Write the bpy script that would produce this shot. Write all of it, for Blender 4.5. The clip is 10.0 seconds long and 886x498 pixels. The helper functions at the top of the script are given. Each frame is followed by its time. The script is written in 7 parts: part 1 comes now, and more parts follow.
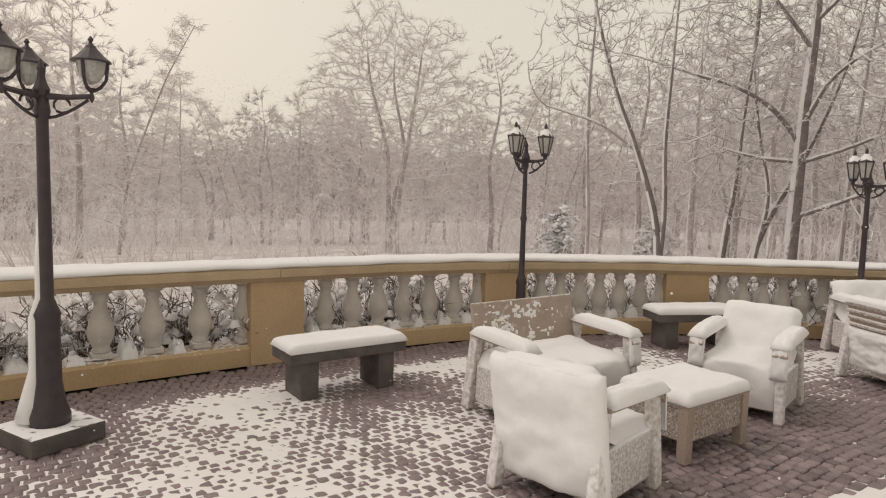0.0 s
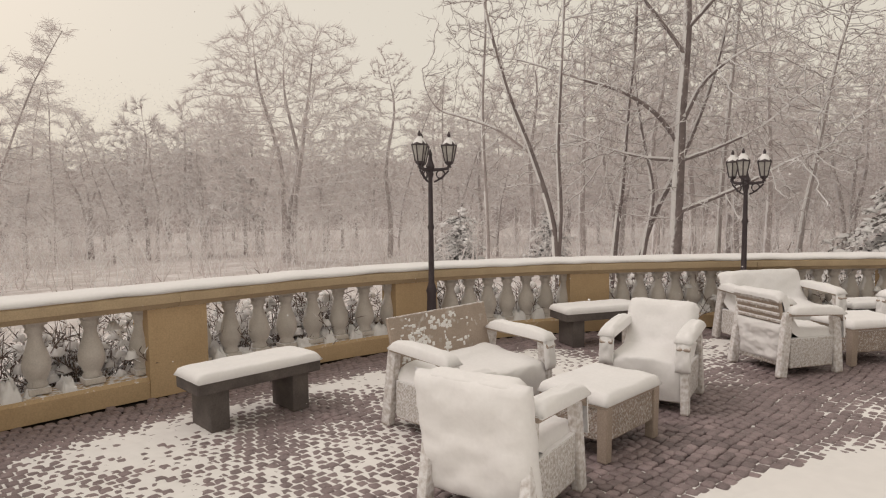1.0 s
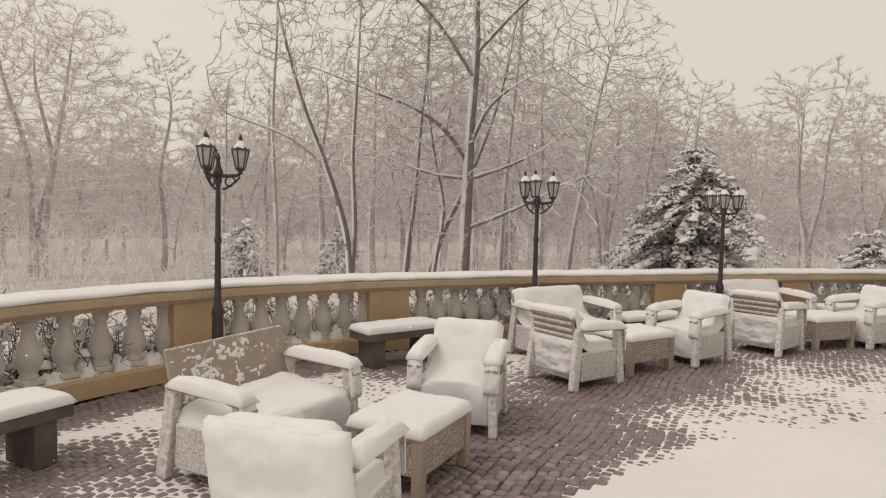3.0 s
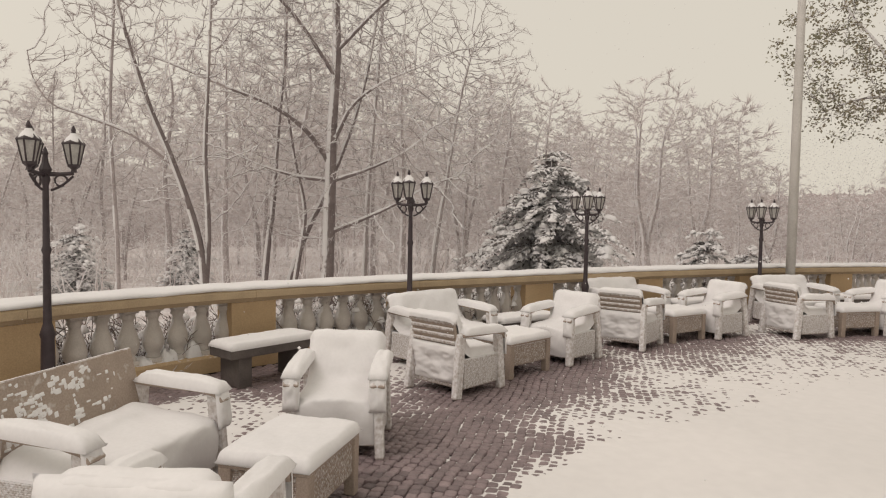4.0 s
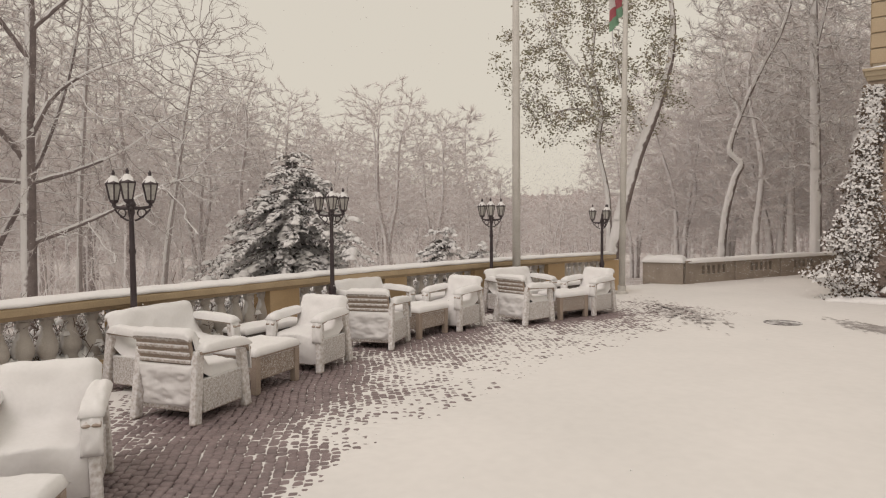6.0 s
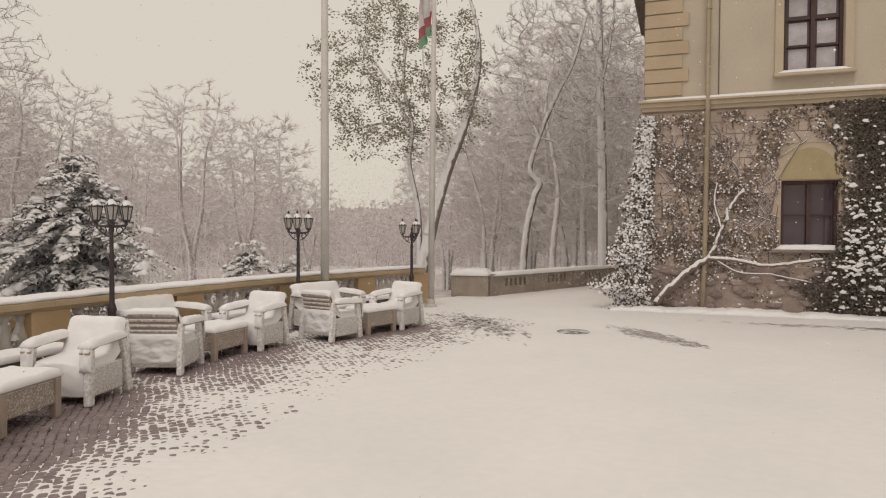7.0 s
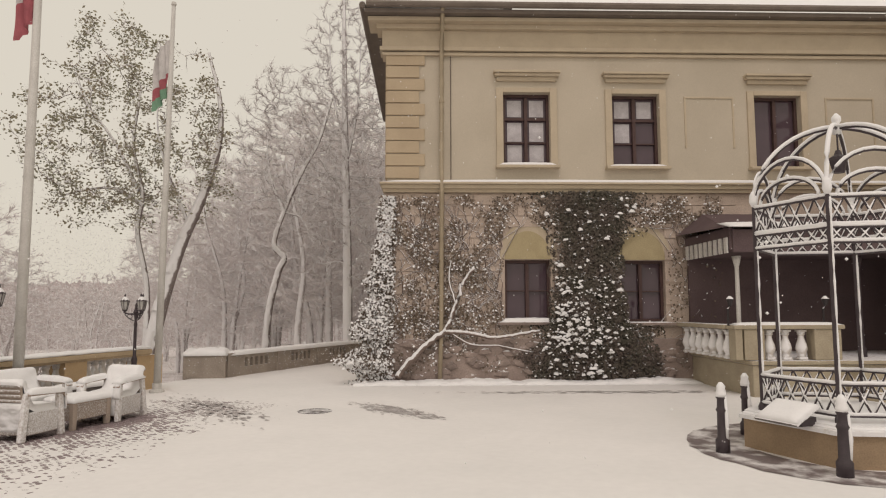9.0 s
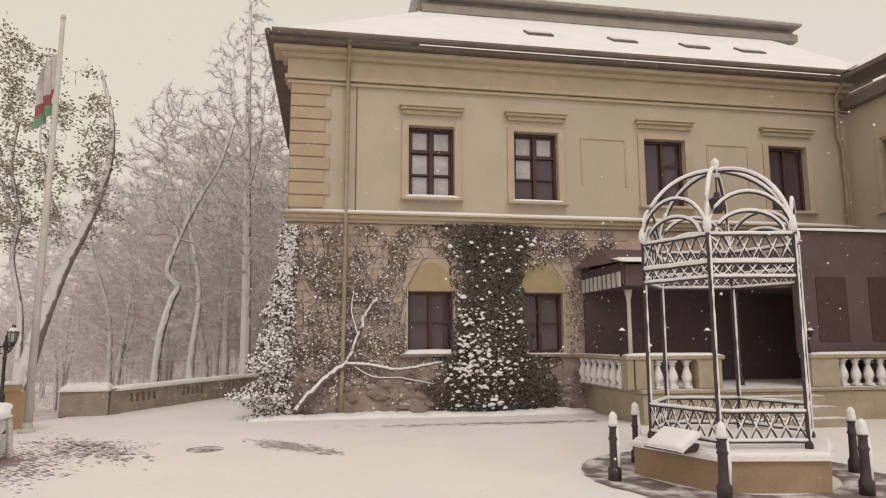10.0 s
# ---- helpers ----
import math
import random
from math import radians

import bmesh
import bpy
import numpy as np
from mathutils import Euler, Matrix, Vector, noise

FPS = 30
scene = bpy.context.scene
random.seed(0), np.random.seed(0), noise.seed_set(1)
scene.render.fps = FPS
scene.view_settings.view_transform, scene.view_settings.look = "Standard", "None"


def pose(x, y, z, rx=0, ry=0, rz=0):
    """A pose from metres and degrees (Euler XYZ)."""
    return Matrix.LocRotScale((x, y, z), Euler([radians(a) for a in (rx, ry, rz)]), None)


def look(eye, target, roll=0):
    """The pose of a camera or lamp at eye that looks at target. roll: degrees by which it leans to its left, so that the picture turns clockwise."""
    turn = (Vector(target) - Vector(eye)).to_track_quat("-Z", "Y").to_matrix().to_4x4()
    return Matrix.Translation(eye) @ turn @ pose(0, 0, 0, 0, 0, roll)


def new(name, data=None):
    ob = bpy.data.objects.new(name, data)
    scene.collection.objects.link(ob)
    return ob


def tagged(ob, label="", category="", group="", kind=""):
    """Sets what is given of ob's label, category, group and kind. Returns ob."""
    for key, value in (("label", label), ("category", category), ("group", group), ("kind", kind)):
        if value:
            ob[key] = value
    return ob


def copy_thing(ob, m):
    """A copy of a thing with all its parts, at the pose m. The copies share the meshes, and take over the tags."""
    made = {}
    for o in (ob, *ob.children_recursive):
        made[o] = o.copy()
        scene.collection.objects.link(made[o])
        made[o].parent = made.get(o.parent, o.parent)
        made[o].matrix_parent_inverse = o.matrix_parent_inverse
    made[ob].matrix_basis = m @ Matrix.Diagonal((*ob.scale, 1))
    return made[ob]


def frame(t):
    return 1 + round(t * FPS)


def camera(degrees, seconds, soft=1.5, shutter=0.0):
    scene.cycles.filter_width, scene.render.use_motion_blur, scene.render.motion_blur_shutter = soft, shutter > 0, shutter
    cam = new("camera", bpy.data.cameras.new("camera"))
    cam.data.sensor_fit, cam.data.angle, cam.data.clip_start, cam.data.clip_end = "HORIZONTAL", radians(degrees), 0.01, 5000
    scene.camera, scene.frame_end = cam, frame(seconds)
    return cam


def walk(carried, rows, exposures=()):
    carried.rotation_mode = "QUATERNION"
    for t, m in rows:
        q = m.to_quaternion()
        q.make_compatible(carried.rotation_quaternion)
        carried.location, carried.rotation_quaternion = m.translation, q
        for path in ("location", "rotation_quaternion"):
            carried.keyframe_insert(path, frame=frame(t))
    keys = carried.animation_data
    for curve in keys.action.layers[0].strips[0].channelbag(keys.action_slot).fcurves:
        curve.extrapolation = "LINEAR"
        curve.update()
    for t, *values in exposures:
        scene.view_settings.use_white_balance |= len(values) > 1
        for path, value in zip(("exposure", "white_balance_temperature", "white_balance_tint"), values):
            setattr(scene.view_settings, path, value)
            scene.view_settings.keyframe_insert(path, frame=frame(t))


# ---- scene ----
cam = camera(67.56, 10.0, soft=1.15)
PATH = [
    (0, 0.760, 0.095, 1.806, 84.86, -1.54, 121.86),
    (0.5, 0.763, 0.044, 1.823, 85.03, -1.36, 118.76),
    (1, 0.744, -0.048, 1.869, 85.31, 0.53, 112.88),
    (1.5, 0.659, -0.107, 1.867, 85.60, -0.32, 108.49),
    (2, 0.516, -0.162, 1.881, 85.99, -0.36, 105.00),
    (2.5, 0.434, -0.214, 1.877, 86.37, -1.76, 102.52),
    (3, 0.313, -0.321, 1.873, 86.54, -1.37, 94.64),
    (3.2, 0.261, -0.361, 1.883, 86.77, -1.34, 91.55),
    (4.3, -0.198, -0.549, 1.829, 87.58, -1.46, 79.82),
    (4.5, -0.239, -0.558, 1.808, 88.12, -2.27, 78.24),
    (5, -0.416, -0.588, 1.789, 87.95, -3.82, 72.11),
    (5.2, -0.469, -0.631, 1.799, 88.12, -2.76, 68.99),
    (6.3, -0.396, -0.314, 1.845, 87.73, 0.85, 56.36),
    (6.5, -0.413, -0.252, 1.860, 88.25, 0.94, 52.86),
    (7, -0.507, -0.122, 1.836, 88.54, -0.21, 44.74),
    (7.5, -0.501, -0.028, 1.845, 89.86, -0.65, 37.70),
    (8, -0.526, 0.044, 1.818, 90.96, 1.13, 32.61),
    (8.5, -0.534, 0.100, 1.811, 93.28, 0.96, 27.69),
    (9, -0.545, 0.117, 1.818, 95.14, 0.15, 23.22),
    (9.5, -0.532, 0.132, 1.822, 96.65, 0.06, 19.12),
    (10, -0.510, 0.158, 1.824, 97.79, 0.21, 15.03),
]
walk(cam, [(t, pose(*row)) for t, *row in PATH], exposures=[(0, 0.05, 6500, 23), (3, 0.05, 6500, 23), (5, -0.02, 6500, 23), (8.5, 0.0, 6500, 23), (10, 0.12, 6500, 23)])

# ---- light ----
world = bpy.data.worlds.new("overcast_sky")
scene.world = world
world.use_nodes = True
wn, wl = world.node_tree.nodes, world.node_tree.links
wn.clear()
sky = wn.new("ShaderNodeTexSky")
sky.sky_type = "NISHITA"
sky.sun_disc = False
sky.sun_elevation, sky.sun_rotation = radians(32), radians(200)
sky.air_density, sky.dust_density = 1.0, 6.0
cloud = wn.new("ShaderNodeRGB")
cloud.outputs[0].default_value = (7.7, 7.62, 6.0, 1)
veil = wn.new("ShaderNodeMixRGB")
veil.inputs[0].default_value = 0.93
background = wn.new("ShaderNodeBackground")
background.inputs[1].default_value = 0.09
wout = wn.new("ShaderNodeOutputWorld")
wl.new(sky.outputs[0], veil.inputs[1])
wl.new(cloud.outputs[0], veil.inputs[2])
wl.new(veil.outputs[0], background.inputs[0])
wl.new(background.outputs[0], wout.inputs[0])

sun = new("sun", bpy.data.lights.new("sun", "SUN"))
sun.data.energy, sun.data.angle, sun.data.color = 0.7, radians(25), (1.0, 0.95, 0.86)
sun.matrix_world = look((0, 0, 30), (-9, 14, 5))

# ---- materials ----


def material(name, base, other=None, rough=0.8, scale=8.0, fine=60.0, bump=0.15, metal=0.0, snow=0.0, snow_scale=9.0, spec=0.3, blend=(0.35, 0.7), random_value=0.0, contrast=1.0, wind=None, soft=0.2):
    """A surface with broad stains, fine grain and relief; snow lies on what faces up, thinning out at its rim."""
    m = bpy.data.materials.new(name)
    m.use_nodes = True
    n, l = m.node_tree.nodes, m.node_tree.links
    p = n["Principled BSDF"]
    p.inputs["Roughness"].default_value, p.inputs["Metallic"].default_value = rough, metal
    p.inputs["Specular IOR Level"].default_value = spec
    geo = n.new("ShaderNodeNewGeometry")
    broad = n.new("ShaderNodeTexNoise")
    broad.inputs["Scale"].default_value, broad.inputs["Detail"].default_value = scale, 6
    grain = n.new("ShaderNodeTexNoise")
    grain.inputs["Scale"].default_value, grain.inputs["Detail"].default_value = fine, 4
    l.new(geo.outputs["Position"], broad.inputs["Vector"])
    l.new(geo.outputs["Position"], grain.inputs["Vector"])
    ramp = n.new("ShaderNodeMapRange")
    ramp.inputs[1].default_value, ramp.inputs[2].default_value = blend
    l.new(broad.outputs["Fac"], ramp.inputs[0])
    mix = n.new("ShaderNodeMixRGB")
    mix.inputs[1].default_value = (*base, 1)
    mix.inputs[2].default_value = (*(other or [c * 0.8 for c in base]), 1)
    l.new(ramp.outputs[0], mix.inputs[0])
    speck = n.new("ShaderNodeMapRange")
    speck.inputs[1].default_value, speck.inputs[2].default_value = 0.3, 0.7
    speck.inputs[3].default_value, speck.inputs[4].default_value = 1 - 0.16 * contrast, 1 + 0.12 * contrast
    l.new(grain.outputs["Fac"], speck.inputs[0])
    mul = n.new("ShaderNodeMixRGB")
    mul.blend_type, mul.inputs[0].default_value = "MULTIPLY", 1.0
    l.new(mix.outputs[0], mul.inputs[1])
    l.new(speck.outputs[0], mul.inputs[2])
    colour = mul.outputs[0]
    if random_value:
        info = n.new("ShaderNodeObjectInfo")
        vary = n.new("ShaderNodeMapRange")
        vary.inputs[3].default_value, vary.inputs[4].default_value = 1 - random_value, 1 + random_value
        l.new(info.outputs["Random"], vary.inputs[0])
        tone = n.new("ShaderNodeMixRGB")
        tone.blend_type, tone.inputs[0].default_value = "MULTIPLY", 1.0
        l.new(colour, tone.inputs[1])
        l.new(vary.outputs[0], tone.inputs[2])
        colour = tone.outputs[0]
    if snow:
        split = n.new("ShaderNodeSeparateXYZ")
        l.new(geo.outputs["Normal"], split.inputs[0])
        drift = n.new("ShaderNodeTexNoise")
        drift.inputs["Scale"].default_value, drift.inputs["Detail"].default_value = snow_scale, 5
        l.new(geo.outputs["Position"], drift.inputs["Vector"])
        add = n.new("ShaderNodeMath")
        add.operation = "MULTIPLY_ADD"
        add.inputs[1].default_value = 1.5
        l.new(drift.outputs["Fac"], add.inputs[0])
        if wind:
            lee = n.new("ShaderNodeVectorMath")
            lee.operation = "DOT_PRODUCT"
            lee.inputs[1].default_value = wind
            l.new(geo.outputs["Normal"], lee.inputs[0])
            l.new(lee.outputs["Value"], add.inputs[2])
        else:
            l.new(split.outputs["Z"], add.inputs[2])
        cover = n.new("ShaderNodeMapRange")
        cover.inputs[1].default_value, cover.inputs[2].default_value = 1.85 - soft / 2 - snow, 1.85 + soft / 2 - snow
        l.new(add.outputs[0], cover.inputs[0])
        white = n.new("ShaderNodeMixRGB")
        white.inputs[2].default_value = (0.84, 0.83, 0.84, 1)
        l.new(cover.outputs[0], white.inputs[0])
        l.new(colour, white.inputs[1])
        colour = white.outputs[0]
    l.new(colour, p.inputs["Base Color"])
    if bump:
        b = n.new("ShaderNodeBump")
        b.inputs["Strength"].default_value, b.inputs["Distance"].default_value = bump, 0.01
        l.new(grain.outputs["Fac"], b.inputs["Height"])
        l.new(b.outputs[0], p.inputs["Normal"])
    return m


def wicker_material(name, base, snow, soft=0.5):
    """Moulded weave: a relief of small crossing strands, with snow caught in its hollows."""
    m = material(name, base, [c * 0.85 for c in base], rough=0.65, scale=5, fine=90, bump=0.2, snow=snow, snow_scale=55, soft=soft)
    n, l = m.node_tree.nodes, m.node_tree.links
    coord = n.new("ShaderNodeTexCoord")
    w1, w2 = n.new("ShaderNodeTexWave"), n.new("ShaderNodeTexWave")
    w1.bands_direction, w2.bands_direction = "Z", "DIAGONAL"
    for w in (w1, w2):
        w.inputs["Scale"].default_value = 26
        l.new(coord.outputs["Object"], w.inputs["Vector"])
    mixed = n.new("ShaderNodeMath")
    mixed.operation = "MAXIMUM"
    l.new(w1.outputs["Fac"], mixed.inputs[0])
    l.new(w2.outputs["Fac"], mixed.inputs[1])
    b = n.new("ShaderNodeBump")
    b.inputs["Strength"].default_value, b.inputs["Distance"].default_value = 0.6, 0.008
    l.new(mixed.outputs[0], b.inputs["Height"])
    l.new(b.outputs[0], n["Principled BSDF"].inputs["Normal"])
    return m


def glass_material(name, tint, rough=0.03):
    m = bpy.data.materials.new(name)
    m.use_nodes = True
    n, l = m.node_tree.nodes, m.node_tree.links
    p = n["Principled BSDF"]
    noise_node = n.new("ShaderNodeTexNoise")
    noise_node.inputs["Scale"].default_value = 2.5
    mix = n.new("ShaderNodeMixRGB")
    mix.inputs[1].default_value = (*tint, 1)
    mix.inputs[2].default_value = (*[c * 1.5 for c in tint], 1)
    l.new(noise_node.outputs["Fac"], mix.inputs[0])
    l.new(mix.outputs[0], p.inputs["Base Color"])
    p.inputs["Roughness"].default_value = rough
    p.inputs["Specular IOR Level"].default_value = 0.55
    return m


WIND = (-0.25, -0.8, 0.6)
SNOW = material("fresh_snow", (0.87, 0.86, 0.865), (0.82, 0.815, 0.825), rough=0.75, scale=1.2, fine=38, bump=0.07, spec=0.2, contrast=0.15)
SNOW_GROUND = material("trodden_snow", (0.84, 0.82, 0.81), (0.78, 0.765, 0.755), rough=0.8, scale=0.5, fine=9, bump=0.1, spec=0.2, contrast=0.14)
OCHRE = material("ochre_lime_paint", (0.58, 0.42, 0.255), (0.49, 0.345, 0.2), scale=1.6, fine=70, snow=0.12, snow_scale=20, contrast=0.7)
# Balustrade ochre darkened: the dimness round the pavilion is put into the colour.
WELL_PLASTER = material("shaded_ochre_plaster", (0.40, 0.29, 0.185), (0.32, 0.23, 0.15), scale=2.2, fine=60, snow=0.1, contrast=0.9)
CAST = material("pale_cast_stone", (0.66, 0.615, 0.575), (0.54, 0.50, 0.465), scale=5, fine=80, snow=0.66, snow_scale=7, wind=WIND, contrast=0.6, soft=0.35)
HANDRAIL = material("buff_rail_stone", (0.53, 0.41, 0.27), (0.45, 0.345, 0.23), scale=4, fine=80, contrast=0.7)
SETT = material("wet_granite_sett", (0.29, 0.225, 0.23), (0.19, 0.148, 0.152), rough=0.4, scale=5, fine=120, bump=0.5, spec=0.5, random_value=0.3)
SETT_BED = material("sett_joint_sand", (0.045, 0.036, 0.036), rough=0.9, scale=6, fine=150, bump=0.5)
IRON = material("black_painted_iron", (0.042, 0.03, 0.036), (0.06, 0.044, 0.05), rough=0.45, scale=12, fine=120, bump=0.08, spec=0.5)
IRON_SNOW = material("snow_dusted_black_iron", (0.03, 0.024, 0.026), rough=0.5, scale=12, fine=90, snow=0.62, snow_scale=12, spec=0.5)
COVER_IRON = material("snow_dusted_manhole_iron", (0.10, 0.085, 0.085), (0.15, 0.13, 0.13), rough=0.6, scale=9, fine=60, snow=0.08, snow_scale=9, soft=0.5)
LAMP_GLASS = material("clear_lamp_glass", (0.5, 0.485, 0.46), (0.38, 0.365, 0.35), rough=0.15, scale=9, fine=50, bump=0.02, spec=0.6)
BENCH_STONE = material("dark_bench_stone", (0.10, 0.085, 0.082), (0.15, 0.13, 0.12), scale=6, fine=90, snow=0.3, snow_scale=13)
WICKER = wicker_material("beige_wicker", (0.40, 0.32, 0.265), 0.92, 0.5)
WICKER_SNOWY = wicker_material("snow_crusted_wicker", (0.46, 0.39, 0.335), 1.18, 0.6)
WICKER_PLAIN = material("beige_moulded_plastic", (0.43, 0.35, 0.295), (0.37, 0.30, 0.25), rough=0.55, scale=4, fine=100, snow=0.5, snow_scale=14, soft=0.4)
BARK = material("dark_wet_bark", (0.20, 0.165, 0.165), (0.28, 0.24, 0.235), scale=4, fine=40, bump=0.5, snow=1.0, snow_scale=5.0, wind=(-0.2, -0.62, 0.85), soft=0.3)
TWIG = material("rimed_twig", (0.36, 0.31, 0.305), (0.49, 0.44, 0.435), scale=2, fine=20, bump=0.0, snow=0.95, snow_scale=2.2, wind=WIND, soft=0.5)
WHITE_BARK = material("snow_plastered_bark", (0.19, 0.155, 0.15), (0.28, 0.235, 0.23), scale=4, fine=40, bump=0.5, snow=0.68, snow_scale=3.0, wind=(0.1, -0.95, 0.45), soft=0.25)
# These three pale tones hold frost plus distance haze put into the colour.
FROST_HAZE_TWIG = material("frosted_hazy_twig", (0.70, 0.645, 0.64), (0.80, 0.75, 0.745), scale=0.8, fine=10, bump=0.0, snow=0.8, snow_scale=1.2, contrast=0.5)
RIME_HAZE = material("rimed_hazy_undergrowth", (0.70, 0.64, 0.635), (0.80, 0.75, 0.745), scale=0.8, fine=10, bump=0.0, snow=1.0, snow_scale=1.2, contrast=0.5)
FROST_HAZE_BARK = material("frosted_hazy_bark", (0.40, 0.355, 0.35), (0.52, 0.465, 0.465), scale=1.5, fine=20, bump=0.3, snow=0.85, snow_scale=2.0, wind=WIND, soft=0.4)
NEEDLE = material("snowy_fir_needles", (0.27, 0.25, 0.24), (0.35, 0.325, 0.31), scale=3, fine=30, bump=0.2, snow=1.5, snow_scale=5.5, soft=0.35)
LEAF = material("withered_green_leaf", (0.27, 0.27, 0.19), (0.34, 0.285, 0.215), scale=1.5, fine=15, bump=0, snow=0.5, snow_scale=5)
IVY = material("dark_ivy_leaf", (0.085, 0.078, 0.06), (0.13, 0.1, 0.088), scale=2.5, fine=25, bump=0, snow=0.26, snow_scale=7)
IVY_RED = material("withered_creeper_leaf", (0.21, 0.16, 0.12), (0.145, 0.112, 0.085), scale=2.5, fine=25, bump=0, snow=0.45, snow_scale=6)
IVY_SNOWY = material("snow_clotted_creeper_leaf", (0.15, 0.115, 0.09), (0.10, 0.08, 0.065), scale=2.5, fine=25, bump=0, snow=0.72, snow_scale=3.5)
SHRUB = material("dry_shrub_stalk", (0.22, 0.165, 0.14), (0.15, 0.11, 0.095), scale=5, fine=40, bump=0, snow=0.86, snow_scale=8)
PLASTER = material("ochre_grey_house_plaster", (0.54, 0.475, 0.385), (0.485, 0.425, 0.34), scale=0.7, fine=50, bump=0.15, contrast=0.6)
QUOIN = material("tan_quoin_plaster", (0.50, 0.40, 0.28), (0.44, 0.345, 0.24), scale=1.2, fine=50, contrast=0.6)
TRIM = material("buff_window_trim", (0.54, 0.455, 0.34), (0.48, 0.40, 0.30), scale=2.5, fine=60, snow=0.1, contrast=0.6)
RUBBLE = material("rubble_plinth_stone", (0.32, 0.255, 0.225), (0.23, 0.18, 0.16), scale=2.2, fine=30, bump=0.6, snow=0.25, random_value=0.25)
LIMEWASH = material("ashlar_ground_floor", (0.55, 0.45, 0.38), (0.44, 0.355, 0.30), scale=1.5, fine=35, bump=0.4)
FRAME = material("dark_brown_window_wood", (0.075, 0.042, 0.04), (0.095, 0.055, 0.05), rough=0.5, scale=8, fine=90)
PANE = glass_material("dark_window_glass", (0.075, 0.05, 0.062))
CURTAIN = material("pale_net_curtain", (0.58, 0.55, 0.57), (0.46, 0.43, 0.45), scale=6, fine=60)
BLIND = material("ochre_arch_panel", (0.43, 0.355, 0.215), (0.38, 0.31, 0.185), scale=3, fine=60)
EAVES = material("grey_brown_eaves", (0.20, 0.165, 0.14), (0.16, 0.13, 0.11), scale=2, fine=50)
MANSARD = material("grey_weathered_boards", (0.36, 0.33, 0.30), (0.29, 0.265, 0.24), scale=2, fine=40)
PORCH_STONE = material("dull_ochre_porch_stone", (0.44, 0.38, 0.28), (0.36, 0.305, 0.225), scale=2.5, fine=50, snow=0.3)
PIPE = material("buff_painted_pipe", (0.40, 0.33, 0.235), rough=0.5, scale=3, fine=60)
# Dark porch parts; on the rear sheet this tone is the interior's shade.
DARK = material("dark_porch_trim_and_shade", (0.115, 0.08, 0.085), (0.14, 0.1, 0.102), scale=1.5, fine=40)
POLE = material("white_painted_pole", (0.62, 0.60, 0.57), (0.54, 0.52, 0.49), rough=0.45, scale=3, fine=60, bump=0.05)
RED = material("red_flag_cloth", (0.42, 0.12, 0.14), rough=0.8, scale=5, fine=150)
WHITE = material("white_flag_cloth", (0.66, 0.63, 0.62), rough=0.8, scale=5, fine=150)
GREEN = material("green_flag_cloth", (0.2, 0.36, 0.25), rough=0.8, scale=5, fine=150)
WALLSTONE = material("weathered_garden_wall", (0.38, 0.325, 0.275), (0.29, 0.245, 0.21), scale=2, fine=40, bump=0.4, snow=0.4, soft=0.4)
SIGN = material("grey_board", (0.2, 0.18, 0.17), snow=1.2)
# Far woods: the haze over them is put into this pale tone.
DISTANCE = material("hazy_frosted_wood", (0.53, 0.465, 0.465), (0.47, 0.41, 0.41), scale=0.25, fine=1.6, bump=0.0, contrast=0.6)
LITTER = material("frosted_dry_grass", (0.60, 0.545, 0.535), (0.78, 0.75, 0.75), scale=0.7, fine=7, bump=0.3, blend=(0.42, 0.66))

# ---- mesh helpers ----


def mesh_object(name, verts, faces, mats, parent=None, label="", smooth=False, slots=None):
    me = bpy.data.meshes.new(name)
    me.from_pydata(verts, [], faces)
    for m in mats if isinstance(mats, (list, tuple)) else [mats]:
        me.materials.append(m)
    if slots is not None:
        me.polygons.foreach_set("material_index", slots)
    if smooth:
        me.polygons.foreach_set("use_smooth", [True] * len(me.polygons))
    me.update()
    ob = new(name, me)
    if parent:
        ob.parent = parent
    if label:
        ob["label"] = label
    return ob


def part(name, bm, mat, parent=None, label="", smooth=False):
    """Links a bmesh as one mesh object, under a thing or a part if one is given."""
    bmesh.ops.recalc_face_normals(bm, faces=bm.faces)
    me = bpy.data.meshes.new(name)
    bm.to_mesh(me)
    bm.free()
    me.materials.append(mat)
    if smooth:
        me.polygons.foreach_set("use_smooth", [True] * len(me.polygons))
    ob = new(name, me)
    if parent:
        ob.parent = parent
    if label:
        ob["label"] = label
    return ob


def thing(name, label, category, m=None, group="", kind=""):
    ob = new(name)
    ob.empty_display_size = 0.1
    if m is not None:
        ob.matrix_world = m
    return tagged(ob, label, category, group, kind)


def box(bm, size, at, turn=(0, 0, 0), bevel=0.0, taper=1.0):
    """A box of that size round the point at; taper scales its top."""
    made = bmesh.ops.create_cube(bm, size=1.0)["verts"]
    for v in made:
        k = taper if v.co.z > 0 else 1.0
        v.co = Vector((v.co.x * size[0] * k, v.co.y * size[1] * k, v.co.z * size[2]))
    if bevel:
        edges = list({e for v in made for e in v.link_edges})
        out = bmesh.ops.bevel(bm, geom=edges, offset=bevel, segments=2, affect="EDGES", profile=0.6)
        made = list({v for v in out["verts"]} | {v for v in made if v.is_valid})
    bmesh.ops.transform(bm, matrix=pose(*at, *turn), verts=made)
    return bm


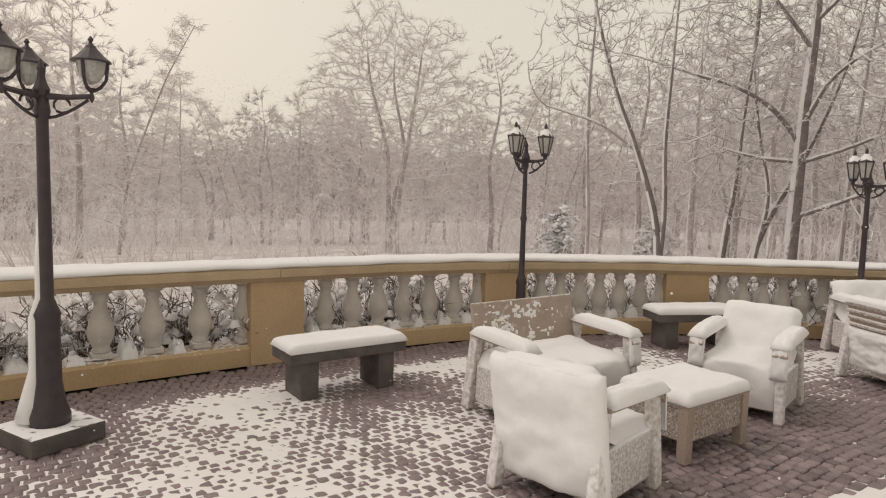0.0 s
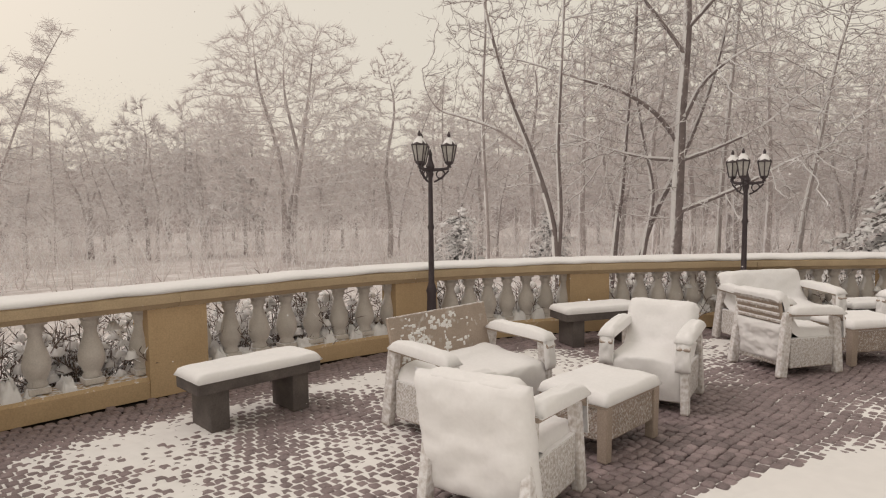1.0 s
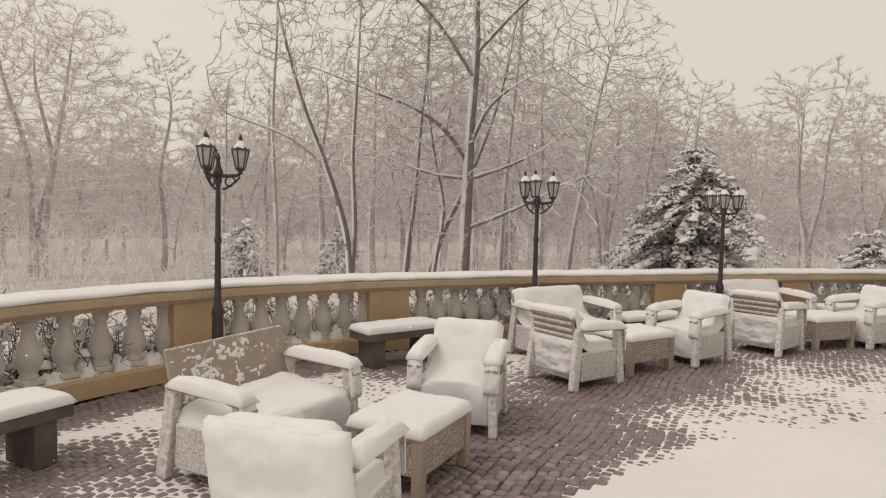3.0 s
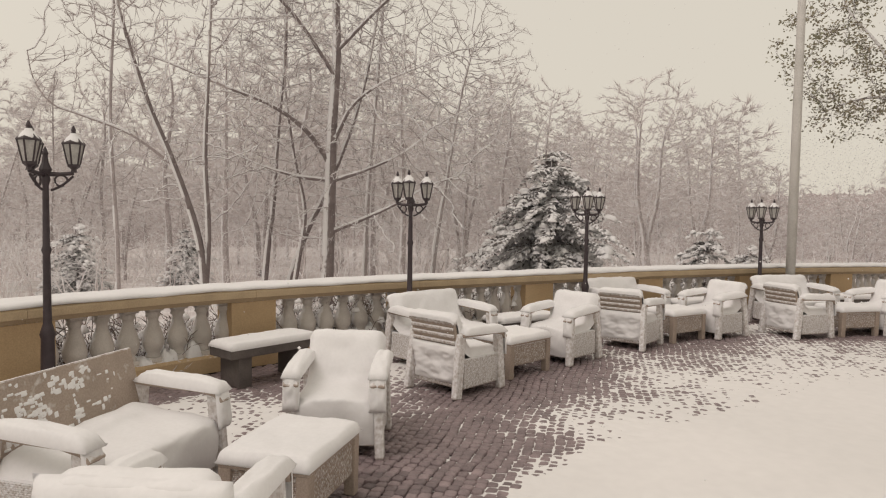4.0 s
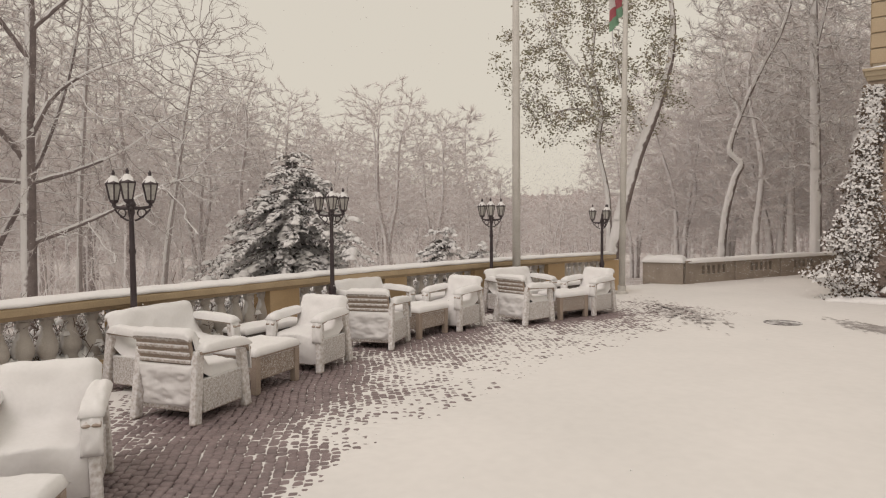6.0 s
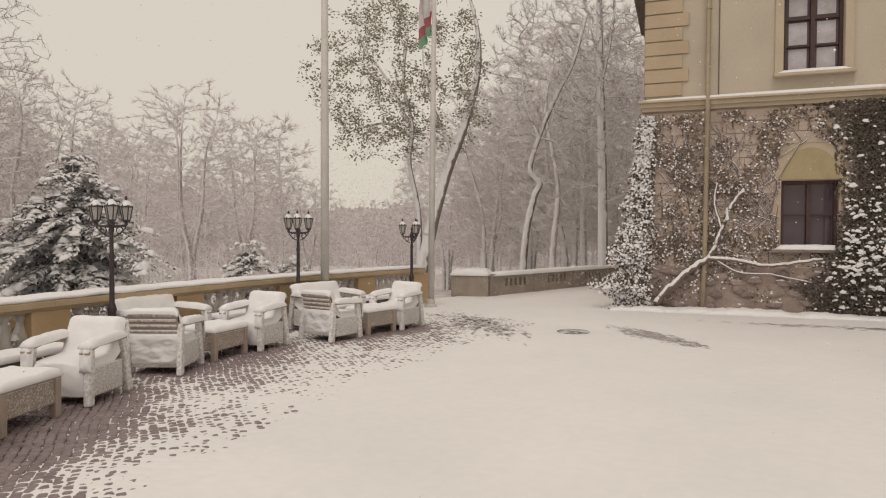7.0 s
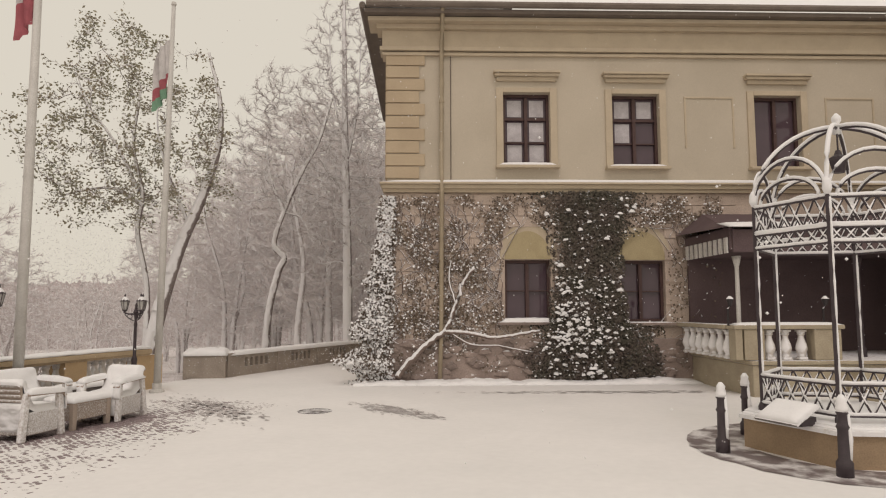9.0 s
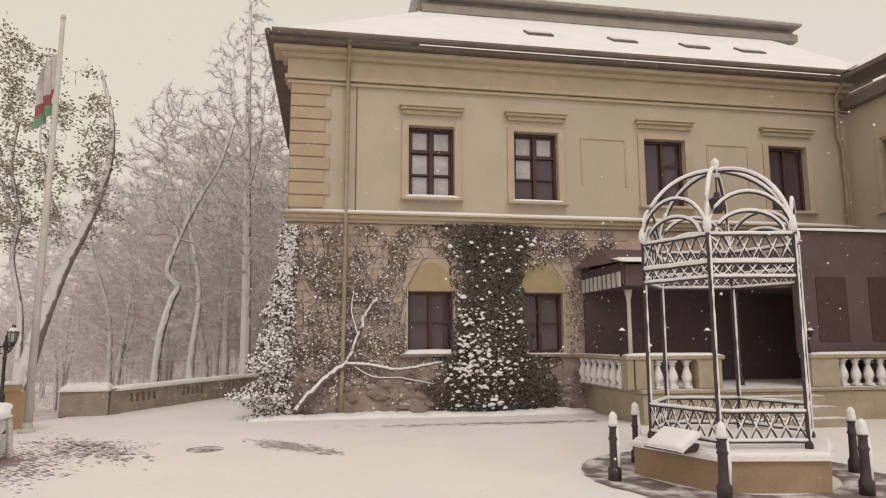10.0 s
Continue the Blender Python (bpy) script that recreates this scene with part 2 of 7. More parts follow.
def lathe(bm, profile, at=(0, 0, 0), sides=12, turn=(0, 0, 0), closed=True):
    """Turns (radius, height) pairs round the upright axis."""
    m, rings = pose(*at, *turn), []
    for r, z in profile:
        rings.append([bm.verts.new(m @ Vector((r * math.cos(2 * math.pi * k / sides), r * math.sin(2 * math.pi * k / sides), z))) for k in range(sides)])
    for a, b in zip(rings, rings[1:]):
        for k in range(sides):
            bm.faces.new((a[k], a[(k + 1) % sides], b[(k + 1) % sides], b[k]))
    if closed:
        bm.faces.new(rings[0][::-1])
        bm.faces.new(rings[-1])
    return bm


def tube(bm, points, radii, sides=6):
    """A round bar through the points."""
    pts = [Vector(p) for p in points]
    radii = radii if isinstance(radii, (list, tuple)) else [radii] * len(pts)
    rings = []
    for i, p in enumerate(pts):
        d = (pts[min(i + 1, len(pts) - 1)] - pts[max(i - 1, 0)]).normalized()
        a = d.cross(Vector((0, 0, 1)) if abs(d.z) < 0.9 else Vector((1, 0, 0))).normalized()
        b = d.cross(a)
        rings.append([bm.verts.new(p + radii[i] * (a * math.cos(2 * math.pi * k / sides) + b * math.sin(2 * math.pi * k / sides))) for k in range(sides)])
    for r0, r1 in zip(rings, rings[1:]):
        for k in range(sides):
            bm.faces.new((r0[k], r0[(k + 1) % sides], r1[(k + 1) % sides], r1[k]))
    bm.faces.new(rings[0][::-1])
    bm.faces.new(rings[-1])
    return bm


def snow_pad(bm, w, d, h, at=(0, 0, 0), turn=(0, 0, 0), seed=0, n=16, rough=0.18, round_=6):
    """A soft layer of snow, w by d and h thick, rounded off at its rim."""
    m, top, low = pose(*at, *turn), [], []
    for j in range(n + 1):
        for i in range(n + 1):
            u, v = 2 * i / n - 1, 2 * j / n - 1
            e = max((1 - abs(u) ** round_) * (1 - abs(v) ** round_), 0) ** 0.4
            bulge = noise.noise(Vector((u * 2.2 + seed * 3.7, v * 2.2, seed))) + 0.5 * noise.noise(Vector((u * 6 + seed, v * 6, seed * 1.3)))
            wob = 1 + 0.02 * noise.noise(Vector((u * 3, v * 3, seed + 9)))
            top.append(bm.verts.new(m @ Vector((u * w / 2 * wob, v * d / 2 * wob, h * e * (1 + rough * bulge)))))
            low.append(bm.verts.new(m @ Vector((u * w / 2 * 0.97, v * d / 2 * 0.97, -0.012))))
    q = n + 1
    for j in range(n):
        for i in range(n):
            k = j * q + i
            bm.faces.new((top[k], top[k + 1], top[k + q + 1], top[k + q]))
    rim = [(i, 0) for i in range(n)] + [(n, j) for j in range(n)] + [(i, n) for i in range(n, 0, -1)] + [(0, j) for j in range(n, 0, -1)]
    for (i0, j0), (i1, j1) in zip(rim, rim[1:] + rim[:1]):
        a, b = j0 * q + i0, j1 * q + i1
        bm.faces.new((low[a], low[b], top[b], top[a]))
    used = {low[j * q + i] for i, j in rim}
    for v in low:
        if v not in used:
            bm.verts.remove(v)
    return bm


# ---- the plan: balustrade line, house axes ----
RAIL_POINTS = [(3.5, -7.32), (1.2, -6.71), (-0.6, -6.15), (-1.9, -5.65), (-2.85, -5.29), (-4.0, -4.81), (-5.75, -4.0), (-7.0, -3.05),
               (-8.0, -2.0), (-9.0, -0.3), (-10.0, 1.8), (-10.95, 4.1), (-11.75, 6.6), (-12.3, 9.1), (-12.6, 11.4)]


def spline(points, steps=40):
    p = [Vector(q) for q in points]
    p = [2 * p[0] - p[1], *p, 2 * p[-1] - p[-2]]
    out = []
    for i in range(1, len(p) - 2):
        a, b, c, e = p[i - 1 : i + 3]
        for k in range(steps):
            t = k / steps
            out.append(0.5 * (2 * b + (c - a) * t + (2 * a - 5 * b + 4 * c - e) * t * t + (3 * b - a - 3 * c + e) * t ** 3))
    return out + [p[-2]]


CURVE = spline(RAIL_POINTS)
ARC = [0.0]
for q0, q1 in zip(CURVE, CURVE[1:]):
    ARC.append(ARC[-1] + (q1 - q0).length)
ARC = np.array(ARC)
CURVE_X, CURVE_Y = np.array([q.x for q in CURVE]), np.array([q.y for q in CURVE])


def along(s, out=0.0):
    """The point s metres along the balustrade's inner foot, out metres outside it, and the heading there."""
    x, y = np.interp(s, ARC, CURVE_X), np.interp(s, ARC, CURVE_Y)
    x1, y1 = np.interp(s + 0.05, ARC, CURVE_X), np.interp(s + 0.05, ARC, CURVE_Y)
    x0, y0 = np.interp(s - 0.05, ARC, CURVE_X), np.interp(s - 0.05, ARC, CURVE_Y)
    h = math.atan2(y1 - y0, x1 - x0)
    return x - math.sin(h) * out, y + math.cos(h) * out, h


def rise(s):
    """The near end of the balustrade stands a little higher."""
    return float(np.interp(s, [4, 9, 13], [0.06, 0.025, -0.012]))


def sweep(bm, s0, s1, profile, step=0.12, top_noise=0.0):
    """Sweeps an upright (out, z) outline along the balustrade."""
    n = max(2, int((s1 - s0) / step) + 1)
    rings = []
    for k in range(n):
        s = s0 + (s1 - s0) * k / (n - 1)
        ring = []
        for o, z in profile:
            x, y, _ = along(s, o)
            dz = top_noise * noise.noise(Vector((x * 3, y * 3, o * 6))) if top_noise else 0
            ring.append(bm.verts.new((x, y, z + dz + (rise(s) if z > 0.5 else 0))))
        rings.append(ring)
    c = len(profile)
    for a, b in zip(rings, rings[1:]):
        for k in range(c):
            bm.faces.new((a[k], a[(k + 1) % c], b[(k + 1) % c], b[k]))
    bm.faces.new(rings[0][::-1])
    bm.faces.new(rings[-1])
    return bm


HOUSE = pose(-7.18, 15.2, 0, 0, 0, 25)  # x along the facade, y into the house

# ---- ground, terrace, paving ----
verts, faces = [], []


def ground_level(r):
    """The park falls away from the terrace and climbs again far off."""
    return float(np.interp(r, [0, 14, 24, 40, 60, 95, 160, 300, 900], [-0.75, -0.75, -1.4, -2.0, -3.3, -4.8, -4.5, -1, 8]))


RADII = [0, 8, 16, 22, 30, 40, 60, 90, 140, 220, 400, 900]
for i, r in enumerate(RADII):
    z = ground_level(r)
    for k in range(72):
        a = 2 * math.pi * k / 72
        dz = 0.25 * noise.noise(Vector((r * math.cos(a) * 0.13, r * math.sin(a) * 0.13, 1))) if r > 20 else 0
        verts.append((-1 + r * math.cos(a), 2 + r * math.sin(a), z + dz))
for i in range(len(RADII) - 1):
    for k in range(72):
        a, b = i * 72 + k, i * 72 + (k + 1) % 72
        faces.append((a, b, b + 72, a + 72))
slots = [1 if verts[faces[k][0]][0] < 0 else 0 for k in range(len(faces))]
tagged(mesh_object("ground", verts, faces, [SNOW_GROUND, LITTER], smooth=True, slots=slots), "snow-covered park ground sloping away from the terrace", "ground", kind="structure")

bm = bmesh.new()
outline = [along(s, 0.42)[:2] for s in np.arange(0, ARC[-1], 0.4)] + [(-13.3, 12.4), (-13.5, 14.4), (-13.1, 20), (-12.5, 45), (40, 45), (40, -20), (6, -20)]
face = bm.faces.new([bm.verts.new((x, y, -0.025)) for x, y in outline])
for v in bmesh.ops.extrude_face_region(bm, geom=[face])["geom"]:
    if isinstance(v, bmesh.types.BMVert):
        v.co.z -= 1.2
tagged(part("terrace_floor", bm, SETT_BED), "sandy bed of the cobbled terrace", "floor", kind="structure")

WEAR = [(-3.4, -0.6, 0.75, 0.03), (-4.3, -0.3, 0.9, 0.035), (-5.2, 0.1, 0.9, 0.03), (-3.7, 0.3, 0.9, 0.022), (-6.0, 0.35, 0.7, 0.016), (-4.25, -1.0, 0.5, 0.02),
        (-3.0, -1.2, 0.5, 0.04), (-4.4, -1.9, 0.6, 0.03), (-5.4, -0.6, 0.5, 0.04), (-3.65, -3.45, 0.55, 0.03), (-4.3, -3.1, 0.45, 0.022), (-7.4, -1.4, 0.6, 0.03),
        (-7.0, 0.7, 0.6, 0.035), (-7.5, 1.6, 0.8, 0.035), (-8.2, 2.3, 0.6, 0.035), (-6.7, 1.3, 0.7, 0.02), (-5.3, 1.1, 0.45, 0.012), (-9.2, 3.6, 0.6, 0.035),
        (-9.6, 4.6, 0.7, 0.03), (-9.9, 5.3, 0.5, 0.03), (-9.8, 6.7, 0.5, 0.03), (-9.9, 7.7, 0.7, 0.03), (-10.1, 8.4, 0.5, 0.03), (-1.6, -4.6, 0.8, 0.03), (-2.6, -2.6, 0.6, 0.008)]
PAVED = 4.7


def snow_level(x, y, w):
    """How far the snow stands over the mean level of the setts at a point w metres from the balustrade."""
    h = float(np.interp(w, [0, 0.35, 0.62, 0.85, 1.6, 2.4, 3.3, 4.1, 4.4, PAVED - 0.1, PAVED], [-0.03, -0.022, -0.008, 0.008, 0.0055, 0.0025, 0.0035, 0.010, 0.022, 0.0285, 0.0285]))
    for cx, cy, r, a in WEAR:
        q = ((x - cx) ** 2 + (y - cy) ** 2) / (r * r)
        if q < 6:
            h -= a * 0.62 * math.exp(-q)
    n1 = noise.noise(Vector((x * 0.9, y * 0.9, 3)))
    n2 = noise.noise(Vector((x * 3.1, y * 3.1, 5)))
    n3 = noise.noise(Vector((x * 11, y * 11, 7)))
    n4 = noise.noise(Vector((x * 24, y * 24, 9)))
    fade = min(1.0, max(0.0, (PAVED - 0.05 - w) / 0.6))
    return max(h + fade * (0.0062 * n1 + 0.0055 * n2 + 0.0075 * n3 + 0.009 * n4), -0.03)


ds, dw = 0.03, 0.03
rows = int(PAVED / dw) + 1
cols = int(ARC[-1] / ds)
verts, faces = [], []
for i in range(cols):
    x0, y0, h0 = along(i * ds)
    for j in range(rows):
        w = j * dw
        x, y = x0 + math.sin(h0) * w, y0 - math.cos(h0) * w
        close = min(1.0, max(0.0, (i * ds - ARC[-1] + 1.3) / 1.0))
        verts.append((x, y, snow_level(x, y, w) * (1 - close) + 0.0285 * close))
for i in range(cols - 1):
    for j in range(rows - 1):
        a = i * rows + j
        faces.append((a, a + 1, a + rows + 1, a + rows))
tagged(mesh_object("patchy_snow", verts, faces, SNOW_GROUND, smooth=True), "thin patchy snow lying between the terrace cobbles", "snow", kind="stuff")

bm = bmesh.new()
outline = [(x + math.sin(h) * (PAVED - 0.06), y - math.cos(h) * (PAVED - 0.06)) for x, y, h in (along(s) for s in [*np.arange(0, ARC[-1] - 0.3, 0.4), ARC[-1] - 0.2])]
outline += [along(ARC[-1] - 0.2)[:2], (-13.25, 11.6), (-13.25, 12.4), (-13.45, 14.4), (-13.05, 20), (-12.2, 45), (40, 45), (40, -20), (3.7, -20), (3.6, -7.55)]
bm.faces.new([bm.verts.new((x, y, 0.028)) for x, y in outline])
tagged(part("courtyard_snow", bm, SNOW_GROUND), "smooth untrodden snow over the courtyard", "snow", kind="structure")

# ---- balustrade ----
PIERS = [0.1, 2.65, 5.2, 7.93, 10.77, 13.25, 15.6, 17.85, 20.3, 22.75, 25.1, 27.05]
PIER_W = 0.56
balustrade = thing("balustrade", "curved ochre stone balustrade with vase balusters and a snow-capped handrail", "balustrade", kind="structure")

bm = bmesh.new()
box(bm, (0.17, 0.17, 0.05), (0, 0, 0.225), bevel=0.006)
lathe(bm, [(0.075, 0.25), (0.085, 0.27), (0.068, 0.295), (0.085, 0.33), (0.112, 0.39), (0.116, 0.44), (0.098, 0.52), (0.068, 0.6), (0.054, 0.66), (0.06, 0.695), (0.08, 0.71), (0.07, 0.735), (0.085, 0.765)], sides=12)
box(bm, (0.165, 0.165, 0.035), (0, 0, 0.783), bevel=0.005)
baluster = part("baluster", bm, CAST, balustrade, smooth=False)
baluster.data.polygons.foreach_set("use_smooth", [len(p.vertices) == 4 for p in baluster.data.polygons])
first_baluster = True
for s0, s1 in zip(PIERS, PIERS[1:]):
    a, b = s0 + PIER_W / 2, s1 - PIER_W / 2
    bm = sweep(bmesh.new(), a + 0.002, b - 0.002, [(0.0, 0), (0.36, 0), (0.36, 0.17), (0.33, 0.2), (0.03, 0.2), (0.0, 0.17)])
    part("plinth", bm, OCHRE, balustrade)
    count = 5 if s1 < 9 else 7
    for k in range(count + 1):
        s = a + (b - a) * k / count
        x, y, h = along(s, 0.18)
        ob = baluster if first_baluster else new("baluster", baluster.data)
        first_baluster = False
        ob.parent = balustrade
        ob.matrix_world = pose(x, y, 0, 0, 0, math.degrees(h)) @ Matrix.Diagonal((1, 1, 1 + rise(s) / 0.8, 1))
    bm = bmesh.new()
    for k in range(count):
        s = a + (b - a) * (k + 0.5) / count
        x, y, h = along(s, 0.17)
        if random.random() < 0.85:
            snow_pad(bm, random.uniform(0.12, 0.2), 0.28, random.uniform(0.04, 0.14), (x, y, 0.2), (0, 0, math.degrees(h)), seed=s, n=9, round_=3, rough=0.9)
    part("plinth_snow", bm, SNOW, balustrade, "lumps of snow between the balusters", smooth=True)
for s in PIERS:
    bm = sweep(bmesh.new(), s - PIER_W / 2, s + PIER_W / 2, [(-0.012, 0), (0.372, 0), (0.372, 0.8), (-0.012, 0.8)], step=0.14)
    part("pier", bm, OCHRE, balustrade)
for s0, s1 in zip([0] + PIERS, PIERS + [ARC[-1] - 0.02]):
    if s1 - s0 > 0.1:
        bm = sweep(bmesh.new(), s0 + 0.002, s1 - 0.002, [(-0.02, 0.803), (0.38, 0.803), (0.41, 0.835), (0.44, 0.855), (0.44, 0.925), (0.41, 0.945), (-0.05, 0.945), (-0.08, 0.925), (-0.08, 0.855), (-0.05, 0.835)], step=0.2)
        part("handrail", bm, HANDRAIL, balustrade)
bm = sweep(bmesh.new(), 0.05, ARC[-1] - 0.05, [(-0.05, 0.943), (-0.076, 0.95), (-0.079, 0.972), (-0.06, 0.993), (0.02, 1.004), (0.18, 1.01), (0.34, 1.004), (0.42, 0.99), (0.442, 0.965), (0.44, 0.95), (0.41, 0.943)], step=0.06, top_noise=0.012)
part("rail_snow", bm, SNOW, balustrade, "thick band of snow along the handrail", smooth=True)

# ---- house ----


def pierced_wall(bm, x0, x1, z0, z1, y0, y1, holes):
    """An upright slab from y0 to y1 with rectangular holes (xa, xb, za, zb) right through it."""
    xs = sorted({x0, x1, *[v for h in holes for v in h[:2]]})
    zs = sorted({z0, z1, *[v for h in holes for v in h[2:]]})
    inside = lambda x, z: any(a < x < b and c < z < d for a, b, c, d in holes)
    for xa, xb in zip(xs, xs[1:]):
        for za, zb in zip(zs, zs[1:]):
            if not inside((xa + xb) / 2, (za + zb) / 2):
                for y in (y0, y1):
                    bm.faces.new([bm.verts.new((x, y, z)) for x, z in ((xa, za), (xb, za), (xb, zb), (xa, zb))])
    loops = [(x0, x1, z0, z1), *holes]
    for a, b, c, d in loops:
        ring = [(a, c), (b, c), (b, d), (a, d)]
        for (xa, za), (xb, zb) in zip(ring, ring[1:] + ring[:1]):
            bm.faces.new([bm.verts.new(q) for q in ((xa, y0, za), (xb, y0, zb), (xb, y1, zb), (xa, y1, za))])
    return bm


house = thing("house", "two-storey ochre manor with a snowy roof and a creeper-grown ground floor", "house", HOUSE)
UPPER = [(1.70, 2.90, 5.42, 7.32), (4.50, 5.72, 5.40, 7.30), (8.20, 9.42, 5.40, 7.28), (12.0, 13.2, 5.38, 7.26)]
LOWER = [(1.69, 2.84, 1.49, 3.02), (4.55, 5.72, 1.47, 3.0)]
DOORS = [(7.9, 9.1, 0.7, 3.0), (11.0, 12.3, 0.7, 3.0)]
bm = pierced_wall(bmesh.new(), -1.25, 14.6, 4.72, 8.62, 0, 0.45, UPPER)
part("upper_wall", bm, PLASTER, house, "smooth ochre-grey plaster")
bm = pierced_wall(bmesh.new(), -1.32, 14.6, 1.05, 4.70, -0.07, 0.45, [(a, b, max(c, 1.06), d) for a, b, c, d in LOWER + DOORS])
part("ground_floor_wall", bm, LIMEWASH, house, "rusticated ashlar behind bare creeper")
bm = bmesh.new()
box(bm, (16.1, 0.75, 1.1), (6.6, 0.2, 0.52))
part("plinth", bm, RUBBLE, house, "rough rubble-stone plinth")
bm = bmesh.new()
box(bm, (0.45, 9.0, 8.6), (-1.02, 4.95, 4.32))
part("side_wall", bm, PLASTER, house)
bm = bmesh.new()
box(bm, (15.8, 0.1, 8.5), (6.6, 9.4, 4.3))
part("rear_wall", bm, PLASTER, house)

# ashlar courses of the ground floor
course = bmesh.new()
box(course, (1.0, 0.03, 0.262), (0, 0, 0), bevel=0.008)
course_block = None
z = 1.2
row = 0
while z < 4.55:
    x = -1.3 + (0.35 if row % 2 else 0.0)
    while x < 7.4:
        wide = 0.74
        hole = any(a - 0.3 < x + wide / 2 < b + 0.3 and c - 0.15 < z < d + 0.8 for a, b, c, d in LOWER)
        if not hole:
            if course_block is None:
                course_block = part("ashlar_block", course, LIMEWASH, house)
                ob = course_block
            else:
                ob = new("ashlar_block", course_block.data)
                ob.parent = house
            ob.matrix_local = pose(x + wide / 2, -0.083, z) @ Matrix.Diagonal((wide - 0.016, 1, 1, 1))
        x += wide
    z += 0.278
    row += 1

# rubble of the plinth
for k in range(90):
    x, z = random.uniform(-1.3, 6.2), random.uniform(0.12, 1.0)
    bm = bmesh.new()
    bmesh.ops.create_icosphere(bm, subdivisions=1, radius=1)
    for v in bm.verts:
        v.co = Vector((v.co.x * random.uniform(0.13, 0.24), v.co.y * 0.07, v.co.z * random.uniform(0.08, 0.13)))
    stone = part("stone", bm, RUBBLE, house)
    stone.matrix_local = pose(x, -0.19, z, 0, random.uniform(-12, 12), 0)

# quoins
quoin = None
for k in range(10):
    z = 5.08 + 0.325 * k
    bm = bmesh.new()
    wide = 0.98 if k % 2 else 0.84
    box(bm, (wide, 0.06, 0.295), (-1.28 + wide / 2, -0.02, z + 0.15), bevel=0.012)
    part("quoin", bm, QUOIN, house)
    bm = bmesh.new()
    box(bm, (0.06, wide * 0.8, 0.295), (-1.27, wide * 0.4 + 0.012, z + 0.15), bevel=0.012)
    part("quoin", bm, QUOIN, house)

# cornices: string course, frieze, eaves
for h, d, z in ((0.09, 0.16, 4.75), (0.1, 0.24, 4.84), (0.05, 0.32, 4.915)):
    part("string_course", box(bmesh.new(), (15.95 + d / 2, 0.45 + d, h), (6.72 - d / 4, 0.2 - d / 2, z), bevel=0.012), TRIM, house)
bm = bmesh.new()
snow_pad(bm, 16.0, 0.3, 0.06, (6.6, -0.19, 4.945), seed=3, n=40, rough=0.3)
part("ledge_snow", bm, SNOW, house, "thin snow on the string course", smooth=True)
for h, d, z in ((0.08, 0.06, 8.3), (0.1, 0.12, 8.42), (0.42, 0.06, 8.7), (0.12, 0.2, 8.97), (0.1, 0.4, 9.08)):
    part("frieze_band", box(bmesh.new(), (15.95 + d, 0.45 + d, h), (6.65 - d / 2, 0.2 - d / 2, z), bevel=0.01), TRIM, house)
bm = bmesh.new()
box(bm, (16.9, 10.6, 0.1), (6.65, 4.7, 9.2))
part("soffit", bm, EAVES, house, "grey-brown boarded eaves")
bm = bmesh.new()
tube(bm, [(-1.75, -0.66, 9.34), (15.0, -0.66, 9.34)], 0.085, 8)
tube(bm, [(-1.85, -0.6, 9.34), (-1.85, 9.5, 9.34)], 0.085, 8)
part("gutter", bm, EAVES, house)

# roof: lower slope, mansard band, upper slope, each under snow
bm = bmesh.new()
slope = [(-1.85, -0.62, 9.3), (16, -0.62, 9.3), (16, 4.7, 12.9), (2.6, 4.7, 12.9), (-1.85, 10, 9.3), (2.6, 10, 12.9)]
v = [bm.verts.new(q) for q in slope]
bm.faces.new((v[0], v[1], v[2], v[3]))
bm.faces.new((v[4], v[0], v[3], v[5]))
bmesh.ops.subdivide_edges(bm, edges=bm.edges[:], cuts=12, use_grid_fill=True)
for q in bm.verts:
    q.co.z += 0.05 + 0.03 * noise.noise(q.co * 0.7)
part("roof", bm, SNOW, house, "snow-covered roof slope", smooth=True)
bm = bmesh.new()
box(bm, (14.4, 0.3, 0.28), (9.9, 4.8, 13.1))
box(bm, (14.2, 0.2, 0.5), (10.0, 5.0, 13.25))
box(bm, (14.7, 0.5, 0.1), (9.8, 4.7, 13.53))
box(bm, (0.3, 6, 0.7), (2.8, 7.8, 13.2))
part("mansard_band", bm, MANSARD, house, "grey timber band under the upper roof")
bm = bmesh.new()
v = [bm.verts.new(q) for q in ((2.4, 4.42, 13.6), (17, 4.42, 13.6), (17, 7.5, 15.3), (5.2, 7.5, 15.3), (2.4, 10, 13.6))]
bm.faces.new(v[:4])
bm.faces.new((v[4], v[0], v[3]))
part("upper_roof", bm, SNOW, house)
for x, z in ((5.9, 0.47), (8.6, 0.46), (11.0, 0.45), (12.9, 0.44)):
    bm = bmesh.new()
    y = -0.62 + z * 5.32
    box(bm, (0.8, 0.62, 0.09), (x, y, 9.3 + z * 3.6 + 0.07), (34, 0, 0), bevel=0.01)
    part("skylight", bm, EAVES, house, "skylight frame half buried in snow")
    bm = bmesh.new()
    snow_pad(bm, 0.76, 0.45, 0.06, (x, y + 0.07, 9.3 + z * 3.6 + 0.16), (34, 0, 0), seed=x, n=8)
    part("skylight_snow", bm, SNOW, house, smooth=True)


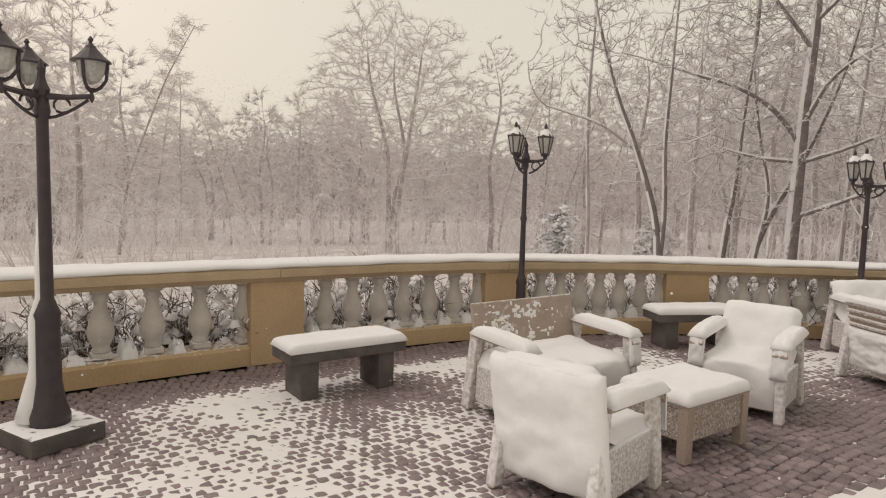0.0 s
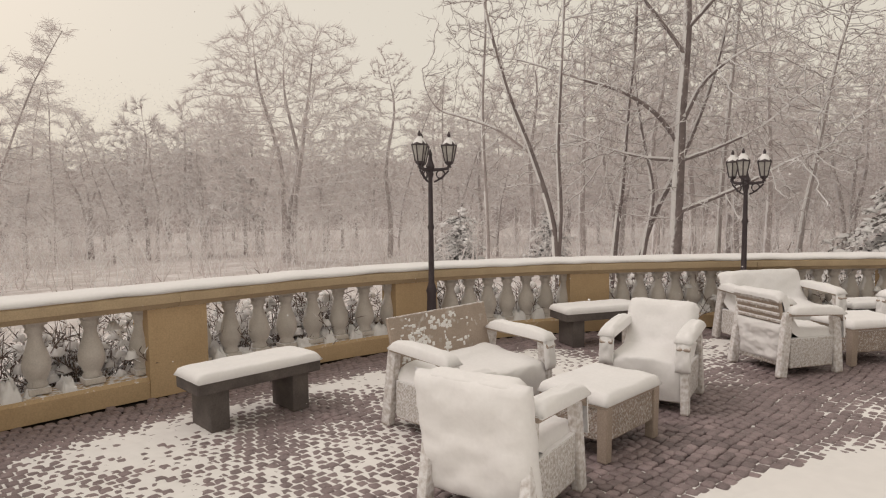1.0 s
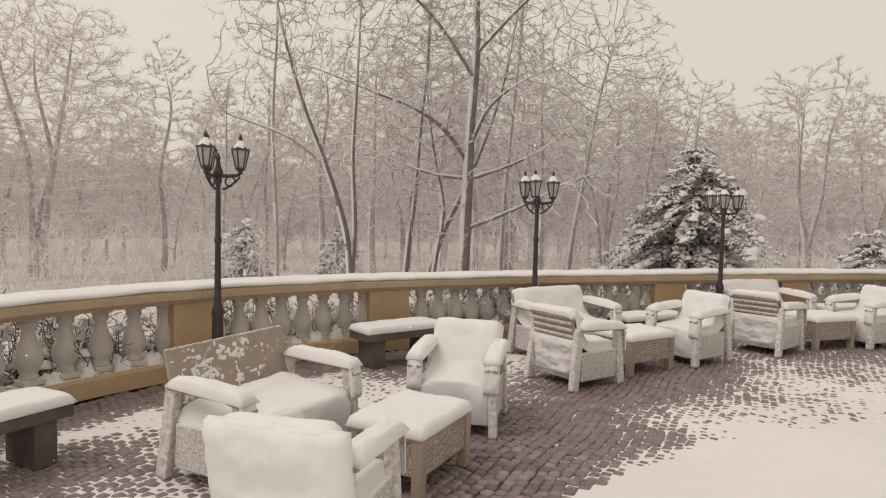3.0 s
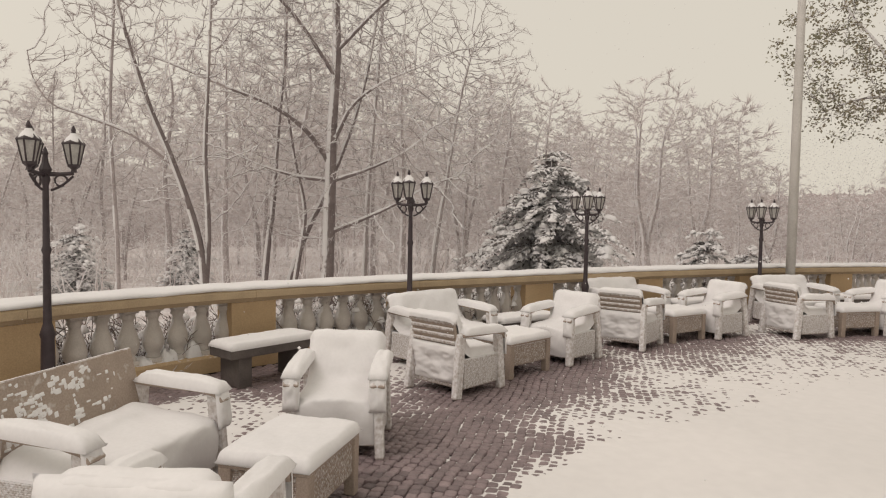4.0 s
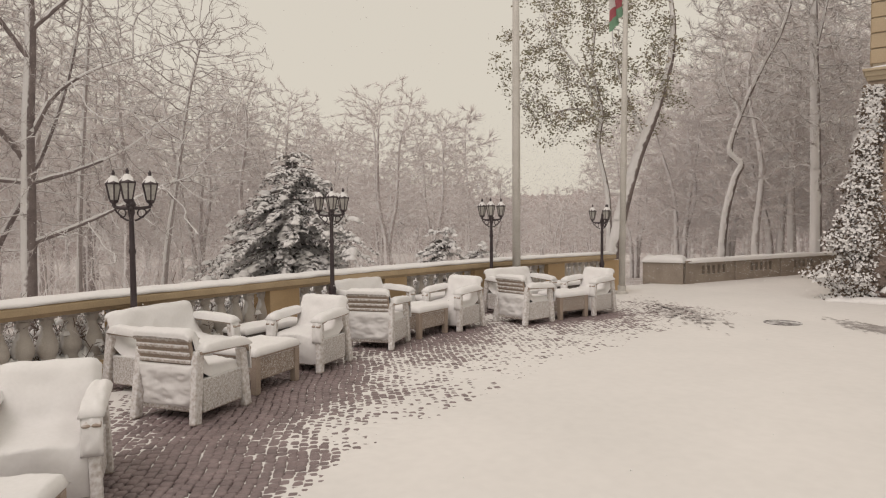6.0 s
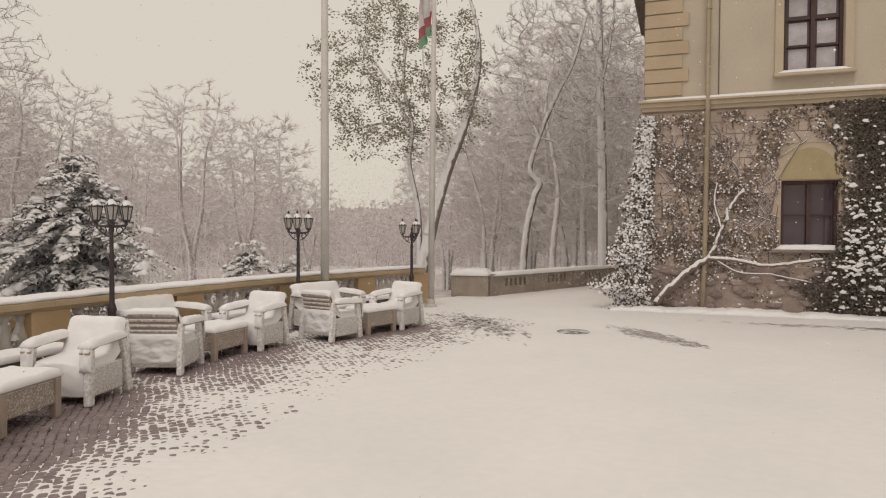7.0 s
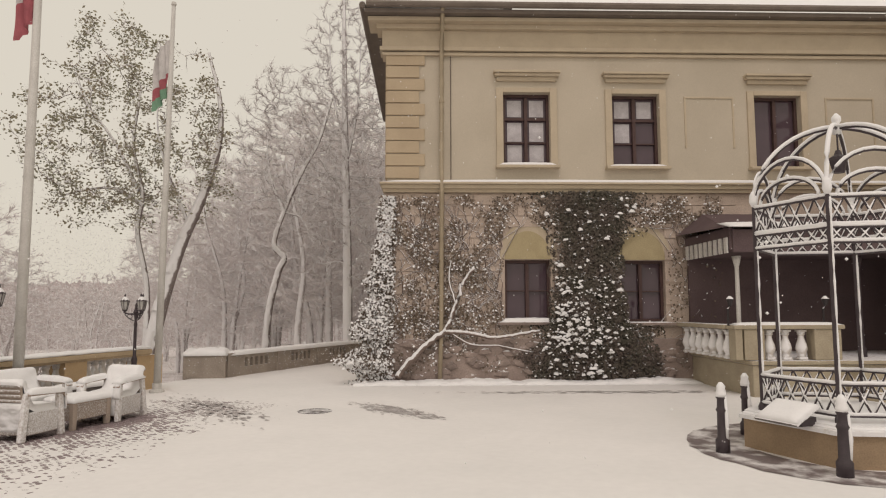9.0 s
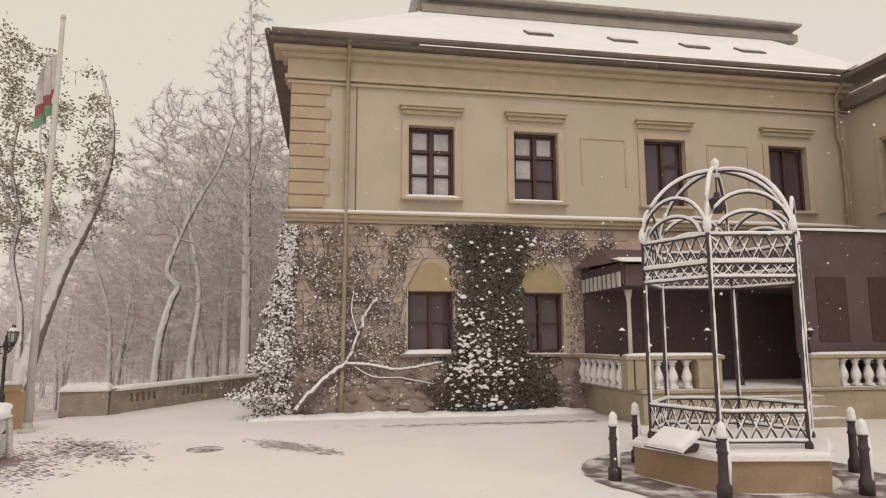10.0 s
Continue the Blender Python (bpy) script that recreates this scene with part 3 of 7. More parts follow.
def window(x0, x1, z0, z1, y, curtain, hood, sill_snow, host, lower=False):
    """A casement set in the wall: trim, sill, frame with glazing bars, panes; hood is a cornice over it."""
    win = part("window", box(bmesh.new(), (x1 - x0, 0.02, z1 - z0), ((x0 + x1) / 2, y + 0.26, (z0 + z1) / 2)), PANE, host, "dark panes")
    bm = bmesh.new()
    mid, w, h = (x0 + x1) / 2, x1 - x0, z1 - z0
    for x in (x0 + 0.035, x1 - 0.035):
        box(bm, (0.07, 0.09, h), (x, y + 0.2, (z0 + z1) / 2), bevel=0.006)
    for z in (z0 + 0.04, z1 - 0.035):
        box(bm, (w - 0.144, 0.09, 0.075), (mid, y + 0.2, z), bevel=0.006)
    box(bm, (0.085, 0.1, h - 0.156), (mid, y + 0.19, (z0 + z1) / 2), bevel=0.006)
    part("frame", bm, FRAME, win, "dark brown wooden frame")
    bars = ((0.5, 0.03),) if lower else ((0.66, 0.07), (0.335, 0.035)) if curtain else ()
    for f, t in bars:
        for xa, xb in ((x0 + 0.072, mid - 0.044), (mid + 0.044, x1 - 0.072)):
            part("glazing_bar", box(bmesh.new(), (xb - xa, 0.06, t), ((xa + xb) / 2, y + 0.2, z0 + f * h), bevel=0.005), FRAME, win)
    if curtain:
        for xa, xb in ((x0 + 0.13, mid - 0.1), (mid + 0.1, x1 - 0.13)):
            for za, zb in ((0.06, 0.31), (0.36, 0.62), (0.7, 0.93)):
                if curtain == 1 and random.random() < 0.62:
                    continue
                bm = box(bmesh.new(), (xb - xa, 0.006, (zb - za) * h), ((xa + xb) / 2, y + 0.244, z0 + (za + zb) / 2 * h))
                part("curtain", bm, CURTAIN, win, "pale net curtain behind the glass")
    bm = bmesh.new()
    box(bm, (w + 0.42, 0.3, 0.07), (mid, y - 0.06, z0 - 0.045), bevel=0.012)
    part("sill", bm, TRIM if not lower else RUBBLE, win)
    if sill_snow:
        bm = bmesh.new()
        snow_pad(bm, w + 0.3, 0.24, sill_snow, (mid, y - 0.06, z0 - 0.008), seed=x0, n=10)
        part("sill_snow", bm, SNOW, win, smooth=True)
    if hood:
        bm = bmesh.new()
        for x in (x0 - 0.09, x1 + 0.09):
            box(bm, (0.176, 0.06, h + 0.12), (x, y - 0.02, (z0 + z1) / 2 + 0.06), bevel=0.01)
        box(bm, (w, 0.06, 0.12), (mid, y - 0.02, z1 + 0.062), bevel=0.01)
        part("surround", bm, TRIM, win)
        bm = bmesh.new()
        box(bm, (w + 0.34, 0.1, 0.1), (mid, y - 0.04, z1 + 0.34), bevel=0.01)
        box(bm, (w + 0.44, 0.18, 0.07), (mid, y - 0.08, z1 + 0.43), bevel=0.012)
        box(bm, (w + 0.5, 0.24, 0.06), (mid, y - 0.1, z1 + 0.5), bevel=0.012)
        part("hood", bm, TRIM, win, "moulded cornice over the window")
    return win


for k, (a, b, c, d) in enumerate(UPPER):
    window(a, b, c, d, 0.0, (2, 1, 0, 0)[k], True, (0.07, 0.05, 0.0, 0.0)[k], house)
for k, (a, b, c, d) in enumerate(LOWER):
    win = window(a, b, c, d, -0.07, 0, False, (0.1, 0.02)[k], house, lower=True)
    mid, r = (a + b) / 2, (b - a) / 2
    for name, rad, y0, y1, mat in (("arch_panel", r, -0.1, -0.06, BLIND), ("arch_surround", r + 0.17, -0.085, -0.06, TRIM)):
        bm = bmesh.new()
        ring = [(mid + rad * math.cos(q), d + 0.02 + rad * 1.22 * math.sin(q)) for q in np.linspace(0, math.pi, 17)]
        front = bm.faces.new([bm.verts.new((x, y0, z)) for x, z in ring])
        ext = bmesh.ops.extrude_face_region(bm, geom=[front])["geom"]
        for q in ext:
            if isinstance(q, bmesh.types.BMVert):
                q.co.y = y1
        part(name, bm, mat, win)
for xa, xb in ((6.4, 7.65), (10.1, 11.35)):
    bm = bmesh.new()
    for x in (xa, xb):
        box(bm, (0.05, 0.03, 1.3), (x, -0.01, 6.55), bevel=0.008)
    box(bm, (xb - xa + 0.05, 0.03, 0.05), ((xa + xb) / 2, -0.012, 7.22), bevel=0.008)
    part("blind_panel", bm, TRIM, house)

pipe = part("rainwater_pipe", tube(bmesh.new(), [(0.14, -0.62, 9.3), (0.14, -0.3, 8.9), (0.13, -0.16, 8.6), (0.12, -0.13, 5.2), (0.12, -0.3, 5.05), (0.12, -0.3, 4.6), (0.12, -0.2, 4.4), (0.1, -0.24, 1.3), (0.06, -0.3, 0.05)], 0.055, 10), PIPE, house, "buff downpipe", smooth=True)
part("pipe_bracket", lathe(bmesh.new(), [(0.07, 0), (0.07, 0.05)], (0.125, -0.15, 7.0)), PIPE, pipe)
part("rainwater_pipe", tube(bmesh.new(), [(14.2, -0.6, 9.3), (14.2, -0.2, 8.8), (14.2, -0.15, 7.6), (14.32, -0.15, 7.3), (14.32, -0.15, 0.6)], 0.06, 10), PIPE, house, "buff downpipe", smooth=True)
part("cable", tube(bmesh.new(), [(0.36, -0.02, 8.6), (0.36, -0.02, 4.95)], 0.012, 5), EAVES, house)

# the wing that comes forward at the far end
wing = thing("house_wing", "ochre side wing of the manor with a snowy roof", "house", HOUSE)
bm = pierced_wall(bmesh.new(), 0, 9, 0, 8.9, 0, 0.4, [(1.3, 2.3, 5.3, 7.2)])
bmesh.ops.transform(bm, matrix=pose(14.6, 0.2, 0, 0, 0, -90), verts=bm.verts)
part("wall", bm, PLASTER, wing)
bm = bmesh.new()
box(bm, (0.04, 1.1, 2.0), (14.85, -1.6, 6.25))
pane_ob = part("window", bm, PANE, wing)
bm = bmesh.new()
for y in (-1.13, -2.07):
    box(bm, (0.14, 0.12, 2.1), (14.6, y, 6.25), bevel=0.01)
box(bm, (0.14, 1.2, 0.14), (14.6, -1.6, 7.33), bevel=0.01)
box(bm, (0.2, 1.3, 0.1), (14.56, -1.6, 5.22), bevel=0.01)
part("frame", bm, TRIM, pane_ob)
bm = bmesh.new()
box(bm, (0.3, 9.4, 0.3), (14.5, -4.4, 8.55), bevel=0.02)
box(bm, (0.9, 9.6, 0.14), (14.5, -4.4, 9.2), bevel=0.02)
part("eaves", bm, EAVES, wing)
bm = bmesh.new()
v = [bm.verts.new(q) for q in ((14.0, 0.3, 9.32), (14.0, -9.4, 9.32), (18.0, -9.4, 11.6), (18.0, 4, 11.6))]
bm.faces.new(v)
part("roof", bm, SNOW, wing)

# porch with its own balustrade
porch = thing("porch", "dark covered porch on a low stone platform with balusters", "porch", HOUSE @ pose(0.32, 0, 0))
bm = bmesh.new()
box(bm, (8.6, 3.1, 0.66), (10.28, -1.62, 0.33), bevel=0.02)
part("platform", bm, PORCH_STONE, porch)
bm = bmesh.new()
box(bm, (8.7, 3.2, 0.08), (10.28, -1.62, 0.71), bevel=0.015)
part("coping", bm, PORCH_STONE, porch)
for x, wide in ((5.74, 0.15), (6.06, 0.42), (7.58, 0.56), (10.4, 0.7), (13.0, 0.7)):
    bm = bmesh.new()
    box(bm, (wide, 0.3, 0.62), (x, -2.98, 1.07), bevel=0.015)
    part("pier", bm, PORCH_STONE, porch)
baluster_data = baluster.data
for x, y in [(q, -2.98) for q in (6.43, 6.77, 7.1, 10.95, 11.28, 11.61, 11.94, 12.27)] + [(5.74, -2.65 + 0.36 * q) for q in range(7)]:
    ob = new("baluster", baluster_data)
    ob.parent = porch
    ob.matrix_local = pose(x, y, 0.56)
for x, wide in ((6.78, 2.3), (12.25, 4.5)):
    bm = box(bmesh.new(), (wide, 0.36, 0.09), (x, -2.98, 1.425), bevel=0.02)
    part("handrail", bm, PORCH_STONE, porch)
    bm = bmesh.new()
    snow_pad(bm, wide - 0.04, 0.34, 0.05, (x, -2.98, 1.47), seed=4, n=20)
    part("rail_snow", bm, SNOW, porch, smooth=True)
for k in range(3):
    part("step", box(bmesh.new(), (2.1, 0.34, 0.2 * (3 - k)), (8.95, -3.36 - 0.34 * k, 0.1 * (3 - k)), bevel=0.01), PORCH_STONE, porch, "stone step up to the porch")
bm = bmesh.new()
box(bm, (0.34, 2.8, 0.09), (5.74, -1.4, 1.425), bevel=0.02)
part("handrail", bm, PORCH_STONE, porch)
for x in (6.2, 8.9, 12.0, 14.2):
    bm = lathe(bmesh.new(), [(0.09, 0.75), (0.09, 0.9), (0.05, 1.0), (0.045, 2.7), (0.07, 2.8), (0.1, 2.95)], (x, -2.2, 0), 10)
    part("column", bm, POLE if x < 7 else IRON, porch, smooth=True)
# Sheet before the house wall, with the porch's shade put into its colour.
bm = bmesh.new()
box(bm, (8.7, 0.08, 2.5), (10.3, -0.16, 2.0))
part("shade_sheet", bm, DARK, porch, "dark sheet standing for the shaded porch interior")
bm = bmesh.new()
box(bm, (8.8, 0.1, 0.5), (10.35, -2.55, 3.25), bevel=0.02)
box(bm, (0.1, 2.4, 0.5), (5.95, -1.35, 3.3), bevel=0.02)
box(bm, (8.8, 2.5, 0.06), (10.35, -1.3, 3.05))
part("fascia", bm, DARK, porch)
for k in range(9):
    bm = bmesh.new()
    box(bm, (0.04, 0.15, 0.34), (5.87, -0.35 - 0.26 * k, 3.16), bevel=0.01)
    part("valance_board", bm, POLE, porch, "white scalloped board")
bm = bmesh.new()
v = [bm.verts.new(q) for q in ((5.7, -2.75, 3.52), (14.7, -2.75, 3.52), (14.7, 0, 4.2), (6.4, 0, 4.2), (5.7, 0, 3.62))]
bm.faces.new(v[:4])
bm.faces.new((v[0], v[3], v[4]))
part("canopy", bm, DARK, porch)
bm = bmesh.new()
snow_pad(bm, 4.4, 0.5, 0.05, (7.95, -2.5, 3.6), (14, 0, 0), seed=8, n=20)
part("canopy_snow", bm, SNOW, porch, "thin line of snow on the canopy's edge", smooth=True)
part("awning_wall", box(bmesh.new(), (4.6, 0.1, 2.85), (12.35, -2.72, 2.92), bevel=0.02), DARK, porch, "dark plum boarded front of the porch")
for x in (11.0, 12.4, 13.8):
    part("awning_recess", box(bmesh.new(), (0.8, 0.03, 1.5), (x, -2.775, 2.5), bevel=0.01), FRAME, porch, "dark recessed pane")
bm = bmesh.new()
snow_pad(bm, 4.7, 0.3, 0.06, (12.35, -2.7, 4.34), seed=9, n=20)
part("awning_snow", bm, SNOW, porch, "thin line of snow on the dark front", smooth=True)
for x in (5.6, 7.6, 10.15):
    bm = bmesh.new()
    tube(bm, [(x, -2.98, 1.45), (x, -2.98, 1.8), (x + 0.05, -2.98, 1.88)], 0.022, 6)
    lathe(bm, [(0.03, 0), (0.07, 0.12), (0.08, 0.14), (0.02, 0.2)], (x + 0.05, -2.98, 1.86), 8)
    part("rail_lamp", bm, IRON_SNOW, porch, "small lamp on the handrail")

# ---- garden furniture ----


CRUST = material("snow_crusted_plastic", (0.40, 0.33, 0.28), (0.35, 0.28, 0.235), rough=0.6, scale=6, fine=90, snow=1.22, snow_scale=28, soft=0.8)


def snow_drape(bm, wide, outer, inner, seed=0, n=18, rough=0.16):
    """One sheet of snow that runs over a seat from front to back: outer is its skin, inner what it lies on, both as (y, z) lines."""
    a, b, rows_v = spline(outer, 4), spline(inner, 4), []
    for j, (p, q) in enumerate(zip(a, b)):
        line = []
        for i in range(n + 1):
            u = 2 * i / n - 1
            e = max(1 - abs(u) ** 9, 0) ** 0.45
            lump = noise.noise(Vector((u * 2.4 + seed, j * 0.14, seed))) + 0.6 * noise.noise(Vector((u * 7 + seed, j * 0.42, seed * 1.3)))
            k = e * (1 + rough * lump * (2.2 if j < 12 else 1.0))
            y, z = q.x + (p.x - q.x) * k, q.y + (p.y - q.y) * k
            line.append(bm.verts.new((u * wide / 2 * (1 + 0.012 * noise.noise(Vector((j * 0.5, u, seed)))), y, z)))
        rows_v.append(line)
    for r0, r1 in zip(rows_v, rows_v[1:]):
        for i in range(n):
            bm.faces.new((r0[i], r0[i + 1], r1[i + 1], r1[i]))
    return bm


DRAPE_OUT = [(-0.325, 0.1), (-0.36, 0.22), (-0.366, 0.39), (-0.33, 0.455), (-0.18, 0.475), (0.04, 0.485), (0.125, 0.51), (0.17, 0.6), (0.215, 0.72), (0.265, 0.83), (0.34, 0.862), (0.43, 0.84), (0.44, 0.79)]
DRAPE_IN = [(-0.305, 0.12), (-0.305, 0.24), (-0.305, 0.35), (-0.27, 0.37), (-0.18, 0.37), (0.02, 0.37), (0.16, 0.4), (0.29, 0.5), (0.33, 0.65), (0.37, 0.78), (0.385, 0.795), (0.41, 0.79), (0.415, 0.76)]


def armchair(name, label, category, wide=0.75, snowy=True, bare_back=False, seed=0, drifted=False):
    """A moulded wicker armchair (or settee, if wide): woven apron, splayed legs, flat arms, reclined back, all under snow. It faces -y."""
    ob = thing(name, label, category)
    skin, lo = (WICKER_SNOWY if snowy else WICKER), wide / 2
    for size, at, turn in (((wide - 0.11, 0.05, 0.3), (0, -0.285, 0.235), (-3, 0, 0)), ((wide - 0.11, 0.05, 0.32), (0, 0.3, 0.25), (-6, 0, 0)),
                           ((0.045, 0.54, 0.31), (-lo + 0.05, 0.0, 0.24), (0, 0, 0)), ((0.045, 0.54, 0.31), (lo - 0.05, 0.0, 0.24), (0, 0, 0))):
        part("apron", box(bmesh.new(), size, at, turn, bevel=0.012), skin, ob, "woven apron crusted with snow")
    bm = bmesh.new()
    box(bm, (wide - 0.13, 0.56, 0.05), (0, 0, 0.355), bevel=0.015)
    part("seat", bm, WICKER_PLAIN, ob)
    for sx in (-1, 1):
        for y, tilt in ((-0.315, -4), (0.34, 7)):
            bm = bmesh.new()
            tall = 0.6 if y < 0 else 0.66
            box(bm, (0.07, 0.1, tall), (sx * (lo - 0.04), y, tall / 2), (tilt, sx * -2, 0), bevel=0.018)
            part("leg", bm, CRUST, ob)
        bm = bmesh.new()
        pts = [(-0.37, 0.56), (-0.33, 0.605), (-0.2, 0.63), (0.05, 0.635), (0.3, 0.645)]
        for (y0, z0), (y1, z1) in zip(pts, pts[1:]):
            ln = math.hypot(y1 - y0, z1 - z0)
            box(bm, (0.115, ln + 0.03, 0.045), (sx * (lo - 0.05), (y0 + y1) / 2, (z0 + z1) / 2), (math.degrees(math.atan2(z1 - z0, y1 - y0)), 0, 0), bevel=0.014)
        arm = part("armrest", bm, WICKER_PLAIN, ob)
        bm = bmesh.new()
        snow_pad(bm, 0.15, 0.7, 0.075, (sx * (lo - 0.05), -0.035, 0.64), (3, 0, 0), seed=seed + sx, n=14, round_=4)
        snow_pad(bm, 0.13, 0.27, 0.035, (sx * (lo - 0.05), -0.36, 0.5), (84, 0, 0), seed=seed + sx + 3, n=10, round_=3, rough=0.5)
        part("armrest_snow", bm, SNOW, arm, smooth=True)
    bm = bmesh.new()
    if bare_back:
        box(bm, (wide - 0.1, 0.03, 0.5), (0, 0.345, 0.63), (-14, 0, 0), bevel=0.012)
    else:
        box(bm, (wide - 0.13, 0.04, 0.38), (0, 0.335, 0.585), (-13, 0, 0), bevel=0.014)
    back = part("backrest", bm, WICKER_PLAIN, ob, "bare beige back panel" if bare_back else "")
    if bare_back:
        rng = random.Random(seed)
        bm = bmesh.new()
        for k in range(330):
            u, h = rng.gauss(-0.22, 0.24), 0.05 + 0.42 * rng.random() ** 0.8
            if abs(u) < wide / 2 - 0.08 and noise.noise(Vector((u * 7, h * 5, 3))) + 0.55 * noise.noise(Vector((u * 19, h * 15, 5))) > -0.02:
                snow_pad(bm, rng.uniform(0.015, 0.06), rng.uniform(0.012, 0.05), rng.uniform(0.004, 0.012), (u, 0.27 + 0.25 * h, 0.39 + h * 0.97), (76, 0, 0), seed=k, n=4, round_=2, rough=0.7)
        part("snow_fleck", bm, SNOW, back, "patch of snow flecks sticking to the back", smooth=True)["kind"] = "stuff"
    else:
        bm = bmesh.new()
        box(bm, (wide - 0.1, 0.06, 0.055), (0, 0.385, 0.775), (-13, 0, 0), bevel=0.018)
        part("top_rail", bm, CRUST, back)
        for z in (0.705, 0.635, 0.565):
            bm = bmesh.new()
            box(bm, (wide - 0.16, 0.03, 0.034), (0, 0.392 - (0.7 - z) * 0.23, z), (-13, 0, 0), bevel=0.008)
            part("back_slat", bm, CRUST, back)
    if not bare_back:
        bm = bmesh.new()
        if drifted:
            snow_pad(bm, wide + 0.03, 0.78, 0.08, (0, 0.335, 0.47), (100, 0, 180), seed=seed + 13, n=26, round_=7, rough=0.4)
        else:
            snow_pad(bm, wide - 0.1, 0.42, 0.035, (0, 0.325, 0.33), (99, 0, 180), seed=seed + 13, n=26, round_=7, rough=0.9)
        part("rear_snow", bm, SNOW, ob, "snow driven against the chair's rear", smooth=True)
        bm = snow_drape(bmesh.new(), wide - 0.1, DRAPE_OUT, DRAPE_IN, seed=seed + 9, n=18 if wide < 1 else 30)
        part("seat_snow", bm, SNOW, ob, "unbroken drape of snow over front, seat and back", smooth=True)
    else:
        bm = snow_drape(bmesh.new(), wide - 0.1, DRAPE_OUT[:6] + [(0.13, 0.52), (0.25, 0.525), (0.31, 0.45)], DRAPE_IN[:6] + [(0.16, 0.38), (0.28, 0.4), (0.3, 0.4)], seed=seed + 9, n=30)
        part("seat_snow", bm, SNOW, ob, "deep cushion of snow on the seat", smooth=True)
    return ob


def coffee_table():
    ob = thing("coffee_table", "low woven coffee table under a thick slab of snow", "table")
    bm = bmesh.new()
    for y in (-0.25, 0.25):
        box(bm, (0.66, 0.035, 0.24), (0, y, 0.265), bevel=0.01)
    for x in (-0.345, 0.345):
        box(bm, (0.035, 0.47, 0.24), (x, 0, 0.265), bevel=0.01)
    part("apron", bm, WICKER, ob, "woven beige apron")
    for x in (-0.34, 0.34):
        for y in (-0.245, 0.245):
            part("leg", box(bmesh.new(), (0.075, 0.075, 0.39), (x, y, 0.195), (0, 0, 0), bevel=0.01, taper=1.1), WICKER_PLAIN, ob)
    part("tabletop", box(bmesh.new(), (0.77, 0.57, 0.035), (0, 0, 0.4), bevel=0.012), WICKER_PLAIN, ob)
    bm = bmesh.new()
    snow_pad(bm, 0.8, 0.6, 0.075, (0, 0, 0.418), seed=2, n=26, round_=15, rough=0.14)
    part("table_snow", bm, SNOW, ob, smooth=True)
    return ob


def bench():
    ob = thing("stone_bench", "dark stone bench with a thick cover of snow", "bench")
    bm = bmesh.new()
    box(bm, (1.12, 0.42, 0.11), (0, 0, 0.38), bevel=0.014)
    part("seat_slab", bm, BENCH_STONE, ob)
    for x in (-0.37, 0.37):
        bm = bmesh.new()
        box(bm, (0.16, 0.36, 0.334), (x, 0, 0.167), bevel=0.012)
        part("support", bm, BENCH_STONE, ob)
    bm = bmesh.new()
    snow_pad(bm, 1.15, 0.45, 0.068, (0, 0, 0.43), seed=6, n=30, round_=15, rough=0.16)
    part("bench_snow", bm, SNOW, ob, smooth=True)
    return ob


def facing(x, y, fx, fy, jitter=0.0):
    """The pose of a seat at (x, y) that faces the way (fx, fy)."""
    return pose(x, y, 0, 0, 0, math.degrees(math.atan2(fy, fx)) + 90 + jitter)


chair = armchair("armchair", "beige wicker armchair heaped with fresh snow", "armchair", seed=1)
tagged(chair, group="armchairs along the balustrade")
chair.matrix_world = facing(-5.43, -0.6, 0.99, -0.13)
drift = armchair("armchair", "wicker armchair whose whole rear is plastered with driven snow", "armchair", seed=3, drifted=True)
drift.matrix_world = facing(-3.06, -1.25, -0.98, 0.2)
tagged(drift, group="armchairs along the balustrade")
for x, y, fx, fy in ((-7.09, 0.6, -0.63, 0.77), (-8.43, 2.2, 0.63, -0.77), (-9.26, 3.5, -0.7, 0.71),
                     (-10.0, 5.22, 0.42, -0.9), (-9.87, 6.61, -0.2, 0.97), (-10.12, 8.32, 0.25, -0.96)):
    copy_thing(chair, facing(x, y, fx, fy))
settee = armchair("settee", "two-seat wicker settee, its beige back partly bare of snow", "settee", wide=1.28, bare_back=True, seed=4)
settee.matrix_world = facing(-4.36, -1.95, 0.38, 0.93)
tagged(settee, group="settees along the balustrade")
settee_snowy = armchair("settee", "two-seat wicker settee buried in snow", "settee", wide=1.28, seed=11)
settee_snowy.matrix_world = facing(-8.45, 0.62, 0.8, 0.6)
tagged(settee_snowy, group="settees along the balustrade")
for x, y, fx, fy in ((-10.45, 3.95, 0.9, 0.43), (-10.95, 7.3, 1, 0.15)):
    copy_thing(settee_snowy, facing(x, y, fx, fy))
table = coffee_table()
tagged(table, group="coffee tables")
table.matrix_world = pose(-4.22, -0.87, 0, 0, 0, 158)
for x, y, a in ((-7.77, 1.38, 127), (-9.7, 4.42, 115), (-9.98, 7.57, 98)):
    copy_thing(table, pose(x, y, 0, 0, 0, a))
seat = bench()
tagged(seat, group="stone benches")
seat.matrix_world = pose(-3.72, -3.72, 0, 0, 0, 157)
for x, y, a in ((-7.58, -1.47, 132), (-9.1, 1.85, 118), (-10.75, 5.35, 105), (-11.4, 8.9, 95)):
    copy_thing(seat, pose(x, y, 0, 0, 0, a))

# ---- lamp posts ----


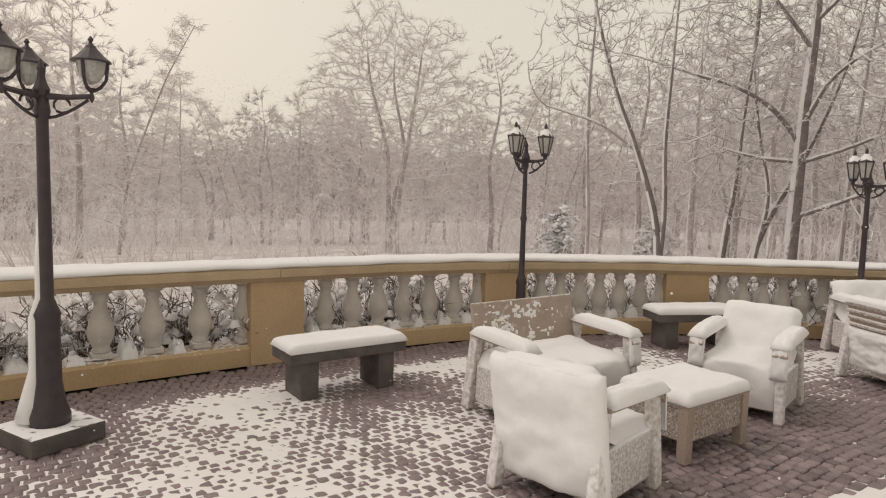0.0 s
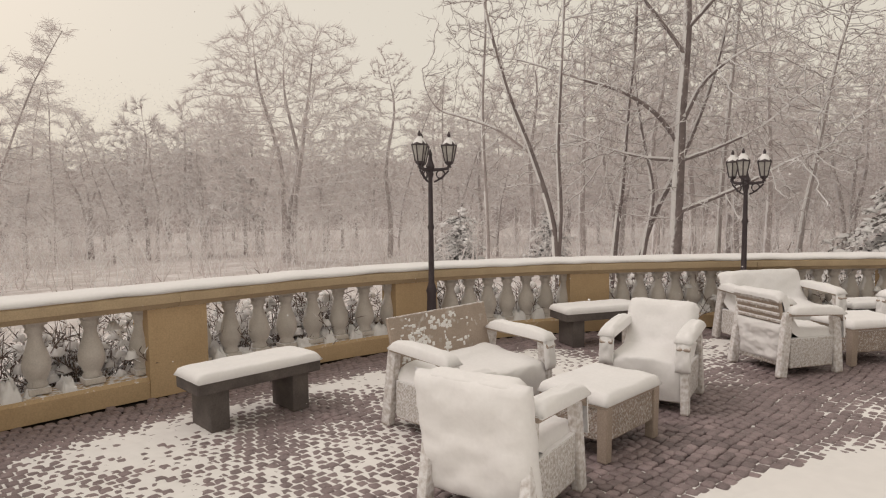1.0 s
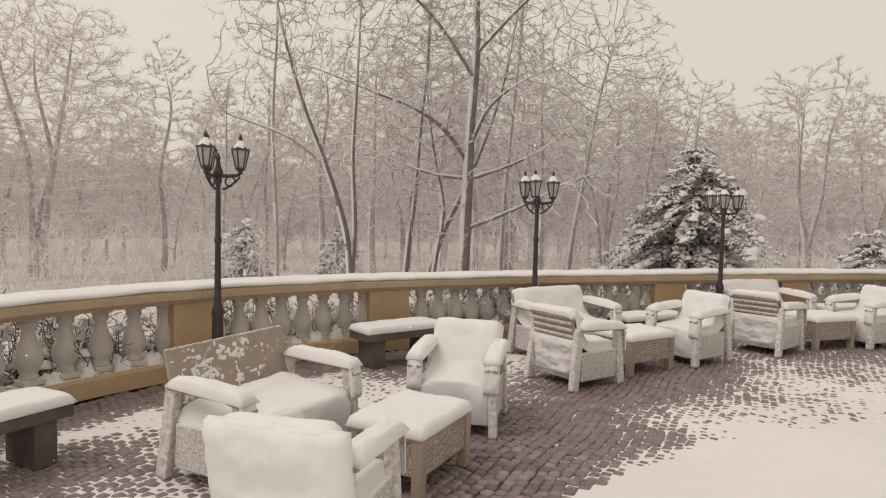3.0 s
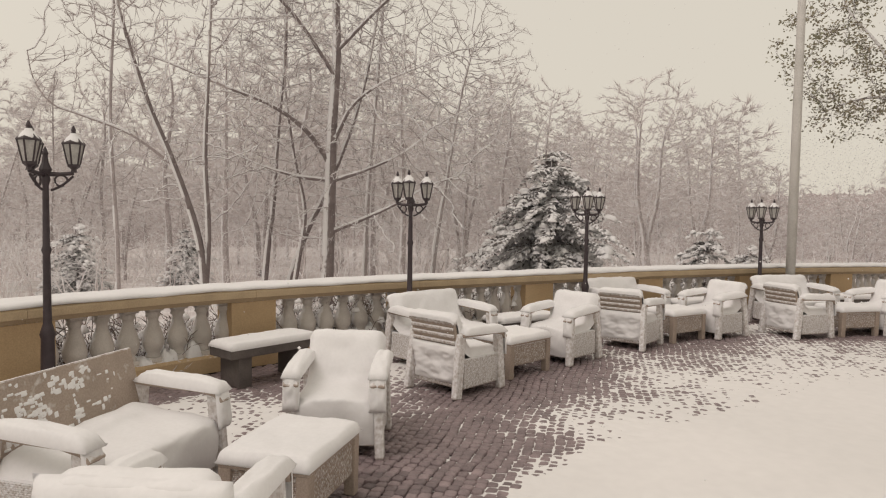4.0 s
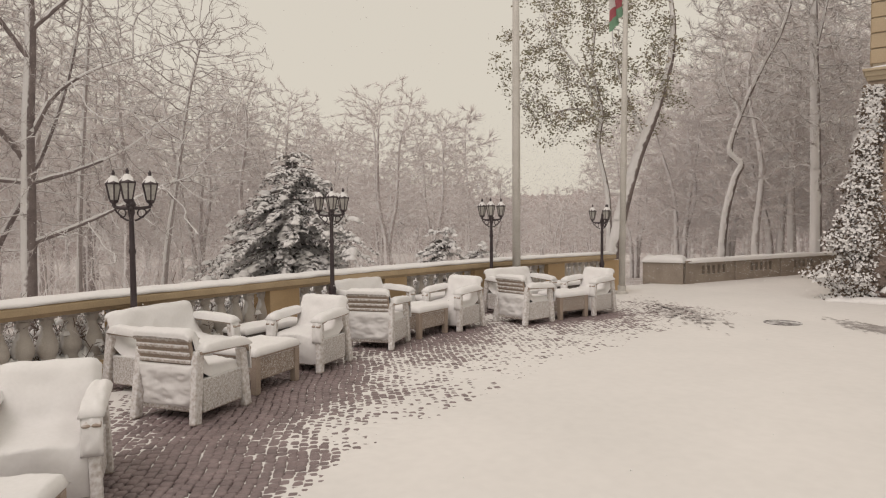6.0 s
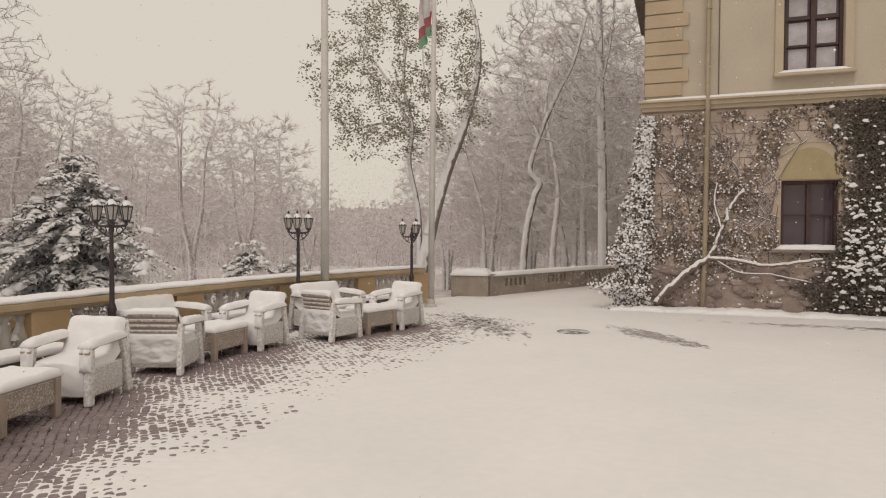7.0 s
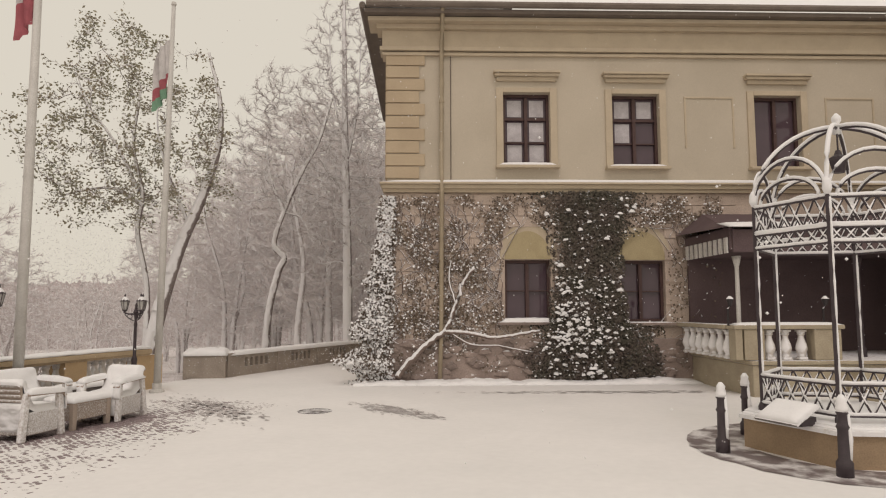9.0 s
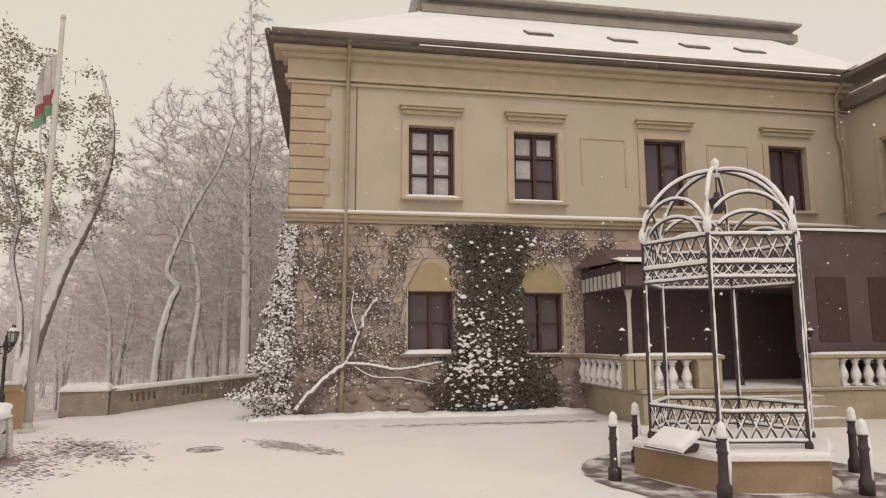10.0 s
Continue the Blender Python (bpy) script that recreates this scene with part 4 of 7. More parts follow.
def lantern(host, at, r=0.086, k=0.66):
    """A tapered six-sided lantern with a pointed cap and finial, hung on its foot."""
    x, y, z = at
    up = lambda profile: [(q, h * k) for q, h in profile]
    head = part("lantern", lathe(bmesh.new(), up([(0.03, -0.06), (0.02, -0.02), (r * 0.6, 0.02), (r * 0.6, 0.05)]), at, 6), IRON, host, "black lantern with clear glass")
    for n in range(6):
        a = 2 * math.pi * n / 6
        c, s = math.cos(a), math.sin(a)
        part("stay", tube(bmesh.new(), [(x + r * 0.57 * c, y + r * 0.57 * s, z + 0.05 * k), (x + r * c, y + r * s, z + 0.32 * k)], 0.008, 4), IRON, head)
    part("cap", lathe(bmesh.new(), up([(r * 1.12, 0.315), (r * 1.12, 0.335), (r * 0.75, 0.39), (r * 0.35, 0.44), (0.025, 0.46), (0.016, 0.49), (0.022, 0.51), (0.006, 0.57)]), at, 6), IRON, head)
    part("glass", lathe(bmesh.new(), up([(r * 0.55, 0.05), (r * 0.98, 0.32)]), at, 6), LAMP_GLASS, head, "pale lantern glass")
    part("cap_snow", lathe(bmesh.new(), up([(r * 0.98, 0.343), (r * 0.9, 0.366), (r * 0.66, 0.41), (r * 0.36, 0.452), (0.03, 0.468)]), at, 8), SNOW, head, smooth=True)


def bowl_lantern(host, at, k=0.54):
    """A glass bowl hung in curved stays under a wide pagoda cap."""
    x, y, z = at
    sized = lambda profile: [(q * k, h * k) for q, h in profile]
    head = part("lantern", lathe(bmesh.new(), sized([(0.012, -0.16), (0.035, -0.1), (0.02, -0.05), (0.04, 0.02)]), at, 8), IRON, host, "black lantern with a glass bowl")
    for n in range(3):
        a = 2 * math.pi * n / 3 + 0.5
        c, s = math.cos(a), math.sin(a)
        part("stay", tube(bmesh.new(), [(x + q * k * c, y + q * k * s, z + h * k) for q, h in ((0.02, -0.02), (0.1, 0.03), (0.165, 0.13), (0.185, 0.34))], 0.012, 5), IRON, head)
    part("cap", lathe(bmesh.new(), sized([(0.235, 0.335), (0.235, 0.35), (0.17, 0.4), (0.13, 0.44), (0.075, 0.5), (0.06, 0.53), (0.03, 0.55), (0.018, 0.58), (0.035, 0.61), (0.01, 0.65)]), at, 14), IRON, head)
    part("glass", lathe(bmesh.new(), sized([(0.02, 0.06), (0.09, 0.1), (0.15, 0.2), (0.175, 0.34)]), at, 14), LAMP_GLASS, head, "pale glass bowl")


def lamp_post(label, m, height, heads, bowl=False, turn=0.0, foot="shaft", thick=1.0):
    """A cast-iron post, scrolled arms and lanterns; height is where the arms leave the post."""
    ob = thing("lamp_post", label, "lamp post", m, group="terrace lamp posts")
    k = thick
    bm = bmesh.new()
    if foot == "plinth":
        box(bm, (0.5, 0.5, 0.13), (0, 0, 0.065), bevel=0.015)
        part("base_plinth", bm, BENCH_STONE, ob, "dark granite base")
        bm = bmesh.new()
        lathe(bm, [(0.13, 0.13), (0.13, 0.19), (0.105, 0.26), (0.08, 0.42), (0.075, 0.85), (0.085, 0.89), (0.065, 0.94), (0.043, 1.0), (0.038, height - 0.15), (0.052, height - 0.1), (0.04, height)], sides=14)
    else:
        lathe(bm, [(0.11 * k, 0), (0.11 * k, 0.1), (0.065 * k, 0.16), (0.055 * k, 0.7), (0.065 * k, 0.74), (0.048 * k, 0.8), (0.036 * k, 0.84), (0.03 * k, 1.45), (0.042 * k, 1.49), (0.03 * k, 1.53), (0.025 * k, height - 0.1), (0.04, height - 0.05), (0.03, height)], sides=12)
    part("shaft", bm, IRON, ob, smooth=True)
    reach = 0.3 if bowl else 0.22
    for i in range(heads):
        a = radians(turn) + 2 * math.pi * i / heads
        c, s = math.cos(a), math.sin(a)
        spot = lambda q, h: (q * c, q * s, height + h)
        arm = tube(bmesh.new(), [spot(0, 0), spot(reach * 0.5, 0.0), spot(reach, 0.015)], [0.026, 0.02, 0.018], 6)
        tube(arm, [spot(0.04 + 0.8 * reach * t, -0.14 + 0.13 * t ** 1.5) for t in np.linspace(0, 1, 7)], 0.011, 5)
        tube(arm, [spot(0.12 + 0.05 * math.cos(q), -0.055 + 0.05 * math.sin(q)) for q in np.linspace(0, 5.2, 10)], 0.009, 4)
        part("arm", arm, IRON, ob, "scrolled black iron arm")
        (bowl_lantern if bowl else lantern)(ob, (reach * c, reach * s, height + 0.06))
    part("spike", lathe(bmesh.new(), [(0.04, 0), (0.055, 0.04), (0.03, 0.1), (0.02, 0.16), (0.028, 0.18), (0.005, 0.24)], (0, 0, height), 8), IRON, ob)
    return ob


lamp_a = lamp_post("tall black lamp post with three glass-bowl lanterns on a granite base", pose(-1.61, -4.52, 0), 2.35, 3, bowl=True, turn=138, foot="plinth", thick=1.2)
bm = bmesh.new()
tube(bm, [(0.08, -0.1, 0.15), (0.07, -0.085, 0.3), (0.055, -0.06, 0.5), (0.05, -0.06, 0.85), (0.032, -0.03, 1.0), (0.028, -0.03, 1.25), (0.022, -0.025, 1.6)], [0.1, 0.075, 0.045, 0.045, 0.03, 0.03, 0.01], 8)
wind_snow = part("driven_snow", bm, SNOW, lamp_a, "snow plastered on one side of the post", smooth=True)
for s, out, tall, turn, label in ((10.83, -0.3, 2.16, 111, "black lamp post with scrolled arms and clear lanterns"), (15.15, -0.55, 1.98, 108, "black lamp post with three snow-capped lanterns"),
                                  (18.55, -0.3, 1.9, 102, "black lamp post with three snow-capped lanterns"), (22.66, -0.3, 1.81, 83, "black lamp post with snow-capped lanterns by the flagpole"),
                                  (26.35, -0.3, 1.72, 102, "black lamp post with snowy lanterns at the balustrade's end")):
    x, y, h = along(s, out)
    lamp_post(label, pose(x, y, 0), tall, 3, turn=turn)

# ---- flagpoles ----


def flagpole(x, y, tall, lean, colours, label, drop, r=0.075):
    ob = thing("flagpole", label, "flagpole", pose(x, y, 0, lean[0], lean[1], 0), group="flagpoles")
    part("foot", lathe(bmesh.new(), [(0.16, 0), (0.16, 0.06), (0.1, 0.1), (0.1, 0.22)], sides=12), POLE, ob)
    part("pole", lathe(bmesh.new(), [(r, 0.1), (r * 0.95, tall * 0.4), (r * 0.6, tall)], sides=14), POLE, ob, smooth=True)
    part("knob", lathe(bmesh.new(), [(0.03, 0), (0.06, 0.04), (0.05, 0.1), (0.01, 0.12)], (0, 0, tall), 10), POLE, ob)
    across, down = 10, 16
    verts, faces, slots = [], [], []
    for j in range(down + 1):
        for i in range(across + 1):
            u, v = i / across, j / down
            fold = 0.08 * math.sin(u * 9 + v * 2) * u + 0.05 * math.sin(u * 17 + v * 5)
            verts.append((-0.06 - 0.36 * u * (0.75 + 0.25 * math.sin(v * 3)), fold - 0.1 * u, tall - drop - 1.35 * v - 0.42 * u))
    for j in range(down):
        for i in range(across):
            a = j * (across + 1) + i
            faces.append((a, a + 1, a + across + 2, a + across + 1))
            slots.append(min(int(j / down * len(colours)), len(colours) - 1))
    flag = mesh_object("flag", verts, faces, colours, ob, "limp hanging cloth", smooth=True, slots=slots)
    return ob


flagpole(-11.59, 7.68, 9.5, (0, 0), [WHITE, RED], "tall white flagpole with a limp red and white flag", 1.2, 0.085)
flagpole(-12.02, 11.08, 8.7, (0, 0.7), [WHITE, WHITE, WHITE, RED, GREEN], "tall white flagpole with a hanging green, white and red flag", 0.7)

# ---- garden wall past the terrace ----
wall = thing("garden_wall", "low weathered garden wall with slit openings under snow", "wall", kind="structure")
LINE = [(-13.75, 13.68), (-12.85, 14.25), (-12.95, 20.7), (-12.4, 27.0), (-10.9, 37.0)]
for (xa, ya), (xb, yb) in zip(LINE, LINE[1:]):
    ln, ang = math.hypot(xb - xa, yb - ya), math.atan2(yb - ya, xb - xa)
    if ln < 2:
        bm = bmesh.new()
        box(bm, (ln, 0.7, 0.62), (ln / 2, 0, 0.31), bevel=0.02)
        bmesh.ops.transform(bm, matrix=pose(xa, ya, 0, 0, 0, math.degrees(ang)), verts=bm.verts)
        part("pier", bm, WALLSTONE, wall)
        bm = bmesh.new()
        snow_pad(bm, ln + 0.1, 0.8, 0.16, (xa + (xb - xa) / 2, ya + (yb - ya) / 2, 0.62), (0, 0, math.degrees(ang)), seed=5, n=12, rough=0.4)
        part("wall_snow", bm, SNOW, wall, smooth=True)
        continue
    bays = max(1, round(ln / 2.0))
    for k in range(bays):
        a, b = ln * k / bays, ln * (k + 1) / bays
        bm = bmesh.new()
        holes = [(a + 0.55 + q * 0.22, a + 0.67 + q * 0.22, 0.26, 0.5) for q in range(int((b - a - 0.9) / 0.22))]
        pierced_wall(bm, a, b, 0, 0.6, -0.12, 0.12, holes)
        bmesh.ops.transform(bm, matrix=pose(xa, ya, 0, 0, 0, math.degrees(ang)), verts=bm.verts)
        part("wall_bay", bm, WALLSTONE, wall)
        bm = bmesh.new()
        box(bm, (0.36, 0.34, 0.66), (a, 0, 0.33), bevel=0.015)
        bmesh.ops.transform(bm, matrix=pose(xa, ya, 0, 0, 0, math.degrees(ang)), verts=bm.verts)
        part("post", bm, WALLSTONE, wall)
    bm = bmesh.new()
    snow_pad(bm, ln + 0.2, 0.42, 0.1, ((xa + xb) / 2, (ya + yb) / 2, 0.6), (0, 0, math.degrees(ang)), seed=xa, n=24, round_=8)
    part("wall_snow", bm, SNOW, wall, smooth=True)

bm = lathe(bmesh.new(), [(0.3, 0), (0.3, 0.006), (0.27, 0.01), (0.27, 0.005)], sides=28)
manhole = part("manhole_cover", bm, COVER_IRON)
manhole.matrix_world = pose(-7.28, 10.1, 0.03)
tagged(manhole, "dark round iron manhole cover in the snow", "manhole cover")

# ---- garden pavilion over the well ----
GX, GY = 0.86, 10.05
pavilion = thing("pavilion", "snow-rimmed wrought-iron pavilion on an ochre hexagonal base", "pavilion", pose(GX, GY, 0, 0, 0, 0))
HEX = [radians(-105 + 60 * k) for k in range(6)]


def hexagon(bm, r, z0, z1):
    lo = [bm.verts.new((r * math.cos(a), r * math.sin(a), z0)) for a in HEX]
    hi = [bm.verts.new((r * math.cos(a), r * math.sin(a), z1)) for a in HEX]
    for k in range(6):
        bm.faces.new((lo[k], lo[(k + 1) % 6], hi[(k + 1) % 6], hi[k]))
    bm.faces.new(lo[::-1])
    bm.faces.new(hi)
    return bm


part("base", hexagon(bmesh.new(), 1.32, 0, 0.4), WELL_PLASTER, pavilion, "ochre plastered base")
part("base_coping", hexagon(bmesh.new(), 1.38, 0.4, 0.45), CAST, pavilion)
bm = hexagon(bmesh.new(), 1.34, 0.449, 0.5)
bmesh.ops.bevel(bm, geom=[e for e in bm.edges if e.calc_length() > 0.5 and all(v.co.z > 0.49 for v in e.verts)], offset=0.03, segments=3, affect="EDGES")
part("base_snow", bm, SNOW, pavilion, smooth=False)
R = 1.08
corner = [Vector((R * math.cos(a), R * math.sin(a), 0)) for a in HEX]
TOP = 3.12
for c in corner:
    bm = bmesh.new()
    tube(bm, [c + Vector((0, 0, 0.46)), c + Vector((0, 0, TOP + 0.05))], 0.026, 8)
    lathe(bm, [(0.05, 0.46), (0.05, 0.55), (0.03, 0.6)], c, 8)
    post = part("post", bm, IRON, pavilion)
    bm = bmesh.new()
    tube(bm, [c + Vector((0.022, -0.014, z)) for z in np.linspace(0.5, TOP, 22)], [0.013 + 0.011 * noise.noise(Vector((q * 1.7, c.x, c.y))) for q in range(22)], 6)
    part("post_snow", bm, SNOW, post, smooth=True)
    bm = lathe(bmesh.new(), [(0.03, 0), (0.055, 0.06), (0.05, 0.14), (0.02, 0.2)], c + Vector((0, 0, TOP + 0.04)), 8)
    part("finial", bm, SNOW, post, "snow-capped finial", smooth=True)


def lattice(a, b, z0, z1, n):
    """One panel of crossed iron bars between two posts, with rails and the snow that lies on them."""
    rail_bm, bar_bm, snow_bm = bmesh.new(), bmesh.new(), bmesh.new()
    at = lambda t, z: a + (b - a) * t + Vector((0, 0, z))
    for z in (z0, z1):
        tube(rail_bm, [at(0, z), at(1, z)], 0.018, 6)
        tube(snow_bm, [at(t, z + 0.026 + 0.008 * noise.noise(Vector((t * 9, z, a.x)))) for t in np.linspace(0.01, 0.99, 14)], 0.024, 6)
    for k in range(n):
        for t0, t1 in ((k / n, (k + 1) / n), ((k + 1) / n, k / n)):
            tube(bar_bm, [at(t0, z0), at((t0 + t1) / 2, (z0 + z1) / 2), at(t1, z1)], 0.013, 5)
            tube(snow_bm, [at(t0 * 0.9 + t1 * 0.1, z0 + 0.1 * (z1 - z0) + 0.016), at((t0 + t1) / 2, (z0 + z1) / 2 + 0.018), at(t0 * 0.1 + t1 * 0.9, z1 - 0.1 * (z1 - z0) + 0.012)], [0.008, 0.016, 0.007], 5)
    panel = part("lattice_panel", bar_bm, IRON, pavilion)
    part("rail", rail_bm, IRON, panel)
    part("lattice_snow", snow_bm, SNOW, panel, smooth=True)


for k in range(6):
    a, b = corner[k], corner[(k + 1) % 6]
    lattice(a, b, 0.58, 0.93, 6)
    lattice(a, b, 2.78, TOP, 6)
    lattice(a, b, 2.58, 2.76, 7)
    rib_bm, snow_bm = bmesh.new(), bmesh.new()
    for wide, tall in ((0.5, 0.55), (0.4, 0.3)):
        arc = [a + (b - a) * (0.5 - wide * math.cos(q)) + Vector((0, 0, TOP + tall * math.sin(q))) for q in np.linspace(0, math.pi, 15)]
        tube(rib_bm, arc, 0.018, 6)
        tube(snow_bm, [p + Vector((0, 0, 0.024)) for p in arc], 0.024, 6)
    rib = part("arch", rib_bm, IRON, pavilion)
    part("arch_snow", snow_bm, SNOW, rib, smooth=True)
for c in corner:
    rib_bm, snow_bm = bmesh.new(), bmesh.new()
    dome = [Vector((c.x * math.cos(q), c.y * math.cos(q), TOP + 1.05 * math.sin(q))) for q in np.linspace(0, math.pi / 2, 13)]
    tube(rib_bm, dome, 0.02, 6)
    tube(snow_bm, [p + Vector((0, 0, 0.03)) for p in dome], 0.03, 6)
    rib = part("dome_rib", rib_bm, IRON, pavilion)
    part("rib_snow", snow_bm, SNOW, rib, smooth=True)
part("top_finial", lathe(bmesh.new(), [(0.05, -0.08), (0.06, 0), (0.03, 0.05), (0.06, 0.1), (0.055, 0.15), (0.01, 0.2)], (0, 0, TOP + 1.06), 10), SNOW, pavilion, smooth=True)
bm = tube(bmesh.new(), [(0, 0, TOP + 1.0), (0, 0, TOP + 0.75)], 0.012, 6)
lathe(bm, [(0.03, 0.3), (0.05, 0.24), (0.11, 0.2), (0.11, 0.17), (0.07, 0.0)], (0, 0, TOP + 0.46), 8)
part("hanging_lantern", bm, IRON, pavilion)
board = thing("info_board", "slanted board covered with snow at the pavilion's base", "sign", pose(GX - 0.82, GY - 1.0, 0.46, 0, 0, -45))
part("panel", box(bmesh.new(), (0.6, 0.42, 0.03), (0, 0, 0.12), (28, 0, 0), bevel=0.008), SIGN, board)
part("support", box(bmesh.new(), (0.5, 0.25, 0.1), (0, 0.06, 0.045), bevel=0.008), IRON, board)
bm = bmesh.new()
snow_pad(bm, 0.6, 0.42, 0.05, (0, 0, 0.14), (28, 0, 0), seed=3, n=10)
part("board_snow", bm, SNOW, board, smooth=True)


def bollard():
    ob = thing("bollard", "short black iron bollard with a cap of snow", "bollard", group="bollards round the pavilion")
    bm = lathe(bmesh.new(), [(0.085, 0), (0.085, 0.16), (0.06, 0.2), (0.055, 0.5), (0.07, 0.53), (0.055, 0.56), (0.05, 0.66), (0.065, 0.68), (0.04, 0.72)], sides=12)
    part("shaft", bm, IRON, ob, smooth=True)
    part("cap_snow", lathe(bmesh.new(), [(0.06, 0.69), (0.065, 0.73), (0.05, 0.79), (0.055, 0.82), (0.02, 0.87)], sides=10), SNOW, ob, smooth=True)
    part("side_snow", tube(bmesh.new(), [(0.045, -0.02, 0.1), (0.055, -0.02, 0.4), (0.045, -0.02, 0.7)], [0.02, 0.032, 0.02], 6), SNOW, ob, smooth=True)
    return ob


post = bollard()
post.matrix_world = pose(-0.67, 9.22, 0.02)
for x, y in ((-0.37, 10.62), (0.53, 8.42), (2.15, 9.1), (2.46, 10.55)):
    copy_thing(post, pose(x, y, 0.02, 0, 0, random.uniform(-30, 30)))
verts, faces = [], []
for k in range(65):
    a = 2 * math.pi * k / 64
    for r in (1.25, 1.75 + 0.2 * noise.noise(Vector((math.cos(a) * 2, math.sin(a) * 2, 2))), 2.0 + 0.1 * noise.noise(Vector((math.cos(a) * 9, math.sin(a) * 9, 2)))):
        verts.append((GX + r * math.cos(a), GY + r * math.sin(a), 0.033 if r < 1.95 else 0.034))
for k in range(64):
    for j in range(2):
        faces.append((3 * k + j, 3 * k + j + 1, 3 * k + j + 4, 3 * k + j + 3))
SLUSH = material("trodden_slush", (0.72, 0.70, 0.70), (0.2, 0.165, 0.165), rough=0.5, scale=3.5, fine=26, bump=0.4, blend=(0.38, 0.56))
tagged(mesh_object("slush_ring", verts, faces, SLUSH), "trodden grey slush round the pavilion", "snow", kind="stuff")
SLUSH_WET = material("wet_trodden_slush", (0.40, 0.36, 0.355), (0.6, 0.575, 0.57), rough=0.5, scale=5, fine=30, bump=0.3)
rng = random.Random(61)
for n_patch, (px, py, rx, ry, ang) in enumerate([(-9.2, 9.75, 2.6, 0.6, 150), (-6.0, 10.7, 1.4, 0.4, 155), (-2.9, 14.75, 4.2, 0.3, 24)]):
    verts, faces = [], []
    for k in range(280):
        u, v = rng.gauss(0, 0.45), rng.gauss(0, 0.45)
        if u * u + v * v > 1.2:
            continue
        q = Matrix.Rotation(radians(ang), 2) @ Vector((rx * u, ry * v))
        k0, size = len(verts), rng.uniform(0.01, 0.048) * (1.3 - (u * u + v * v) * 0.7)
        for a in range(7):
            s = size * rng.uniform(0.6, 1.2)
            w = Matrix.Rotation(radians(ang), 2) @ Vector((2.2 * s * math.cos(a * 0.9), 0.8 * s * math.sin(a * 0.9)))
            verts.append((px + q.x + w.x, py + q.y + w.y, 0.0305 + 0.00002 * k))
        faces.append(tuple(range(k0, k0 + 7)))
    tagged(mesh_object("slush_patch", verts, faces, SLUSH_WET), "grey wet patch trodden through the courtyard snow", "snow", kind="stuff")

# ---- trees ----


